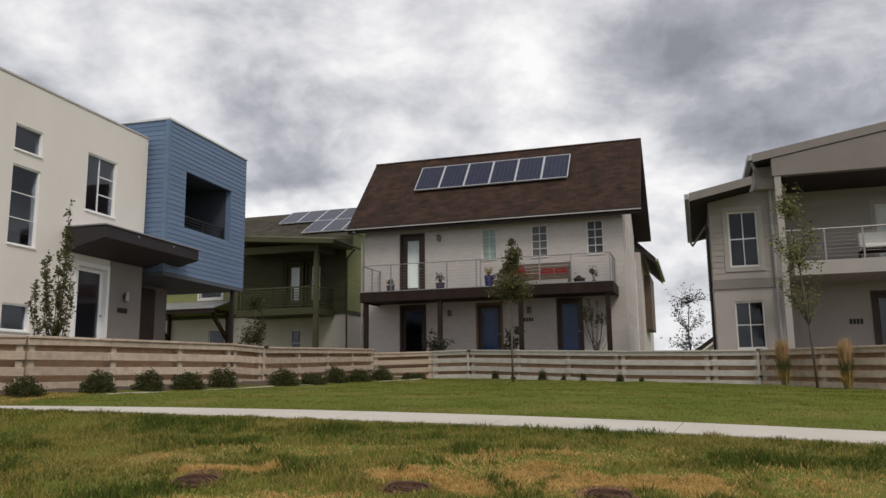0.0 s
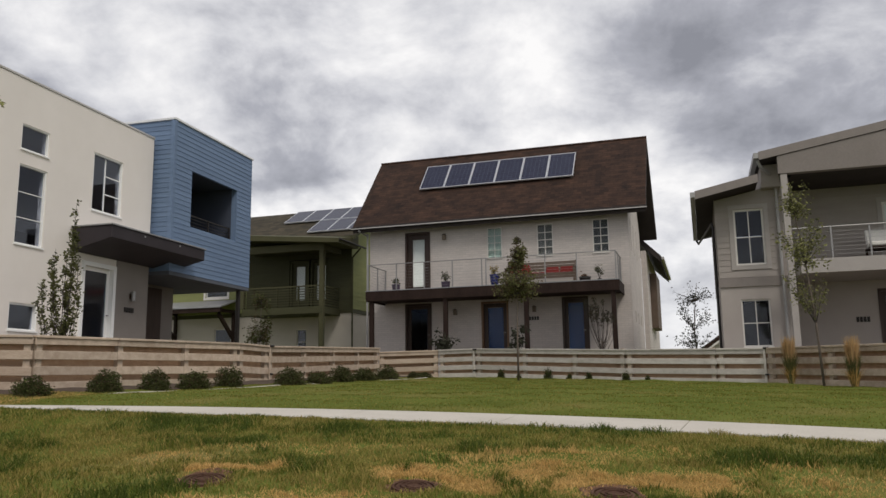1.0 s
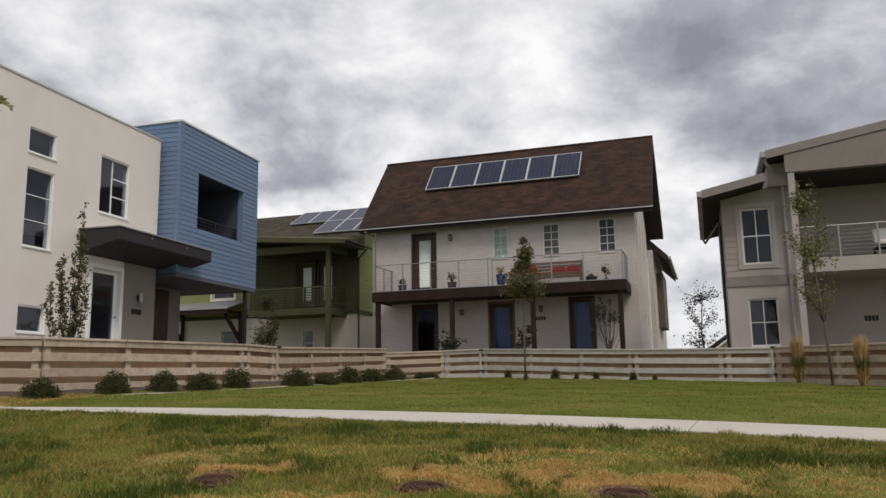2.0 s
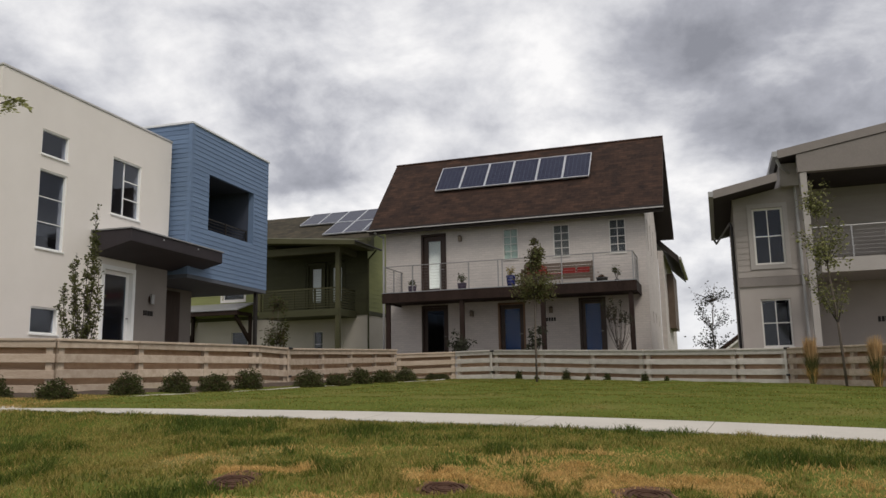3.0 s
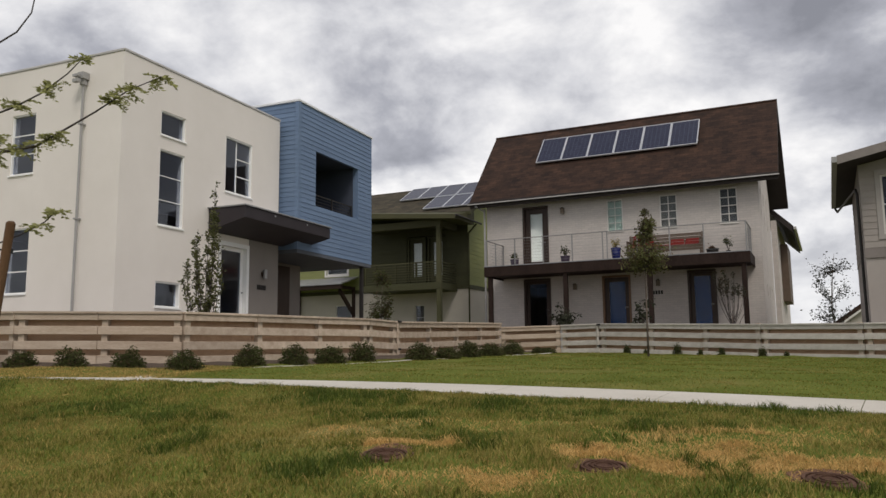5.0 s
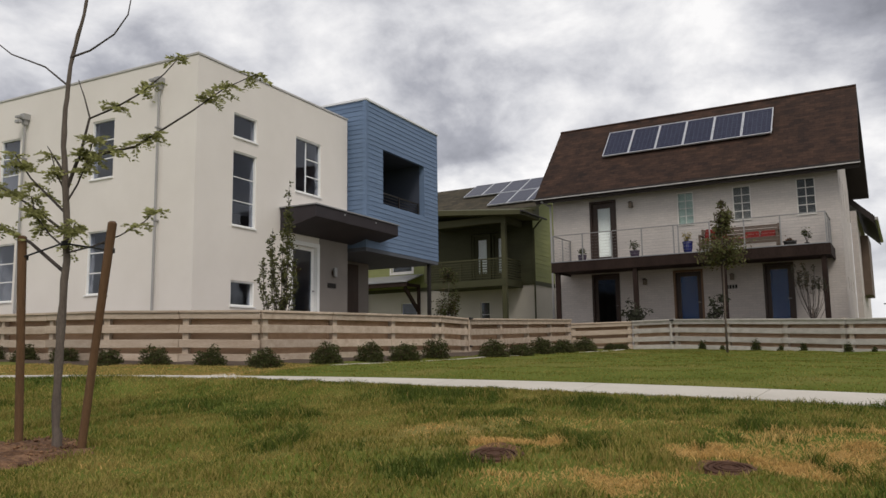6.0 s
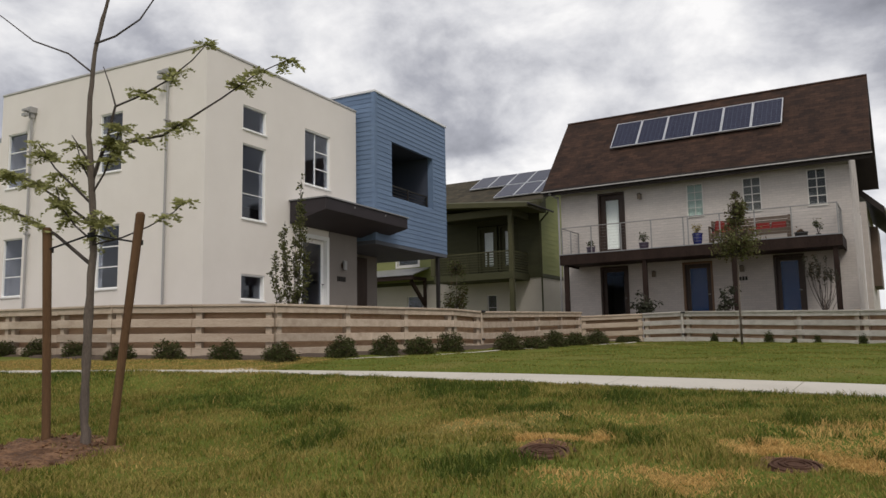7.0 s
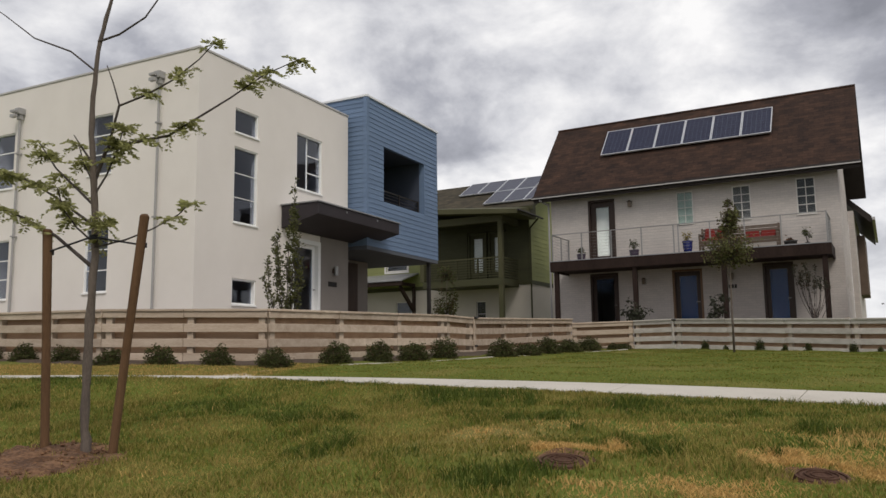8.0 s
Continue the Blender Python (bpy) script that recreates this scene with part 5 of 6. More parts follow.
# ---------------------------------------------------------------- fence
def fence_run(points, mat, gate=False):
    """Horizontal boards on posts between the points (x, y, top z); one thing, each board and post a part."""
    e = new("gate" if gate else "fence")
    x0, y0, z0 = points[0]
    e.location = (x0, y0, z0 - 0.84)
    tagged(e, "low cedar board gate with black latch" if gate else "low weathered cedar fence of four horizontal boards", "gate" if gate else "fence", "fence runs round the lawn", "")
    o = (x0, y0, z0 - 0.84)
    for (ax, ay, az), (bx, by, bz) in zip(points[:-1], points[1:]):
        ln = math.hypot(bx - ax, by - ay)
        ux, uy = (bx - ax) / ln, (by - ay) / ln
        nx, ny = uy, -ux
        if nx * -ax + ny * -ay < 0:
            nx, ny = -nx, -ny
        bays = max(1, round(ln / 1.6))
        at = lambda s, d, z: (ax + ux * s + nx * d, ay + uy * s + ny * d, z)
        for b in range(bays):
            s0, s1 = ln * b / bays, ln * (b + 1) / bays
            zt0, zt1 = az + (bz - az) * b / bays, az + (bz - az) * (b + 1) / bays
            g = 0.004
            for k, (lo, hi, d0, d1) in enumerate(((-0.84, -0.695, 0.0, 0.035), (-0.60, -0.465, 0.0, 0.035), (-0.36, -0.225, 0.0, 0.035), (-0.13, -0.032, 0.0, 0.035))):
                w = random.uniform(-0.006, 0.006)
                Shape(o).hexa([at(s0 + g, d1, zt0 + lo + w), at(s1 - g, d1, zt1 + lo - w), at(s1 - g, d0, zt1 + lo - w), at(s0 + g, d0, zt0 + lo + w),
                               at(s0 + g, d1, zt0 + hi + w), at(s1 - g, d1, zt1 + hi - w), at(s1 - g, d0, zt1 + hi - w), at(s0 + g, d0, zt0 + hi + w)]).make("board", mat, e, bevel=0.005)
            # boards on the far side of the posts close the gaps
            for lo, hi in ((-0.71, -0.585), (-0.48, -0.345), (-0.24, -0.115)):
                Shape(o).hexa([at(s0 + g, -0.11, zt0 + lo), at(s1 - g, -0.11, zt1 + lo), at(s1 - g, -0.14, zt1 + lo), at(s0 + g, -0.14, zt0 + lo),
                               at(s0 + g, -0.11, zt0 + hi), at(s1 - g, -0.11, zt1 + hi), at(s1 - g, -0.14, zt1 + hi), at(s0 + g, -0.14, zt0 + hi)]).make("back_board", BACKWOOD, e)
            Shape(o).hexa([at(s0 + g, 0.06, zt0 - 0.03), at(s1 - g, 0.06, zt1 - 0.03), at(s1 - g, -0.13, zt1 - 0.03), at(s0 + g, -0.13, zt0 - 0.03),
                           at(s0 + g, 0.06, zt0 + 0.01), at(s1 - g, 0.06, zt1 + 0.01), at(s1 - g, -0.13, zt1 + 0.01), at(s0 + g, -0.13, zt0 + 0.01)]).make("cap_board", mat, e, bevel=0.005)
            for s in ((s0 + 0.05, s0 + 0.15),) + (((s1 - 0.15, s1 - 0.05),) if b == bays - 1 else ()):
                Shape(o).hexa([at(s[0], -0.004, zt0 - 1.0), at(s[1], -0.004, zt0 - 1.0), at(s[1], -0.104, zt0 - 1.0), at(s[0], -0.104, zt0 - 1.0),
                               at(s[0], -0.004, zt0 - 0.034), at(s[1], -0.004, zt0 - 0.034), at(s[1], -0.104, zt0 - 0.034), at(s[0], -0.104, zt0 - 0.034)]).make("post", POSTWOOD, e)
        if gate:
            Shape(o).hexa([at(ln - 0.07, 0.037, az - 0.8), at(ln - 0.02, 0.037, az - 0.8), at(ln - 0.02, 0.06, az - 0.8), at(ln - 0.07, 0.06, az - 0.8),
                           at(ln - 0.07, 0.037, az), at(ln - 0.02, 0.037, az), at(ln - 0.02, 0.06, az), at(ln - 0.07, 0.06, az)]).make("gate_stile", mat, e)
            Shape(o).rod(at(ln - 0.06, 0.07, az - 0.02), at(ln + 0.06, 0.07, az - 0.02), 0.025).make("latch", BLACK, e)
            Shape(o).rod(at(ln - 0.05, 0.07, az - 0.62), at(ln + 0.03, 0.07, az - 0.62), 0.02).make("hinge", BLACK, e)


fence_run([(-18.5, 14.6, 2.40), (-11.9, 12.6, 2.24), (-9.1, 11.7, 2.19)], WOOD)
fence_run([(-9.1, 11.7, 2.19), (-6.35, 11.95, 2.145), (-4.36, 16.14, 2.19)], WOOD)
fence_run([(-4.36, 16.14, 2.19), (-3.96, 17.11, 2.165)], WOOD, gate=True)
fence_run([(-3.96, 17.11, 2.165), (-2.20, 23.6, 2.36)], WOOD)
fence_run([(-2.20, 23.6, 2.235), (-0.42, 24.05, 2.28)], WOOD)
fence_run([(-0.42, 24.0, 2.285), (0.68, 23.3, 2.285)], WOOD_G, gate=True)
fence_run([(0.68, 23.3, 2.285), (4.4, 20.3, 2.10), (6.25, 18.9, 2.04)], WOOD_G)
fence_run([(6.25, 18.9, 2.04), (7.2, 18.3, 2.02)], WOOD_G, gate=True)
fence_run([(7.2, 18.3, 2.02), (8.2, 14.7, 1.955), (9.4, 10.5, 1.90)], WOOD)


# ---------------------------------------------------------------- planting
RNG = np.random.default_rng(7)


def leaf_mesh(name, centres, size, mats, parent, label="", droop=0.3, spread=1.0, mix=None, long=1.9):
    """Many small folded leaves round the given centres, in one mesh."""
    n = len(centres)
    c = np.asarray(centres, float)
    d = RNG.normal(size=(n, 3)); d[:, 2] = d[:, 2] * 0.5 - droop
    d /= np.linalg.norm(d, axis=1)[:, None]
    r = RNG.normal(size=(n, 3)); s = np.cross(d, r); s /= np.linalg.norm(s, axis=1)[:, None]
    up = np.cross(s, d)
    L = (size * RNG.uniform(0.7, 1.3, n))[:, None]
    W = L / long / 2
    v = np.stack([c, c + d * L * 0.5 + s * W, c + d * L, c + d * L * 0.5 - s * W + up * L * 0.08], 1).reshape(-1, 3)
    f = np.arange(4 * n).reshape(-1, 4)
    me = bpy.data.meshes.new(name)
    me.from_pydata(v.tolist(), [], f.tolist())
    for m in mats:
        me.materials.append(m)
    if len(mats) > 1:
        me.polygons.foreach_set("material_index", (RNG.random(n) < (mix or 0.3)).astype(np.int32).tolist())
    ob = new(name, me)
    ob.parent = parent
    if label:
        ob["label"] = label
    return ob


def thing_at(name, x, y, z, label, category, group=""):
    e = new(name)
    e.location = (x, y, z)
    return tagged(e, label, category, group)


def shrub(x, y, r, h, mats, label, group="clipped shrubs along the fence"):
    """A low mound: short stems and a dense uneven shell of small leaves."""
    z = gz(x, y)
    e = thing_at("shrub", x, y, z - 0.02, label, "shrub", group)
    st = Shape()
    for i in range(9):
        a = RNG.uniform(0, 6.28)
        st.rod((0, 0, 0), (r * 0.6 * math.cos(a), r * 0.6 * math.sin(a), h * RNG.uniform(0.5, 0.8)), 0.008, 0.003, 5)
    tagged(st.make("woody_core", TWIG, e), kind="stuff")
    n = int(260 + 4200 * min(1.0, (r / 0.3) ** 2))
    u = RNG.normal(size=(n, 3)); u /= np.linalg.norm(u, axis=1)[:, None]
    u[:, 2] = np.abs(u[:, 2])
    k = RNG.uniform(0.35, 1.08, n) ** 0.7
    lump = np.array([1 + 0.32 * noise.noise((p[0] * 2.2 + x * 3, p[1] * 2.2 + y * 3, p[2] * 2.2)) for p in u])
    c = u * (k * lump)[:, None] * np.array([r, r, h])
    leaf_mesh("foliage", c, 0.036, mats, e, droop=-0.1, mix=0.2)


SH = "rounded dark green shrub in the fence bed"
for x, y, r in ((-11.9, 12.4, 0.27), (-10.9, 12.05, 0.27), (-9.75, 11.6, 0.26), (-8.6, 11.15, 0.27), (-7.65, 10.95, 0.26), (-6.65, 10.8, 0.26), (-5.76, 10.75, 0.29), (-5.22, 11.8, 0.30), (-4.77, 12.6, 0.27), (-4.37, 13.25, 0.31), (-4.03, 14.1, 0.29)):
    shrub(x + 0.06, y, r * 0.86, r * (1.08 + 0.15 * math.sin(9 * x)), [LEAF_S, LEAF_R], SH)
for x, y, r in ((-3.0, 14.7, 0.30), (-2.68, 15.9, 0.28), (-2.36, 16.9, 0.30), (-2.0, 18.0, 0.33), (-1.6, 19.2, 0.33), (-1.0, 20.8, 0.22), (-0.75, 21.4, 0.2)):
    shrub(x, y, r * 0.9, r * (1.0 + 0.15 * math.sin(9 * y)), [LEAF_S, LEAF_R], SH)
for x, y, r in ((1.35, 22.3, 0.12), (2.55, 21.4, 0.13), (1.8, 21.9, 0.06), (3.05, 20.95, 0.07), (3.5, 20.6, 0.09), (4.3, 19.9, 0.10), (4.75, 19.55, 0.06)):
    shrub(x, y, r * 0.9, r * 2.2, [LEAF_S], "small dark green young plant at the fence foot", "young plants at the fence foot")


def bed():
    """Bark mulch between the lawn and the fence."""
    line = [(-12.3, 13.1, 1.0), (-9.4, 11.4, 0.8), (-6.4, 11.5, 1.05), (-5.0, 12.9, 0.95), (-4.0, 15.2, 0.75), (-3.2, 18.0, 0.9), (-2.1, 22.0, 0.9), (-1.2, 23.4, 0.8)]
    s = Shape()
    pts = []
    for (ax, ay, aw), (bx, by, bw) in zip(line[:-1], line[1:]):
        for i in range(12):
            t = i / 12
            pts.append((ax + (bx - ax) * t, ay + (by - ay) * t, aw + (bw - aw) * t))
    vs = []
    for (x, y, w), (x2, y2, _) in zip(pts, pts[1:] + [(-1.1, 23.5, 0.8)]):
        l = math.hypot(x2 - x, y2 - y)
        nx, ny = (y2 - y) / l, -(x2 - x) / l
        for k in (-0.5, -0.1, 0.3, 0.5):
            px, py = x + nx * w * k, y + ny * w * k
            vs.append((px, py, gz(px, py) + 0.03 * (1.0 if k < 0.4 else -1.0) + RNG.uniform(-0.012, 0.02)))
    n = len(pts)
    s.add(vs, [(4 * i + k, 4 * i + 4 + k, 4 * i + 5 + k, 4 * i + 1 + k) for i in range(n - 1) for k in range(3)])
    ob = s.make("mulch_bed", MULCH, None, "strip of dark bark mulch under the shrubs", smooth=True)
    tagged(ob, category="planting bed", kind="structure")


bed()


def limb(sh, pts, r0, r1, n=7):
    m = len(pts)
    sh.tube(pts, [r0 + (r1 - r0) * i / (m - 1) for i in range(m)], n)


def staked_tree():
    """A young honey-locust tied to two round stakes, with a few long feathery branches."""
    bx, by = -4.07, 4.49
    z0 = 0.88
    e = thing_at("tree", bx, by, z0, "young staked tree with feathery light green leaves", "tree")
    o = (bx, by, z0)
    T = [(-4.06, 0.79), (-4.075, 1.0), (-4.08, 1.51), (-4.07, 2.03), (-4.09, 2.45), (-4.12, 2.78), (-4.12, 3.11), (-4.10, 3.39), (-4.03, 3.67), (-3.99, 3.95), (-3.97, 4.3)]
    sh = Shape(o)
    R = [0.036, 0.026, 0.024, 0.022, 0.021, 0.017, 0.015, 0.013, 0.010, 0.008, 0.005]
    stem, girth = [], []
    for (x, z), (x2, z2), r, r2 in zip(T[:-1], T[1:], R[:-1], R[1:]):
        for i in range(4):
            k = i / 4
            stem.append((x + (x2 - x) * k + RNG.normal() * 0.0022, by + 0.01 * math.sin(4 * z), z + (z2 - z) * k))
            girth.append((r + (r2 - r) * k) * (1 + 0.09 * RNG.normal()))
    sh.tube(stem + [(T[-1][0], by, T[-1][1])], girth + [0.005], 10)
    sh.make("trunk", BARK, e, smooth=True)
    B = {
        "a": ([(-4.09, 2.49), (-4.01, 2.68), (-3.80, 2.71), (-3.58, 2.73), (-3.41, 2.81), (-3.18, 2.92), (-2.96, 3.04), (-2.74, 3.11)], 0.013, -0.25, 0.30, 1.0, 54),
        "b": ([(-4.01, 2.68), (-3.94, 2.95), (-3.76, 3.0), (-3.57, 3.08), (-3.40, 3.19), (-3.30, 3.28)], 0.009, -0.1, 0.4, 1.0, 27),
        "b2": ([(-3.94, 2.95), (-3.99, 3.1), (-4.04, 3.22)], 0.006, 0.0, 2, 2, 0),
        "c": ([(-4.12, 3.19), (-4.31, 3.34), (-4.59, 3.46), (-4.84, 3.65), (-5.12, 3.84)], 0.007, 0.15, 2, 2, 0),
        "d": ([(-4.11, 3.38), (-3.96, 3.41), (-3.78, 3.5), (-3.68, 3.62), (-3.65, 3.77), (-3.6, 3.95)], 0.008, -0.1, 2, 2, 0),
        "e": ([(-4.11, 2.60), (-4.25, 2.79)], 0.009, 0.0, 2, 2, 0),
        "f": ([(-4.10, 2.35), (-4.35, 2.58), (-4.47, 2.75)], 0.009, -0.1, 0.25, 0.95, 34),
        "g": ([(-4.09, 1.97), (-4.33, 2.16), (-4.55, 2.28), (-4.76, 2.37), (-5.0, 2.43)], 0.013, -0.2, 0.3, 1.0, 46),
        "h": ([(-4.09, 2.22), (-4.39, 2.42), (-4.65, 2.56), (-4.86, 2.61)], 0.010, 0.2, 0.3, 1.0, 42),
        "i": ([(-4.07, 2.08), (-3.87, 2.12), (-3.70, 2.18), (-3.54, 2.26), (-3.47, 2.33)], 0.006, 0.15, 0.45, 1.0, 15),
        "j": ([(-4.09, 2.40), (-4.00, 2.52), (-3.93, 2.66), (-3.88, 2.8)], 0.007, -0.12, 0.2, 1.0, 60),
        "k": ([(-4.09, 2.12), (-4.18, 2.2), (-4.27, 2.32), (-4.3, 2.45)], 0.007, -0.2, 0.1, 1.0, 40),
        "l": ([(-4.08, 2.05), (-4.02, 2.16), (-3.98, 2.26)], 0.006, -0.15, 0.1, 1.0, 28),
        "m": ([(-4.10, 2.48), (-4.16, 2.6), (-4.19, 2.72)], 0.006, -0.1, 0.2, 1.0, 18),
    }
    cs = []
    for pts, r, dy, t0, t1, cnt in B.values():
        p3 = [Vector((x, by + 0.3 * dy * i / (len(pts) - 1), z)) for i, (x, z) in enumerate(pts)]
        s = Shape(o)
        limb(s, [tuple(p) for p in p3], r, 0.0028, 6)
        s.make("branch", TWIG, e)
        if not cnt:
            continue
        # leaves sit in tufts on short spurs, the last at the tip
        spurs = np.append(RNG.uniform(t0, t1, max(3, cnt // 6)), 1.0)
        for _ in range(int(cnt * 1.0)):
            t = min(1.0, max(0.0, spurs[RNG.integers(len(spurs))] + RNG.normal() * 0.018)) * (len(p3) - 1)
            i = min(int(t), len(p3) - 2)
            q = p3[i].lerp(p3[i + 1], t - i)
            # a feathery leaf: leaflets in pairs on a drooping stalk
            a, b = RNG.uniform(0, 6.28), RNG.uniform(-0.5, 0.6)
            d = np.array([math.cos(a) * math.cos(b), math.sin(a) * math.cos(b), math.sin(b)])
            ln = RNG.uniform(0.05, 0.115)
            side = np.cross(d, (0, 0, 1)); side /= np.linalg.norm(side)
            for k in range(10):
                u = (k + 1) / 10
                base = np.array(q) + d * ln * u - np.array([0, 0, 0.35 * ln * u * u])
                cs += [(base, side + d * 0.5), (base, -side + d * 0.5)]
    n = len(cs)
    v = []
    for base, d in cs:
        d = d / np.linalg.norm(d) + RNG.normal(size=3) * 0.25
        l = RNG.uniform(0.022, 0.036)
        w = np.cross(d, RNG.normal(size=3)); w = w / np.linalg.norm(w) * l * 0.24
        p = base - np.array(o)
        v += [p, p + d * l * 0.5 + w, p + d * l, p + d * l * 0.5 - w]
    me = bpy.data.meshes.new("foliage")
    me.from_pydata([tuple(p) for p in v], [], [(4 * i, 4 * i + 1, 4 * i + 2, 4 * i + 3) for i in range(n)])
    me.materials.append(LEAF)
    f = new("foliage", me)
    f.parent = e
    # stakes and ties
    for (x0, x1, zt) in ((-4.32, -4.38, 2.19), (-3.89, -3.725, 2.25)):
        s = thing_at("tree_stake", x0, by - 0.02, 0.84, "round brown wooden tree stake driven into the lawn", "tree stake", "stakes beside the young tree")
        q = Shape((x0, by - 0.02, 0.84))
        q.tube([(x0, by - 0.02, 0.76), ((x0 + x1) / 2, by - 0.022, (0.8 + zt) / 2), (x1, by - 0.025, zt), (x1, by - 0.025, zt + 0.012)], [0.0255, 0.025, 0.0280, 0.018], 12)
        q.make("pole", STAKEWOOD, s, smooth=False)
    t = Shape(o)
    for p, q in (((-4.37, 2.06), (-4.07, 2.14)), ((-4.07, 2.14), (-3.745, 2.08))):
        t.rod((p[0], by - 0.03, p[1]), (q[0], by - 0.03, q[1]), 0.006, 0.006, 6)
    for x, z, r in ((-4.375, 2.06, 0.029), (-4.07, 2.14, 0.026), (-3.745, 2.08, 0.029)):
        t.rod((x, by - 0.01, z - 0.014), (x, by - 0.01, z + 0.014), r, r, 12)
    tagged(t.make("tree_tie", STRAP, None, "black rubber tie between trunk and stakes"), category="tree tie").location = o


staked_tree()


def crown_tree(x, y, label, trunk, crowns, leaf, mats, limbs, seed, r0=0.03, group="young trees on the lawn", droop=0.2, name="tree"):
    """A slim tree: bent trunk, limbs into the crown, leaves in uneven clumps. crowns: (dx, dy, z, rx, rz, leaves)."""
    rng = random.Random(seed)
    z = gz(x, y)
    e = thing_at(name, x, y, z, label, "tree", group)
    s = Shape()
    s.tube(trunk, [r0 + (0.006 - r0) * i / (len(trunk) - 1) for i in range(len(trunk))], 8)
    s.make("trunk", BARK, e, smooth=True)
    cs = []
    s = Shape()
    for dx, dy, cz, rx, rz, n in crowns:
        for _ in range(limbs):
            a, k = rng.uniform(0, 6.28), rng.uniform(0.4, 0.95)
            tip = Vector((dx + rx * k * math.cos(a), dy + rx * k * math.sin(a), cz + rz * rng.uniform(-0.7, 0.8)))
            t = max(0.1, tip.z - rx * 0.9)
            base = min((Vector(p) for p in trunk), key=lambda p: abs(p.z - t))
            mid = base.lerp(tip, 0.5) + Vector((0, 0, 0.04))
            s.tube([tuple(base), tuple(mid), tuple(tip)], [0.008, 0.005, 0.002], 5)
            m = n // limbs
            for _ in range(m):
                q = base.lerp(tip, rng.uniform(0.35, 1.05)) + Vector((rng.gauss(0, 0.25), rng.gauss(0, 0.25), rng.gauss(0, 0.3))) * min(rx, 0.22)
                cs.append(tuple(q))
    tagged(s.make("branchwork", TWIG, e), kind="stuff")
    leaf_mesh("crown", cs, leaf, mats, e, droop=droop)


crown_tree(1.5, 18.3, "young lawn tree with a narrow dull green crown", [(0, 0, 0), (0.0, 0, 0.9), (0.02, 0, 1.9), (0.03, 0.0, 2.8), (0.05, 0, 3.3)],
           [(0.06, 0, 2.82, 0.24, 0.40, 1300), (0.02, 0, 2.22, 0.66, 0.26, 1600), (0.05, 0, 3.22, 0.10, 0.18, 140), (0.04, 0, 2.5, 0.36, 0.2, 500)], 0.07, [LEAF_D, LEAF_R], 24, 3, 0.026, droop=0.5)
crown_tree(7.2, 15.6, "slender lawn tree with sparse grey-green leaves", [(0, 0, 0), (-0.05, 0, 1.2), (-0.15, 0, 2.4), (-0.28, 0, 3.4), (-0.36, 0, 4.1)],
           [(-0.26, 0, 3.7, 0.32, 0.42, 560), (-0.16, 0, 2.9, 0.50, 0.5, 760), (-0.1, 0, 2.1, 0.55, 0.45, 560)], 0.066, [LEAF_D, LEAF], 18, 5, 0.028)
def vase_tree(x, y, label, stems, leaf, mats, seed, group, per=60, name="tree", foot=0.25, bow=0.1):
    """Many upright stems from one foot, leafy along their length. stems: (lean x, lean y, height, first leaf's height)."""
    rng = random.Random(seed)
    z = gz(x, y)
    e = thing_at(name, x, y, z, label, "tree" if name == "tree" else "shrub", group)
    s = Shape()
    s.tube([(0, 0, -0.05), (0.01, 0, foot * 0.6), (0, 0, foot * 1.2)], [0.03, 0.024, 0.02], 8)
    s.make("trunk", BARK, e, smooth=True)
    w, cs = Shape(), []
    for lx, ly, top, low in stems:
        a = Vector((0, 0, foot * rng.uniform(0.5, 1.1)))
        b = Vector((lx, ly, top))
        pts = []
        for i in range(7):
            t = i / 6
            p = a.lerp(b, t)
            p.x += lx * bow * math.sin(math.pi * t) * 3 + rng.gauss(0, 0.012)
            p.y += ly * bow * math.sin(math.pi * t) * 3 + rng.gauss(0, 0.012)
            pts.append(p)
        w.tube([tuple(p) for p in pts], [0.011 - 0.0014 * i for i in range(7)], 5)
        span = max(0.0, top - low)
        for _ in range(int(span * 18)):
            # short spurs that sweep upward
            t = low / top + (1 - low / top) * rng.random()
            i = min(5, int(t * 6))
            q = pts[i].lerp(pts[i + 1], t * 6 - i)
            ang, ln = rng.uniform(0, 6.28), rng.uniform(0.05, 0.20) * (1.15 - 0.7 * t)
            tip = q + Vector((math.cos(ang) * ln * 0.65, math.sin(ang) * ln * 0.65, ln))
            w.tube([tuple(q), tuple(q.lerp(tip, 0.5) + Vector((0, 0, -0.01))), tuple(tip)], [0.004, 0.003, 0.0015], 4)
            for _ in range(max(1, int(per / 8))):
                c = q.lerp(tip, rng.uniform(0.15, 1.1))
                cs.append((c.x + rng.gauss(0, 0.015), c.y + rng.gauss(0, 0.015), c.z + rng.gauss(0, 0.02)))
    tagged(w.make("branchwork", TWIG, e), kind="stuff")
    leaf_mesh("crown", cs, leaf, mats, e, droop=-0.5)


vase_tree(-6.55, 13.2, "narrow upright young tree beside the white wall",
          [(0.10, 0.0, 3.10, 1.0), (0.06, 0.06, 2.75, 0.5), (0.14, -0.05, 2.55, 0.4), (0.2, 0.04, 2.1, 0.4), (-0.22, 0.0, 2.35, 0.5), (-0.30, 0.1, 2.1, 0.4), (-0.36, -0.1, 1.75, 0.4), (-0.14, -0.12, 2.0, 0.3), (-0.42, 0.0, 1.45, 0.5), (0.26, -0.08, 1.6, 0.4), (-0.05, 0.12, 1.8, 0.3), (0.02, -0.1, 2.3, 0.4)],
          0.060, [LEAF_D, LEAF_S], 8, "trees behind the fence", per=70, bow=0.08)
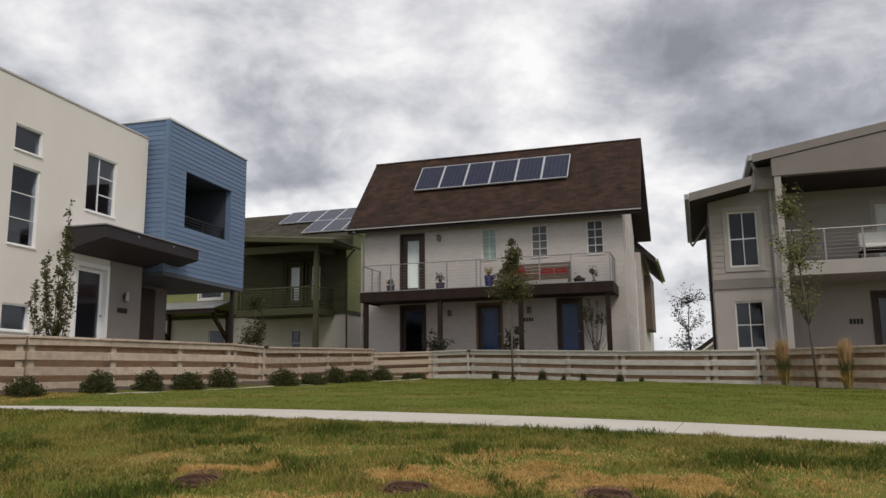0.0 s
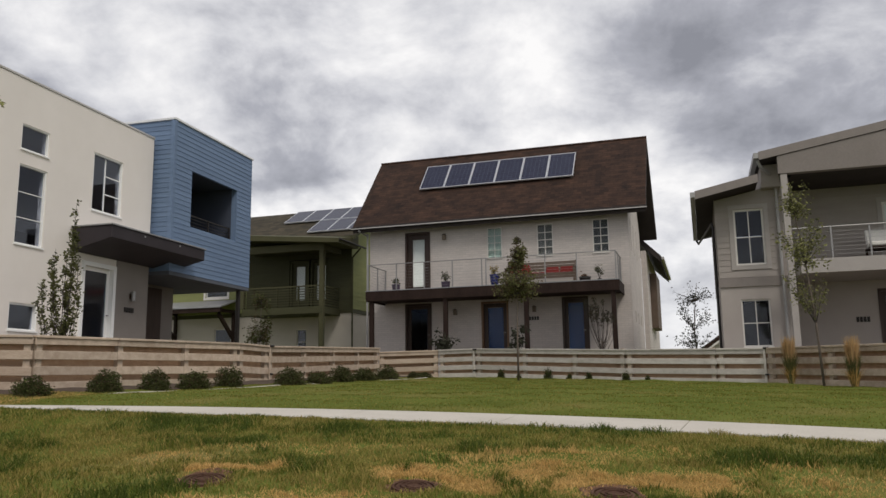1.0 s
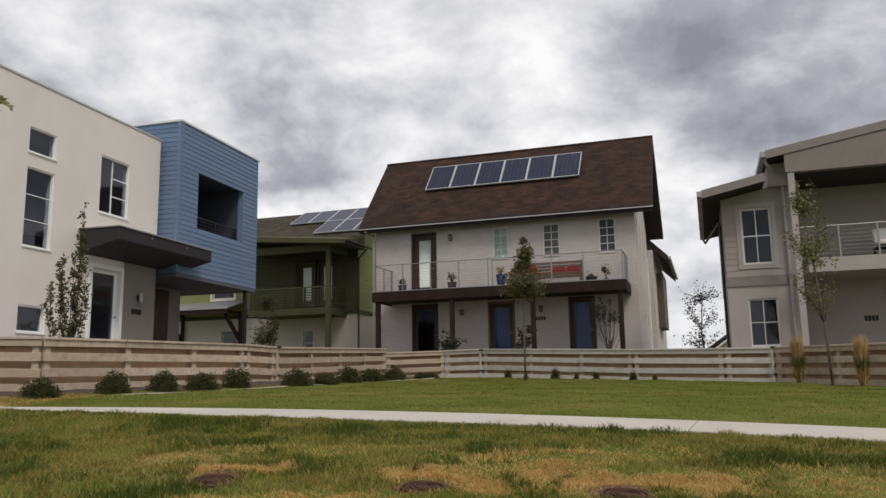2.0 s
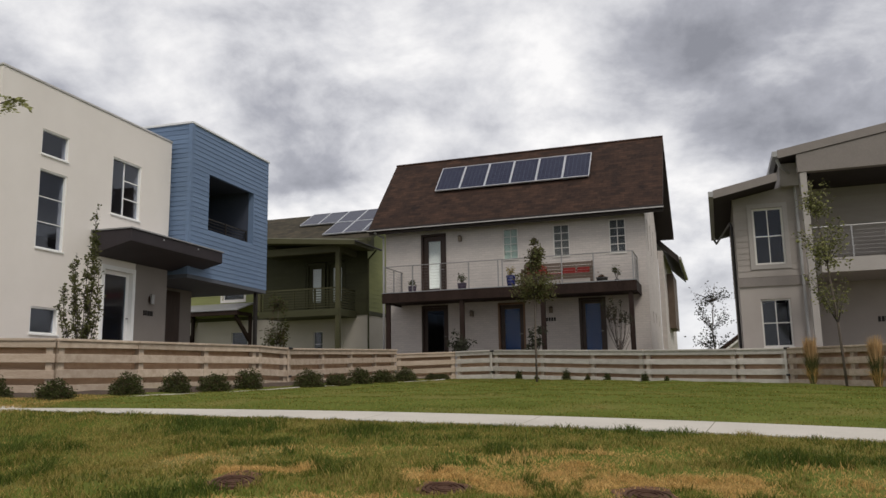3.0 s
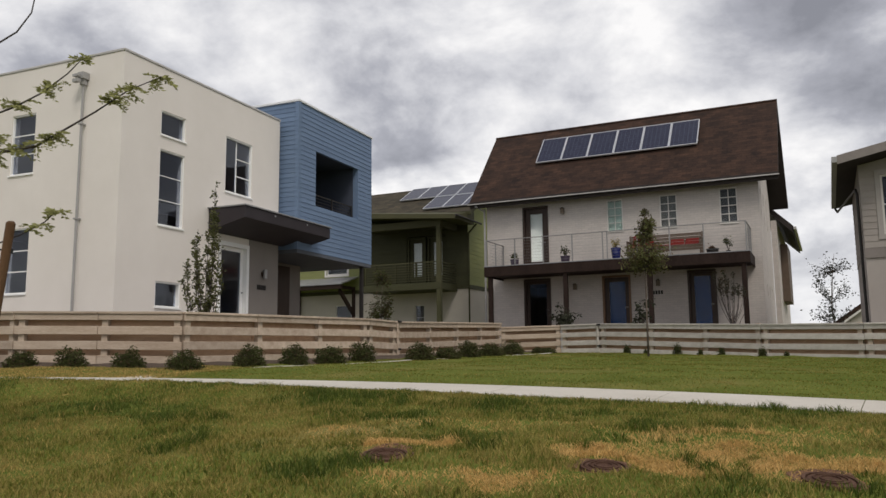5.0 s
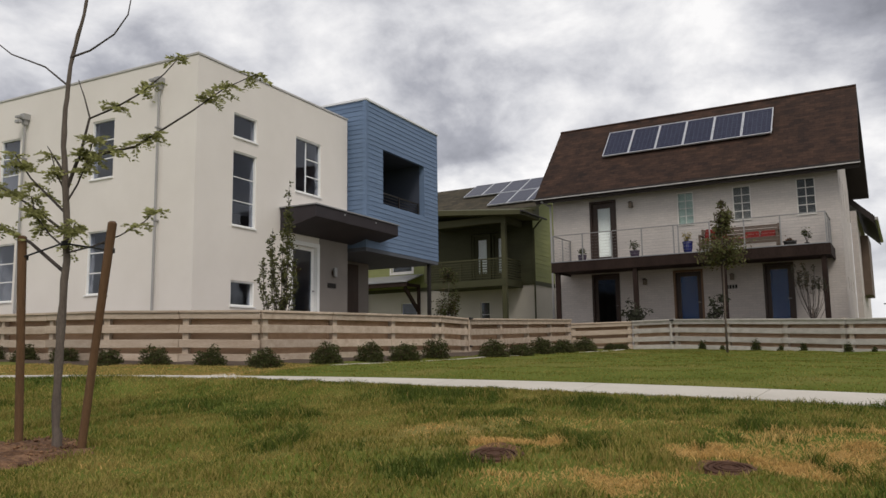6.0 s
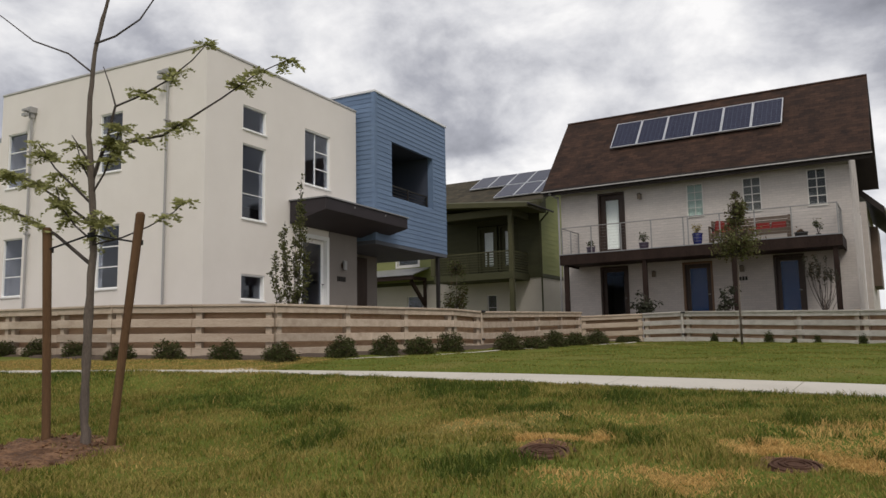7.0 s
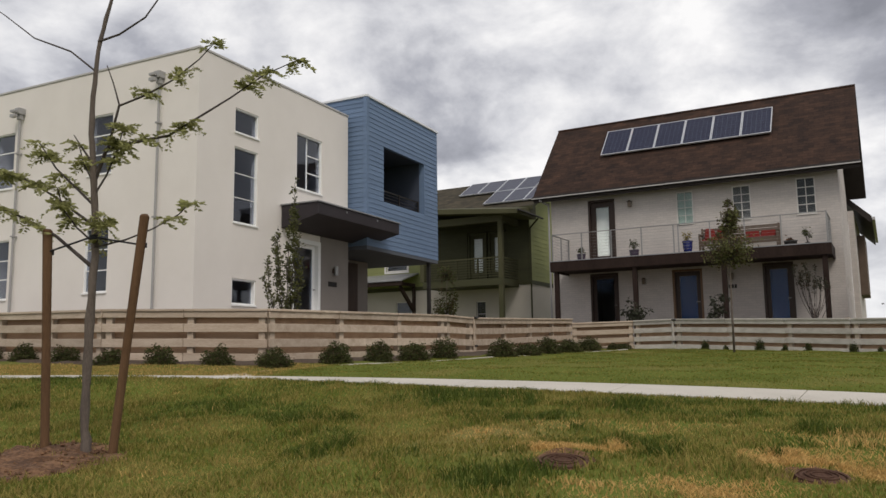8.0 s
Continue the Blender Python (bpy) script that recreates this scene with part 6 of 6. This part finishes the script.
crown_tree(9.15, 30.0, "small dark-leaved tree between two houses", [(0, 0, 0), (0.05, 0, 0.9), (0.0, 0, 1.8), (0.1, 0, 2.9), (0.2, 0, 3.6)],
           [(0.1, 0, 1.4, 1.05, 0.6, 420), (0.05, 0, 2.4, 0.9, 0.7, 380), (0.3, 0, 3.2, 0.6, 0.5, 180), (-0.4, 0, 2.9, 0.4, 0.5, 130)], 0.095, [LEAF_F], 20, 4, 0.04, "trees behind the fence")
vase_tree(4.62, 24.6, "vase-shaped shrub of bare dark twigs by the porch",
          [(0.45 * math.cos(2.4 * i) * (0.5 + 0.5 * (i % 3) / 2), 0.35 * math.sin(2.4 * i), 1.80 + 0.6 * ((i * 7) % 5) / 4, 1.45) for i in range(20)], 0.055, [LEAF_F, LEAF_R], 6, "plants on the porch", per=40, name="shrub", foot=0.95, bow=0.10)
crown_tree(-0.35, 26.2, "leafy drooping porch plant in dark green", [(0, 0, 0), (0.0, 0, 0.9), (0.05, 0, 1.5)],
           [(-0.12, 0, 1.35, 0.28, 0.25, 130), (0.3, 0, 1.15, 0.28, 0.28, 130)], 0.14, [LEAF_F], 9, 9, 0.018, "plants on the porch", 0.7, name="shrub")
crown_tree(2.12, 25.4, "leafy drooping porch plant in dark green", [(0, 0, 0), (0.0, 0, 0.9), (0.02, 0, 1.6)],
           [(0.0, 0, 1.45, 0.32, 0.28, 150), (-0.12, 0, 1.05, 0.25, 0.28, 90)], 0.14, [LEAF_F], 9, 10, 0.018, "plants on the porch", 0.7, name="shrub")
crown_tree(-6.75, 27.6, "tall dark shrub in front of the green house", [(0, 0, 0), (0.0, 0, 1.2), (0.05, 0, 2.6)],
           [(0.0, 0, 1.5, 0.65, 0.8, 1100), (0.05, 0, 2.5, 0.45, 0.5, 500)], 0.09, [LEAF_S, LEAF_R], 22, 12, 0.03, "trees behind the fence")


def tuft(x, y, h, label):
    """Feather-reed grass: a fountain of blades with straw-coloured plumes."""
    z = gz(x, y)
    e = thing_at("ornamental_grass", x, y, z, label, "grass clump", "ornamental grasses at the fence")
    for nm, n, mat, hh, w, k in (("blades", 320, LEAF_D, 0.66, 0.006, 0.20), ("dry_blades", 120, GRASS_C, 0.40, 0.006, 0.26), ("plumes", 300, PLUME, 1.0, 0.007, 0.15)):
        v, f = [], []
        for i in range(n):
            a, r = RNG.uniform(0, 6.28), RNG.uniform(0.01, 0.06)
            t = RNG.uniform(0.7, 1.05) * h * hh
            out = RNG.uniform(0.2, 1) * k * h
            c, s = math.cos(a), math.sin(a)
            px, py = -s * w, c * w
            b = Vector((r * c, r * s, 0)); m = Vector((r * c + out * 0.35 * c, r * s + out * 0.35 * s, t * 0.62)); q = Vector((r * c + out * c, r * s + out * s, t))
            g = 1 if nm != "plumes" else 1.9
            o = len(v)
            v += [(b.x - px, b.y - py, b.z), (b.x + px, b.y + py, b.z), (m.x + px * g, m.y + py * g, m.z), (m.x - px * g, m.y - py * g, m.z), tuple(q)]
            f += [(o, o + 1, o + 2, o + 3), (o + 3, o + 2, o + 4)]
        tagged(Shape().add(v, f).make(nm, mat, e, fix=False), kind="stuff")


tuft(7.12, 16.9, 1.0, "upright grass clump with a straw-coloured plume")
tuft(7.6, 15.2, 0.98, "upright grass clump with a straw-coloured plume")


# ---------------------------------------------------------------- balcony and porch things
def on_house(h, name, x, y, z, label, category, group=""):
    e = new(name)
    e.matrix_world = h.e.matrix_world @ Matrix.Translation(Vector((x, y, z)) - Vector(h.o))
    return tagged(e, label, category, group)


def potted_plant(x, y, r, hh, mat, label, leafmat, spread, top):
    e = on_house(BROWN, "potted_plant", x, y, 4.532, label, "potted plant", "pots on the balcony")
    Shape().lathe((0, 0, 0), [(r * 0.7, 0), (r * 0.95, hh * 0.5), (r, hh * 0.88), (r * 1.08, hh * 0.9), (r * 1.08, hh), (r * 0.9, hh), (r * 0.88, hh * 0.9)], 18).make("pot", mat, e)
    s = Shape()
    c = []
    for i in range(12):
        a = RNG.uniform(0, 6.28)
        tip = (spread * math.cos(a) * RNG.uniform(0.2, 1), spread * math.sin(a) * RNG.uniform(0.2, 1), hh + top * RNG.uniform(0.4, 1))
        s.rod((0, 0, hh * 0.85), tip, 0.006, 0.003, 5)
        c += [tuple(np.array(tip) * RNG.uniform(0.85, 1.0) + RNG.normal(size=3) * 0.035) for _ in range(11)]
    tagged(s.make("woody_core", TWIG, e), kind="stuff")
    leaf_mesh("foliage", c, 0.07, [leafmat], e)


potted_plant(-10.35, 26.3, 0.15, 0.27, PLUMPOT, "purple glazed pot with a leafy plant on the balcony", LEAF_S, 0.14, 0.22)
potted_plant(-8.47, 26.3, 0.16, 0.28, PLUMPOT, "purple glazed pot with a bushy plant on the balcony", LEAF_S, 0.16, 0.34)
potted_plant(-6.69, 26.3, 0.16, 0.44, BLUEPOT, "tall cobalt blue pot with a pale plant on the balcony", GRASS_B, 0.16, 0.32)
potted_plant(-3.58, 26.3, 0.19, 0.20, BLACK, "low black bowl planter on the balcony", SOIL, 0.04, 0.05)
potted_plant(-3.1, 26.3, 0.07, 0.12, BLACK, "small pot with a leggy plant on the balcony", LEAF_S, 0.13, 0.45)


def bench():
    e = on_house(BROWN, "bench", -5.15, 26.75, 4.532, "long wooden slatted bench with red cushions on the balcony", "bench")
    k = 1.22
    for x in (-k, k - 0.07):
        Shape().box(x, x + 0.07, -0.28, -0.21, 0, 0.62).make("leg", BAYWOOD, e, bevel=0.006)
        Shape().box(x, x + 0.07, 0.21, 0.28, 0, 0.90).make("leg", BAYWOOD, e, bevel=0.006)
        Shape().box(x, x + 0.07, -0.30, 0.21, 0.622, 0.665).make("armrest", BAYWOOD, e, bevel=0.006)
    Shape().box(-k + 0.072, k - 0.072, -0.275, -0.24, 0.24, 0.42).make("apron", BAYWOOD, e)
    for i in range(4):
        Shape().box(-k + 0.072, k - 0.072, -0.235 + 0.115 * i, -0.135 + 0.115 * i, 0.36, 0.40).make("seat_slat", BAYWOOD, e)
    for i in range(4):
        Shape().box(-k + 0.072, k - 0.072, 0.235, 0.262, 0.44 + 0.115 * i, 0.535 + 0.115 * i).make("back_slat", BAYWOOD, e)
    for x0, x1 in ((-k + 0.08, -0.01), (0.01, k - 0.08)):
        Shape().box(x0, x1, -0.23, 0.2, 0.402, 0.475).make("seat_cushion", RED, e, "red seat cushion", bevel=0.03)
    for x0, x1 in ((0.15, 0.62), (0.64, k - 0.1)):
        Shape().hexa([(x0, 0.06, 0.48), (x1, 0.06, 0.48), (x1, 0.17, 0.48), (x0, 0.17, 0.48), (x0 + 0.02, 0.14, 0.68), (x1 - 0.02, 0.14, 0.68), (x1 - 0.02, 0.225, 0.68), (x0 + 0.02, 0.225, 0.68)]).make("back_cushion", RED, e, "low red back cushion", bevel=0.03)
    for x0, x1, t in ((-k + 0.12, -k + 0.52, 0.90), (-k + 0.5, -k + 0.88, 0.84)):
        c = (x0 + x1) / 2
        Shape().hexa([(x0, 0.0, 0.50), (x1, 0.0, 0.50), (x1, 0.12, 0.50), (x0, 0.12, 0.50), (c - 0.16, 0.1, t), (c + 0.12, 0.1, t - 0.06), (c + 0.12, 0.21, t - 0.06), (c - 0.16, 0.21, t)]).make("throw_pillow", RED, e, "upright red throw pillow", bevel=0.04)


bench()


def lounge_chair():
    c, s = math.cos(radians(-17.4175)), math.sin(radians(-17.4175))
    x, y = 4.55, 22.2
    e = new("lounge_chair")
    e.matrix_world = pose(x * c - y * s, x * s + y * c, 4.242, 0, 0, -17.4175)
    tagged(e, "low pale cushioned chair on the covered balcony", "chair")
    for dx in (-0.38, 0.34):
        for dy in (-0.35, 0.31):
            Shape().box(dx, dx + 0.05, dy, dy + 0.05, 0, 0.28).make("leg", DARK, e)
    Shape().box(-0.38, 0.39, -0.35, 0.36, 0.28, 0.33).make("seat_frame", DARK, e)
    Shape().box(-0.36, 0.37, -0.34, 0.3, 0.332, 0.45).make("seat_cushion", TRIM, e, bevel=0.03)
    Shape().hexa([(-0.36, 0.22, 0.46), (0.37, 0.22, 0.46), (0.37, 0.34, 0.46), (-0.36, 0.34, 0.46), (-0.36, 0.34, 0.85), (0.37, 0.34, 0.85), (0.37, 0.44, 0.85), (-0.36, 0.44, 0.85)]).make("back_cushion", TRIM, e, bevel=0.03)


lounge_chair()


# ---------------------------------------------------------------- lawn details
# centre, half sizes and strength of the dead patches, and centre and half sizes of the lush clumps
DRY = [(-1.28, 4.60, 0.25, 0.26, 1.0), (-0.16, 4.42, 0.25, 0.26, 1.0), (0.05, 4.14, 0.16, 0.26, 1.0), (0.72, 4.22, 0.36, 0.28, 1.0), (1.24, 4.18, 0.20, 0.28, 1.0), (0.50, 4.60, 0.26, 0.22, 0.9), (-0.69, 3.66, 0.20, 0.24, 0.9),
       (-1.12, 3.62, 0.18, 0.2, 0.7), (-0.9, 5.65, 0.5, 0.34, 0.5), (0.25, 5.05, 0.32, 0.26, 0.55), (0.95, 5.2, 0.40, 0.34, 0.55), (-1.76, 5.1, 0.2, 0.22, 0.6), (2.0, 4.3, 0.5, 0.4, 0.5)]
LUSH = [(-0.88, 4.82, 0.20, 0.14), (-0.47, 4.28, 0.20, 0.26), (-1.55, 3.9, 0.22, 0.18), (-1.95, 5.8, 0.26, 0.24), (0.38, 5.45, 0.28, 0.24), (-2.2, 6.6, 0.45, 0.35), (0.25, 4.02, 0.14, 0.24), (-0.75, 4.5, 0.18, 0.18), (-3.1, 5.7, 0.25, 0.2),
        (1.75, 4.9, 0.3, 0.22), (-2.6, 4.5, 0.2, 0.2), (-1.0, 6.6, 0.3, 0.3)]


def valve_cover(x, y, r):
    """A round ribbed irrigation cover, half sunk and tilted in a worn hollow."""
    z = gz(x, y)
    e = thing_at("valve_cover", x, y, z + lump(x, y) + 0.014, "round brown irrigation valve cover sunk in dead grass", "valve cover", "valve covers in the lawn")
    e.rotation_euler = (radians(8), radians(RNG.uniform(-3, 3)), RNG.uniform(-0.2, 0.2))
    Shape().lathe((0, 0, 0), [(r * 0.86, -0.02), (r * 0.86, 0.012), (r * 0.80, 0.018), (0.02, 0.021)], 24).make("lid", PLASTIC, e)
    Shape().lathe((0, 0, 0), [(r * 0.90, -0.05), (r * 0.90, 0.020), (r * 1.02, 0.020), (r * 1.06, -0.05)], 24).make("rim", PLASTIC, e)
    for k in (0.35, 0.58):
        Shape().lathe((0, 0, 0), [(r * k, 0.014), (r * k, 0.026), (r * (k + 0.07), 0.026), (r * (k + 0.07), 0.014)], 24).make("rib", PLASTIC, e)
    # crumbled earth on the hollow's sides
    inv = e.matrix_basis.inverted()
    vs, n, rings = [], 36, 6
    for j in range(rings + 1):
        for i in range(n):
            a = 2 * math.pi * i / n
            q = r * (1.0 + (0.42 + 0.36 * math.sin(a) + 0.6 * noise.noise((math.cos(a) * 2 + x, math.sin(a) * 2, 1))) * j / rings)
            px, py = x + q * math.cos(a), y + q * math.sin(a)
            vs.append(tuple(inv @ Vector((px, py, gz(px, py) + lump(px, py) + (0.007 if j < rings else -0.012) + 0.006 * noise.noise((px * 40, py * 40, 0))))))
    fs = [(j * n + i, j * n + (i + 1) % n, (j + 1) * n + (i + 1) % n, (j + 1) * n + i) for j in range(rings) for i in range(n)]
    Shape().add(vs, fs).make("earth_rim", SOIL, e, "crumbled brown earth", smooth=True)


for c in COVERS:
    valve_cover(*c)


def soil_ring():
    """Bare earth with clods round the staked tree."""
    s = Shape()
    n, rings = 40, 7
    vs, fs = [], []
    cx, cy = -4.2, 4.14
    for j in range(rings + 1):
        for i in range(n):
            a = 2 * math.pi * i / n
            edge = 1.05 + 0.6 * noise.noise((math.cos(a) * 2, math.sin(a) * 2, 3)) + 0.12 * noise.noise((math.cos(a) * 7, math.sin(a) * 7, 9))
            r = j / rings * 0.62 * edge
            x, y = cx + r * 0.72 * math.cos(a), cy + r * 1.05 * math.sin(a)
            h = lump(x, y) + 0.03 * (1 - (j / rings) ** 2) + (0.034 * noise.noise((x * 9, y * 9, 1)) if j < rings else -0.03)
            vs.append((x, y, gz(x, y) + h))
    for j in range(rings):
        fs += [(j * n + i, j * n + (i + 1) % n, (j + 1) * n + (i + 1) % n, (j + 1) * n + i) for i in range(n)]
    for k in range(420):
        a, r = RNG.uniform(0, 6.28), 0.68 * math.sqrt(RNG.uniform(0.01, 1))
        x, y = cx + r * 0.72 * math.cos(a), cy + r * 1.05 * math.sin(a)
        q = RNG.uniform(0.004, 0.019)
        z = gz(x, y) + lump(x, y) + 0.03 * (1 - (r / 0.68) ** 2)
        o = len(vs)
        vs += [(x + dx * q * RNG.uniform(0.6, 1.3), y + dy * q * RNG.uniform(0.6, 1.3), z + dz * q * 0.8) for dx, dy, dz in ((1, 0, 0), (0, 1, 0), (-1, 0, 0), (0, -1, 0), (0, 0, 1), (0, 0, -1))]
        fs += [(o + i, o + (i + 1) % 4, o + 4) for i in range(4)] + [(o + (i + 1) % 4, o + i, o + 5) for i in range(4)]
    s.add(vs, fs)
    tagged(s.make("bare_soil", SOIL, None, "ring of bare brown soil under the young tree"), category="soil", kind="stuff")


soil_ring()


def walkway_far(x):
    return walkway_line(x)[1]


def grass():
    """Single blades: long and uneven before the walkway, short beyond it."""
    for name, label, dens, y0, y1, h0, h1, wid in (("lawn_blades", "uneven green lawn blades with straw patches", 4600, 2.9, 9.4, 0.022, 0.052, 0.0030), ("mown_blades", "short mown green lawn blades", 820, 6.4, 23.5, 0.012, 0.026, 0.0045)):
        V, F, M = [], [], []
        k = 0
        area = 0.75 * (y1 * y1 - y0 * y0) + 1.6 * (y1 - y0)
        n = int(area * dens)
        u = RNG.random(n)
        if name == "lawn_blades":
            u = u ** 1.35
        ys = np.sqrt(y0 * y0 + u * (y1 * y1 - y0 * y0))
        xs = -1.0 * ys - 1.2 + RNG.random(n) * (1.62 * ys + 1.8)
        if name == "lawn_blades":
            # the growth thins out gradually towards the street
            xs, ys = xs + RNG.normal(0, 0.45, n), ys - np.abs(RNG.normal(0, 0.55, n)) * np.clip((4.6 - ys) / 1.7, 0, 1)
            m = 90000
            ux, uy = RNG.uniform(-13, 11, m), RNG.uniform(-6, 9, m)
            keep = RNG.random(m) < np.clip(1.15 - np.hypot((ux + 1) / 12, (uy - 3) / 9), 0, 1)
            xs, ys = np.concatenate([xs, ux[keep]]), np.concatenate([ys, uy[keep]])
        else:
            # the parched strip behind the walkway's bend
            xs, ys = np.concatenate([xs, RNG.uniform(-14, -4.8, 40000)]), np.concatenate([ys, RNG.uniform(8.7, 11.5, 40000)])
        if name == "lawn_blades":
            # a thicker fringe along the walkway's bend
            fx = RNG.uniform(-10.5, -0.8, 9000)
            xs, ys = np.concatenate([xs, fx]), np.concatenate([ys, [walkway_far(v) - 0.52 - 0.3 * k for v, k in zip(fx, RNG.random(9000))]])
            # matted dead stems round the covers
            for a, b, rx, ry, st in DRY:
                if st > 0.7:
                    m = int(46000 * rx * ry)
                    xs, ys = np.concatenate([xs, RNG.normal(a, rx * 0.62, m)]), np.concatenate([ys, RNG.normal(b, ry * 0.62, m)])
        zs = ground_z(xs, ys)
        for x, y, z in zip(xs.tolist(), ys.tolist(), zs.tolist()):
            way = walkway_far(x)
            near = name == "lawn_blades"
            if near and y > way - 0.51 or not near and y < way + 0.56:
                continue
            if (x + 4.2) ** 2 / 0.20 + (y - 4.14) ** 2 / 0.42 < 0.75 + 0.8 * noise.noise((x * 5, y * 5, 6)) and random.random() < 0.88:
                continue
            if any((x - a) ** 2 + (y - b + 0.02) ** 2 < (r * 1.12) ** 2 for a, b, r in COVERS):
                continue
            if not near:
                # keep off the fence beds
                t = (y - 11.0) / 12.0
                if x < -6.2 + 5.2 * max(0, min(1, t)) and y > 11.0 or x + y > 23.4 + max(0, (1.5 - x)) * 0.4:
                    continue
            q = 0.8 * noise.noise((x * 1.1, y * 0.9, 2)) + 0.65 * noise.noise((x * 3.1, y * 2.7, 4)) + 0.3 * noise.noise((x * 8, y * 7, 5))
            if near:
                q -= 0.4 * math.exp(-((way - 0.51 - y) / 0.8) ** 2)
            dry = 0.0
            if near and y < 5.6 and -3 < x < 2.8:
                rag = 0.85 * noise.noise((x * 4.5, y * 3.0, 7)) + 0.6 * noise.noise((x * 11, y * 8, 8))
                for a, b, rx, ry, st in DRY:
                    g = math.sqrt(((x - a) / rx) ** 2 + ((y - b) / ry) ** 2) * 0.85 + rag
                    if g < 1.25:
                        dry = max(dry, st * min(1.0, (1.25 - g) / 0.5))
            lush = 0.0
            if near:
                rag = 0.5 * noise.noise((x * 4.0, y * 3.0, 17)) + 0.3 * noise.noise((x * 10, y * 8, 18))
                for a, b, rx, ry in LUSH:
                    lush = max(lush, min(1.0, (1.35 - math.hypot((x - a) / rx, (y - b) / ry) * 0.85 - rag) / 0.5))
                q -= 0.42 * lush * (1 - dry)
            r = random.random()
            if r < dry * 0.93 or (near and r < 0.015 + max(0, q - 0.24) * 0.5):
                m = 2
            elif not near and x < -5.1 and y < 11.4 and random.random() < 0.55:
                m = 2
            elif r < (0.54 + 0.85 * q if near else 0.22 + 0.35 * q + (0.75 if x < -5.0 and y < 12 else 0)):
                m = 1
            else:
                m = 3 if near and random.random() < min(0.82, -1.6 * q - 0.06) else 0
            if m != 2 and dry > 0.4 and random.random() < 0.85 * dry:
                continue
            fringe = 1.0 + (0.25 * max(0.0, 1 - (way - 0.51 - y) / 0.3) * min(1.0, (-1.5 - x) / 2.0) if near and x < -1.5 else 0.0)
            tall = fringe * h0 + (h1 - h0) * random.random() * (1.0 + 0.5 * max(-0.8, -q))
            if near:
                tall *= 0.75 + 1.1 * max(0.0, noise.noise((x * 4.5, y * 4, 12))) + 0.4 * lush
            if m == 2:
                tall *= 0.72
            elif dry > 0.3:
                tall *= 0.6
            if not near and x < -5.1 and y < 11.4:
                tall *= 1.6
            a = random.random() * 6.2832
            c, s = math.cos(a), math.sin(a)
            w = wid * (0.7 + 0.6 * random.random())
            ln = tall * (0.25 + 0.7 * random.random()) * (1.25 if m == 2 else 1.0)
            b = random.random() * 6.2832
            lx, ly = math.cos(b) * ln, math.sin(b) * ln
            z += lump(x, y) - 0.008
            V += [(x - c * w, y - s * w, z), (x + c * w, y + s * w, z), (x + lx * 0.35 + c * w * 0.7, y + ly * 0.35 + s * w * 0.7, z + tall * 0.65),
                  (x + lx * 0.35 - c * w * 0.7, y + ly * 0.35 - s * w * 0.7, z + tall * 0.65), (x + lx, y + ly, z + tall)]
            F += [(k, k + 1, k + 2, k + 3), (k + 3, k + 2, k + 4)]
            M += [m, m]
            k += 5
        me = bpy.data.meshes.new(name)
        me.from_pydata(V, [], F)
        for mt in (GRASS_A, GRASS_B, GRASS_C, GRASS_D):
            me.materials.append(mt)
        me.polygons.foreach_set("material_index", M)
        tagged(new(name, me), label, "grass", kind="stuff")


grass()
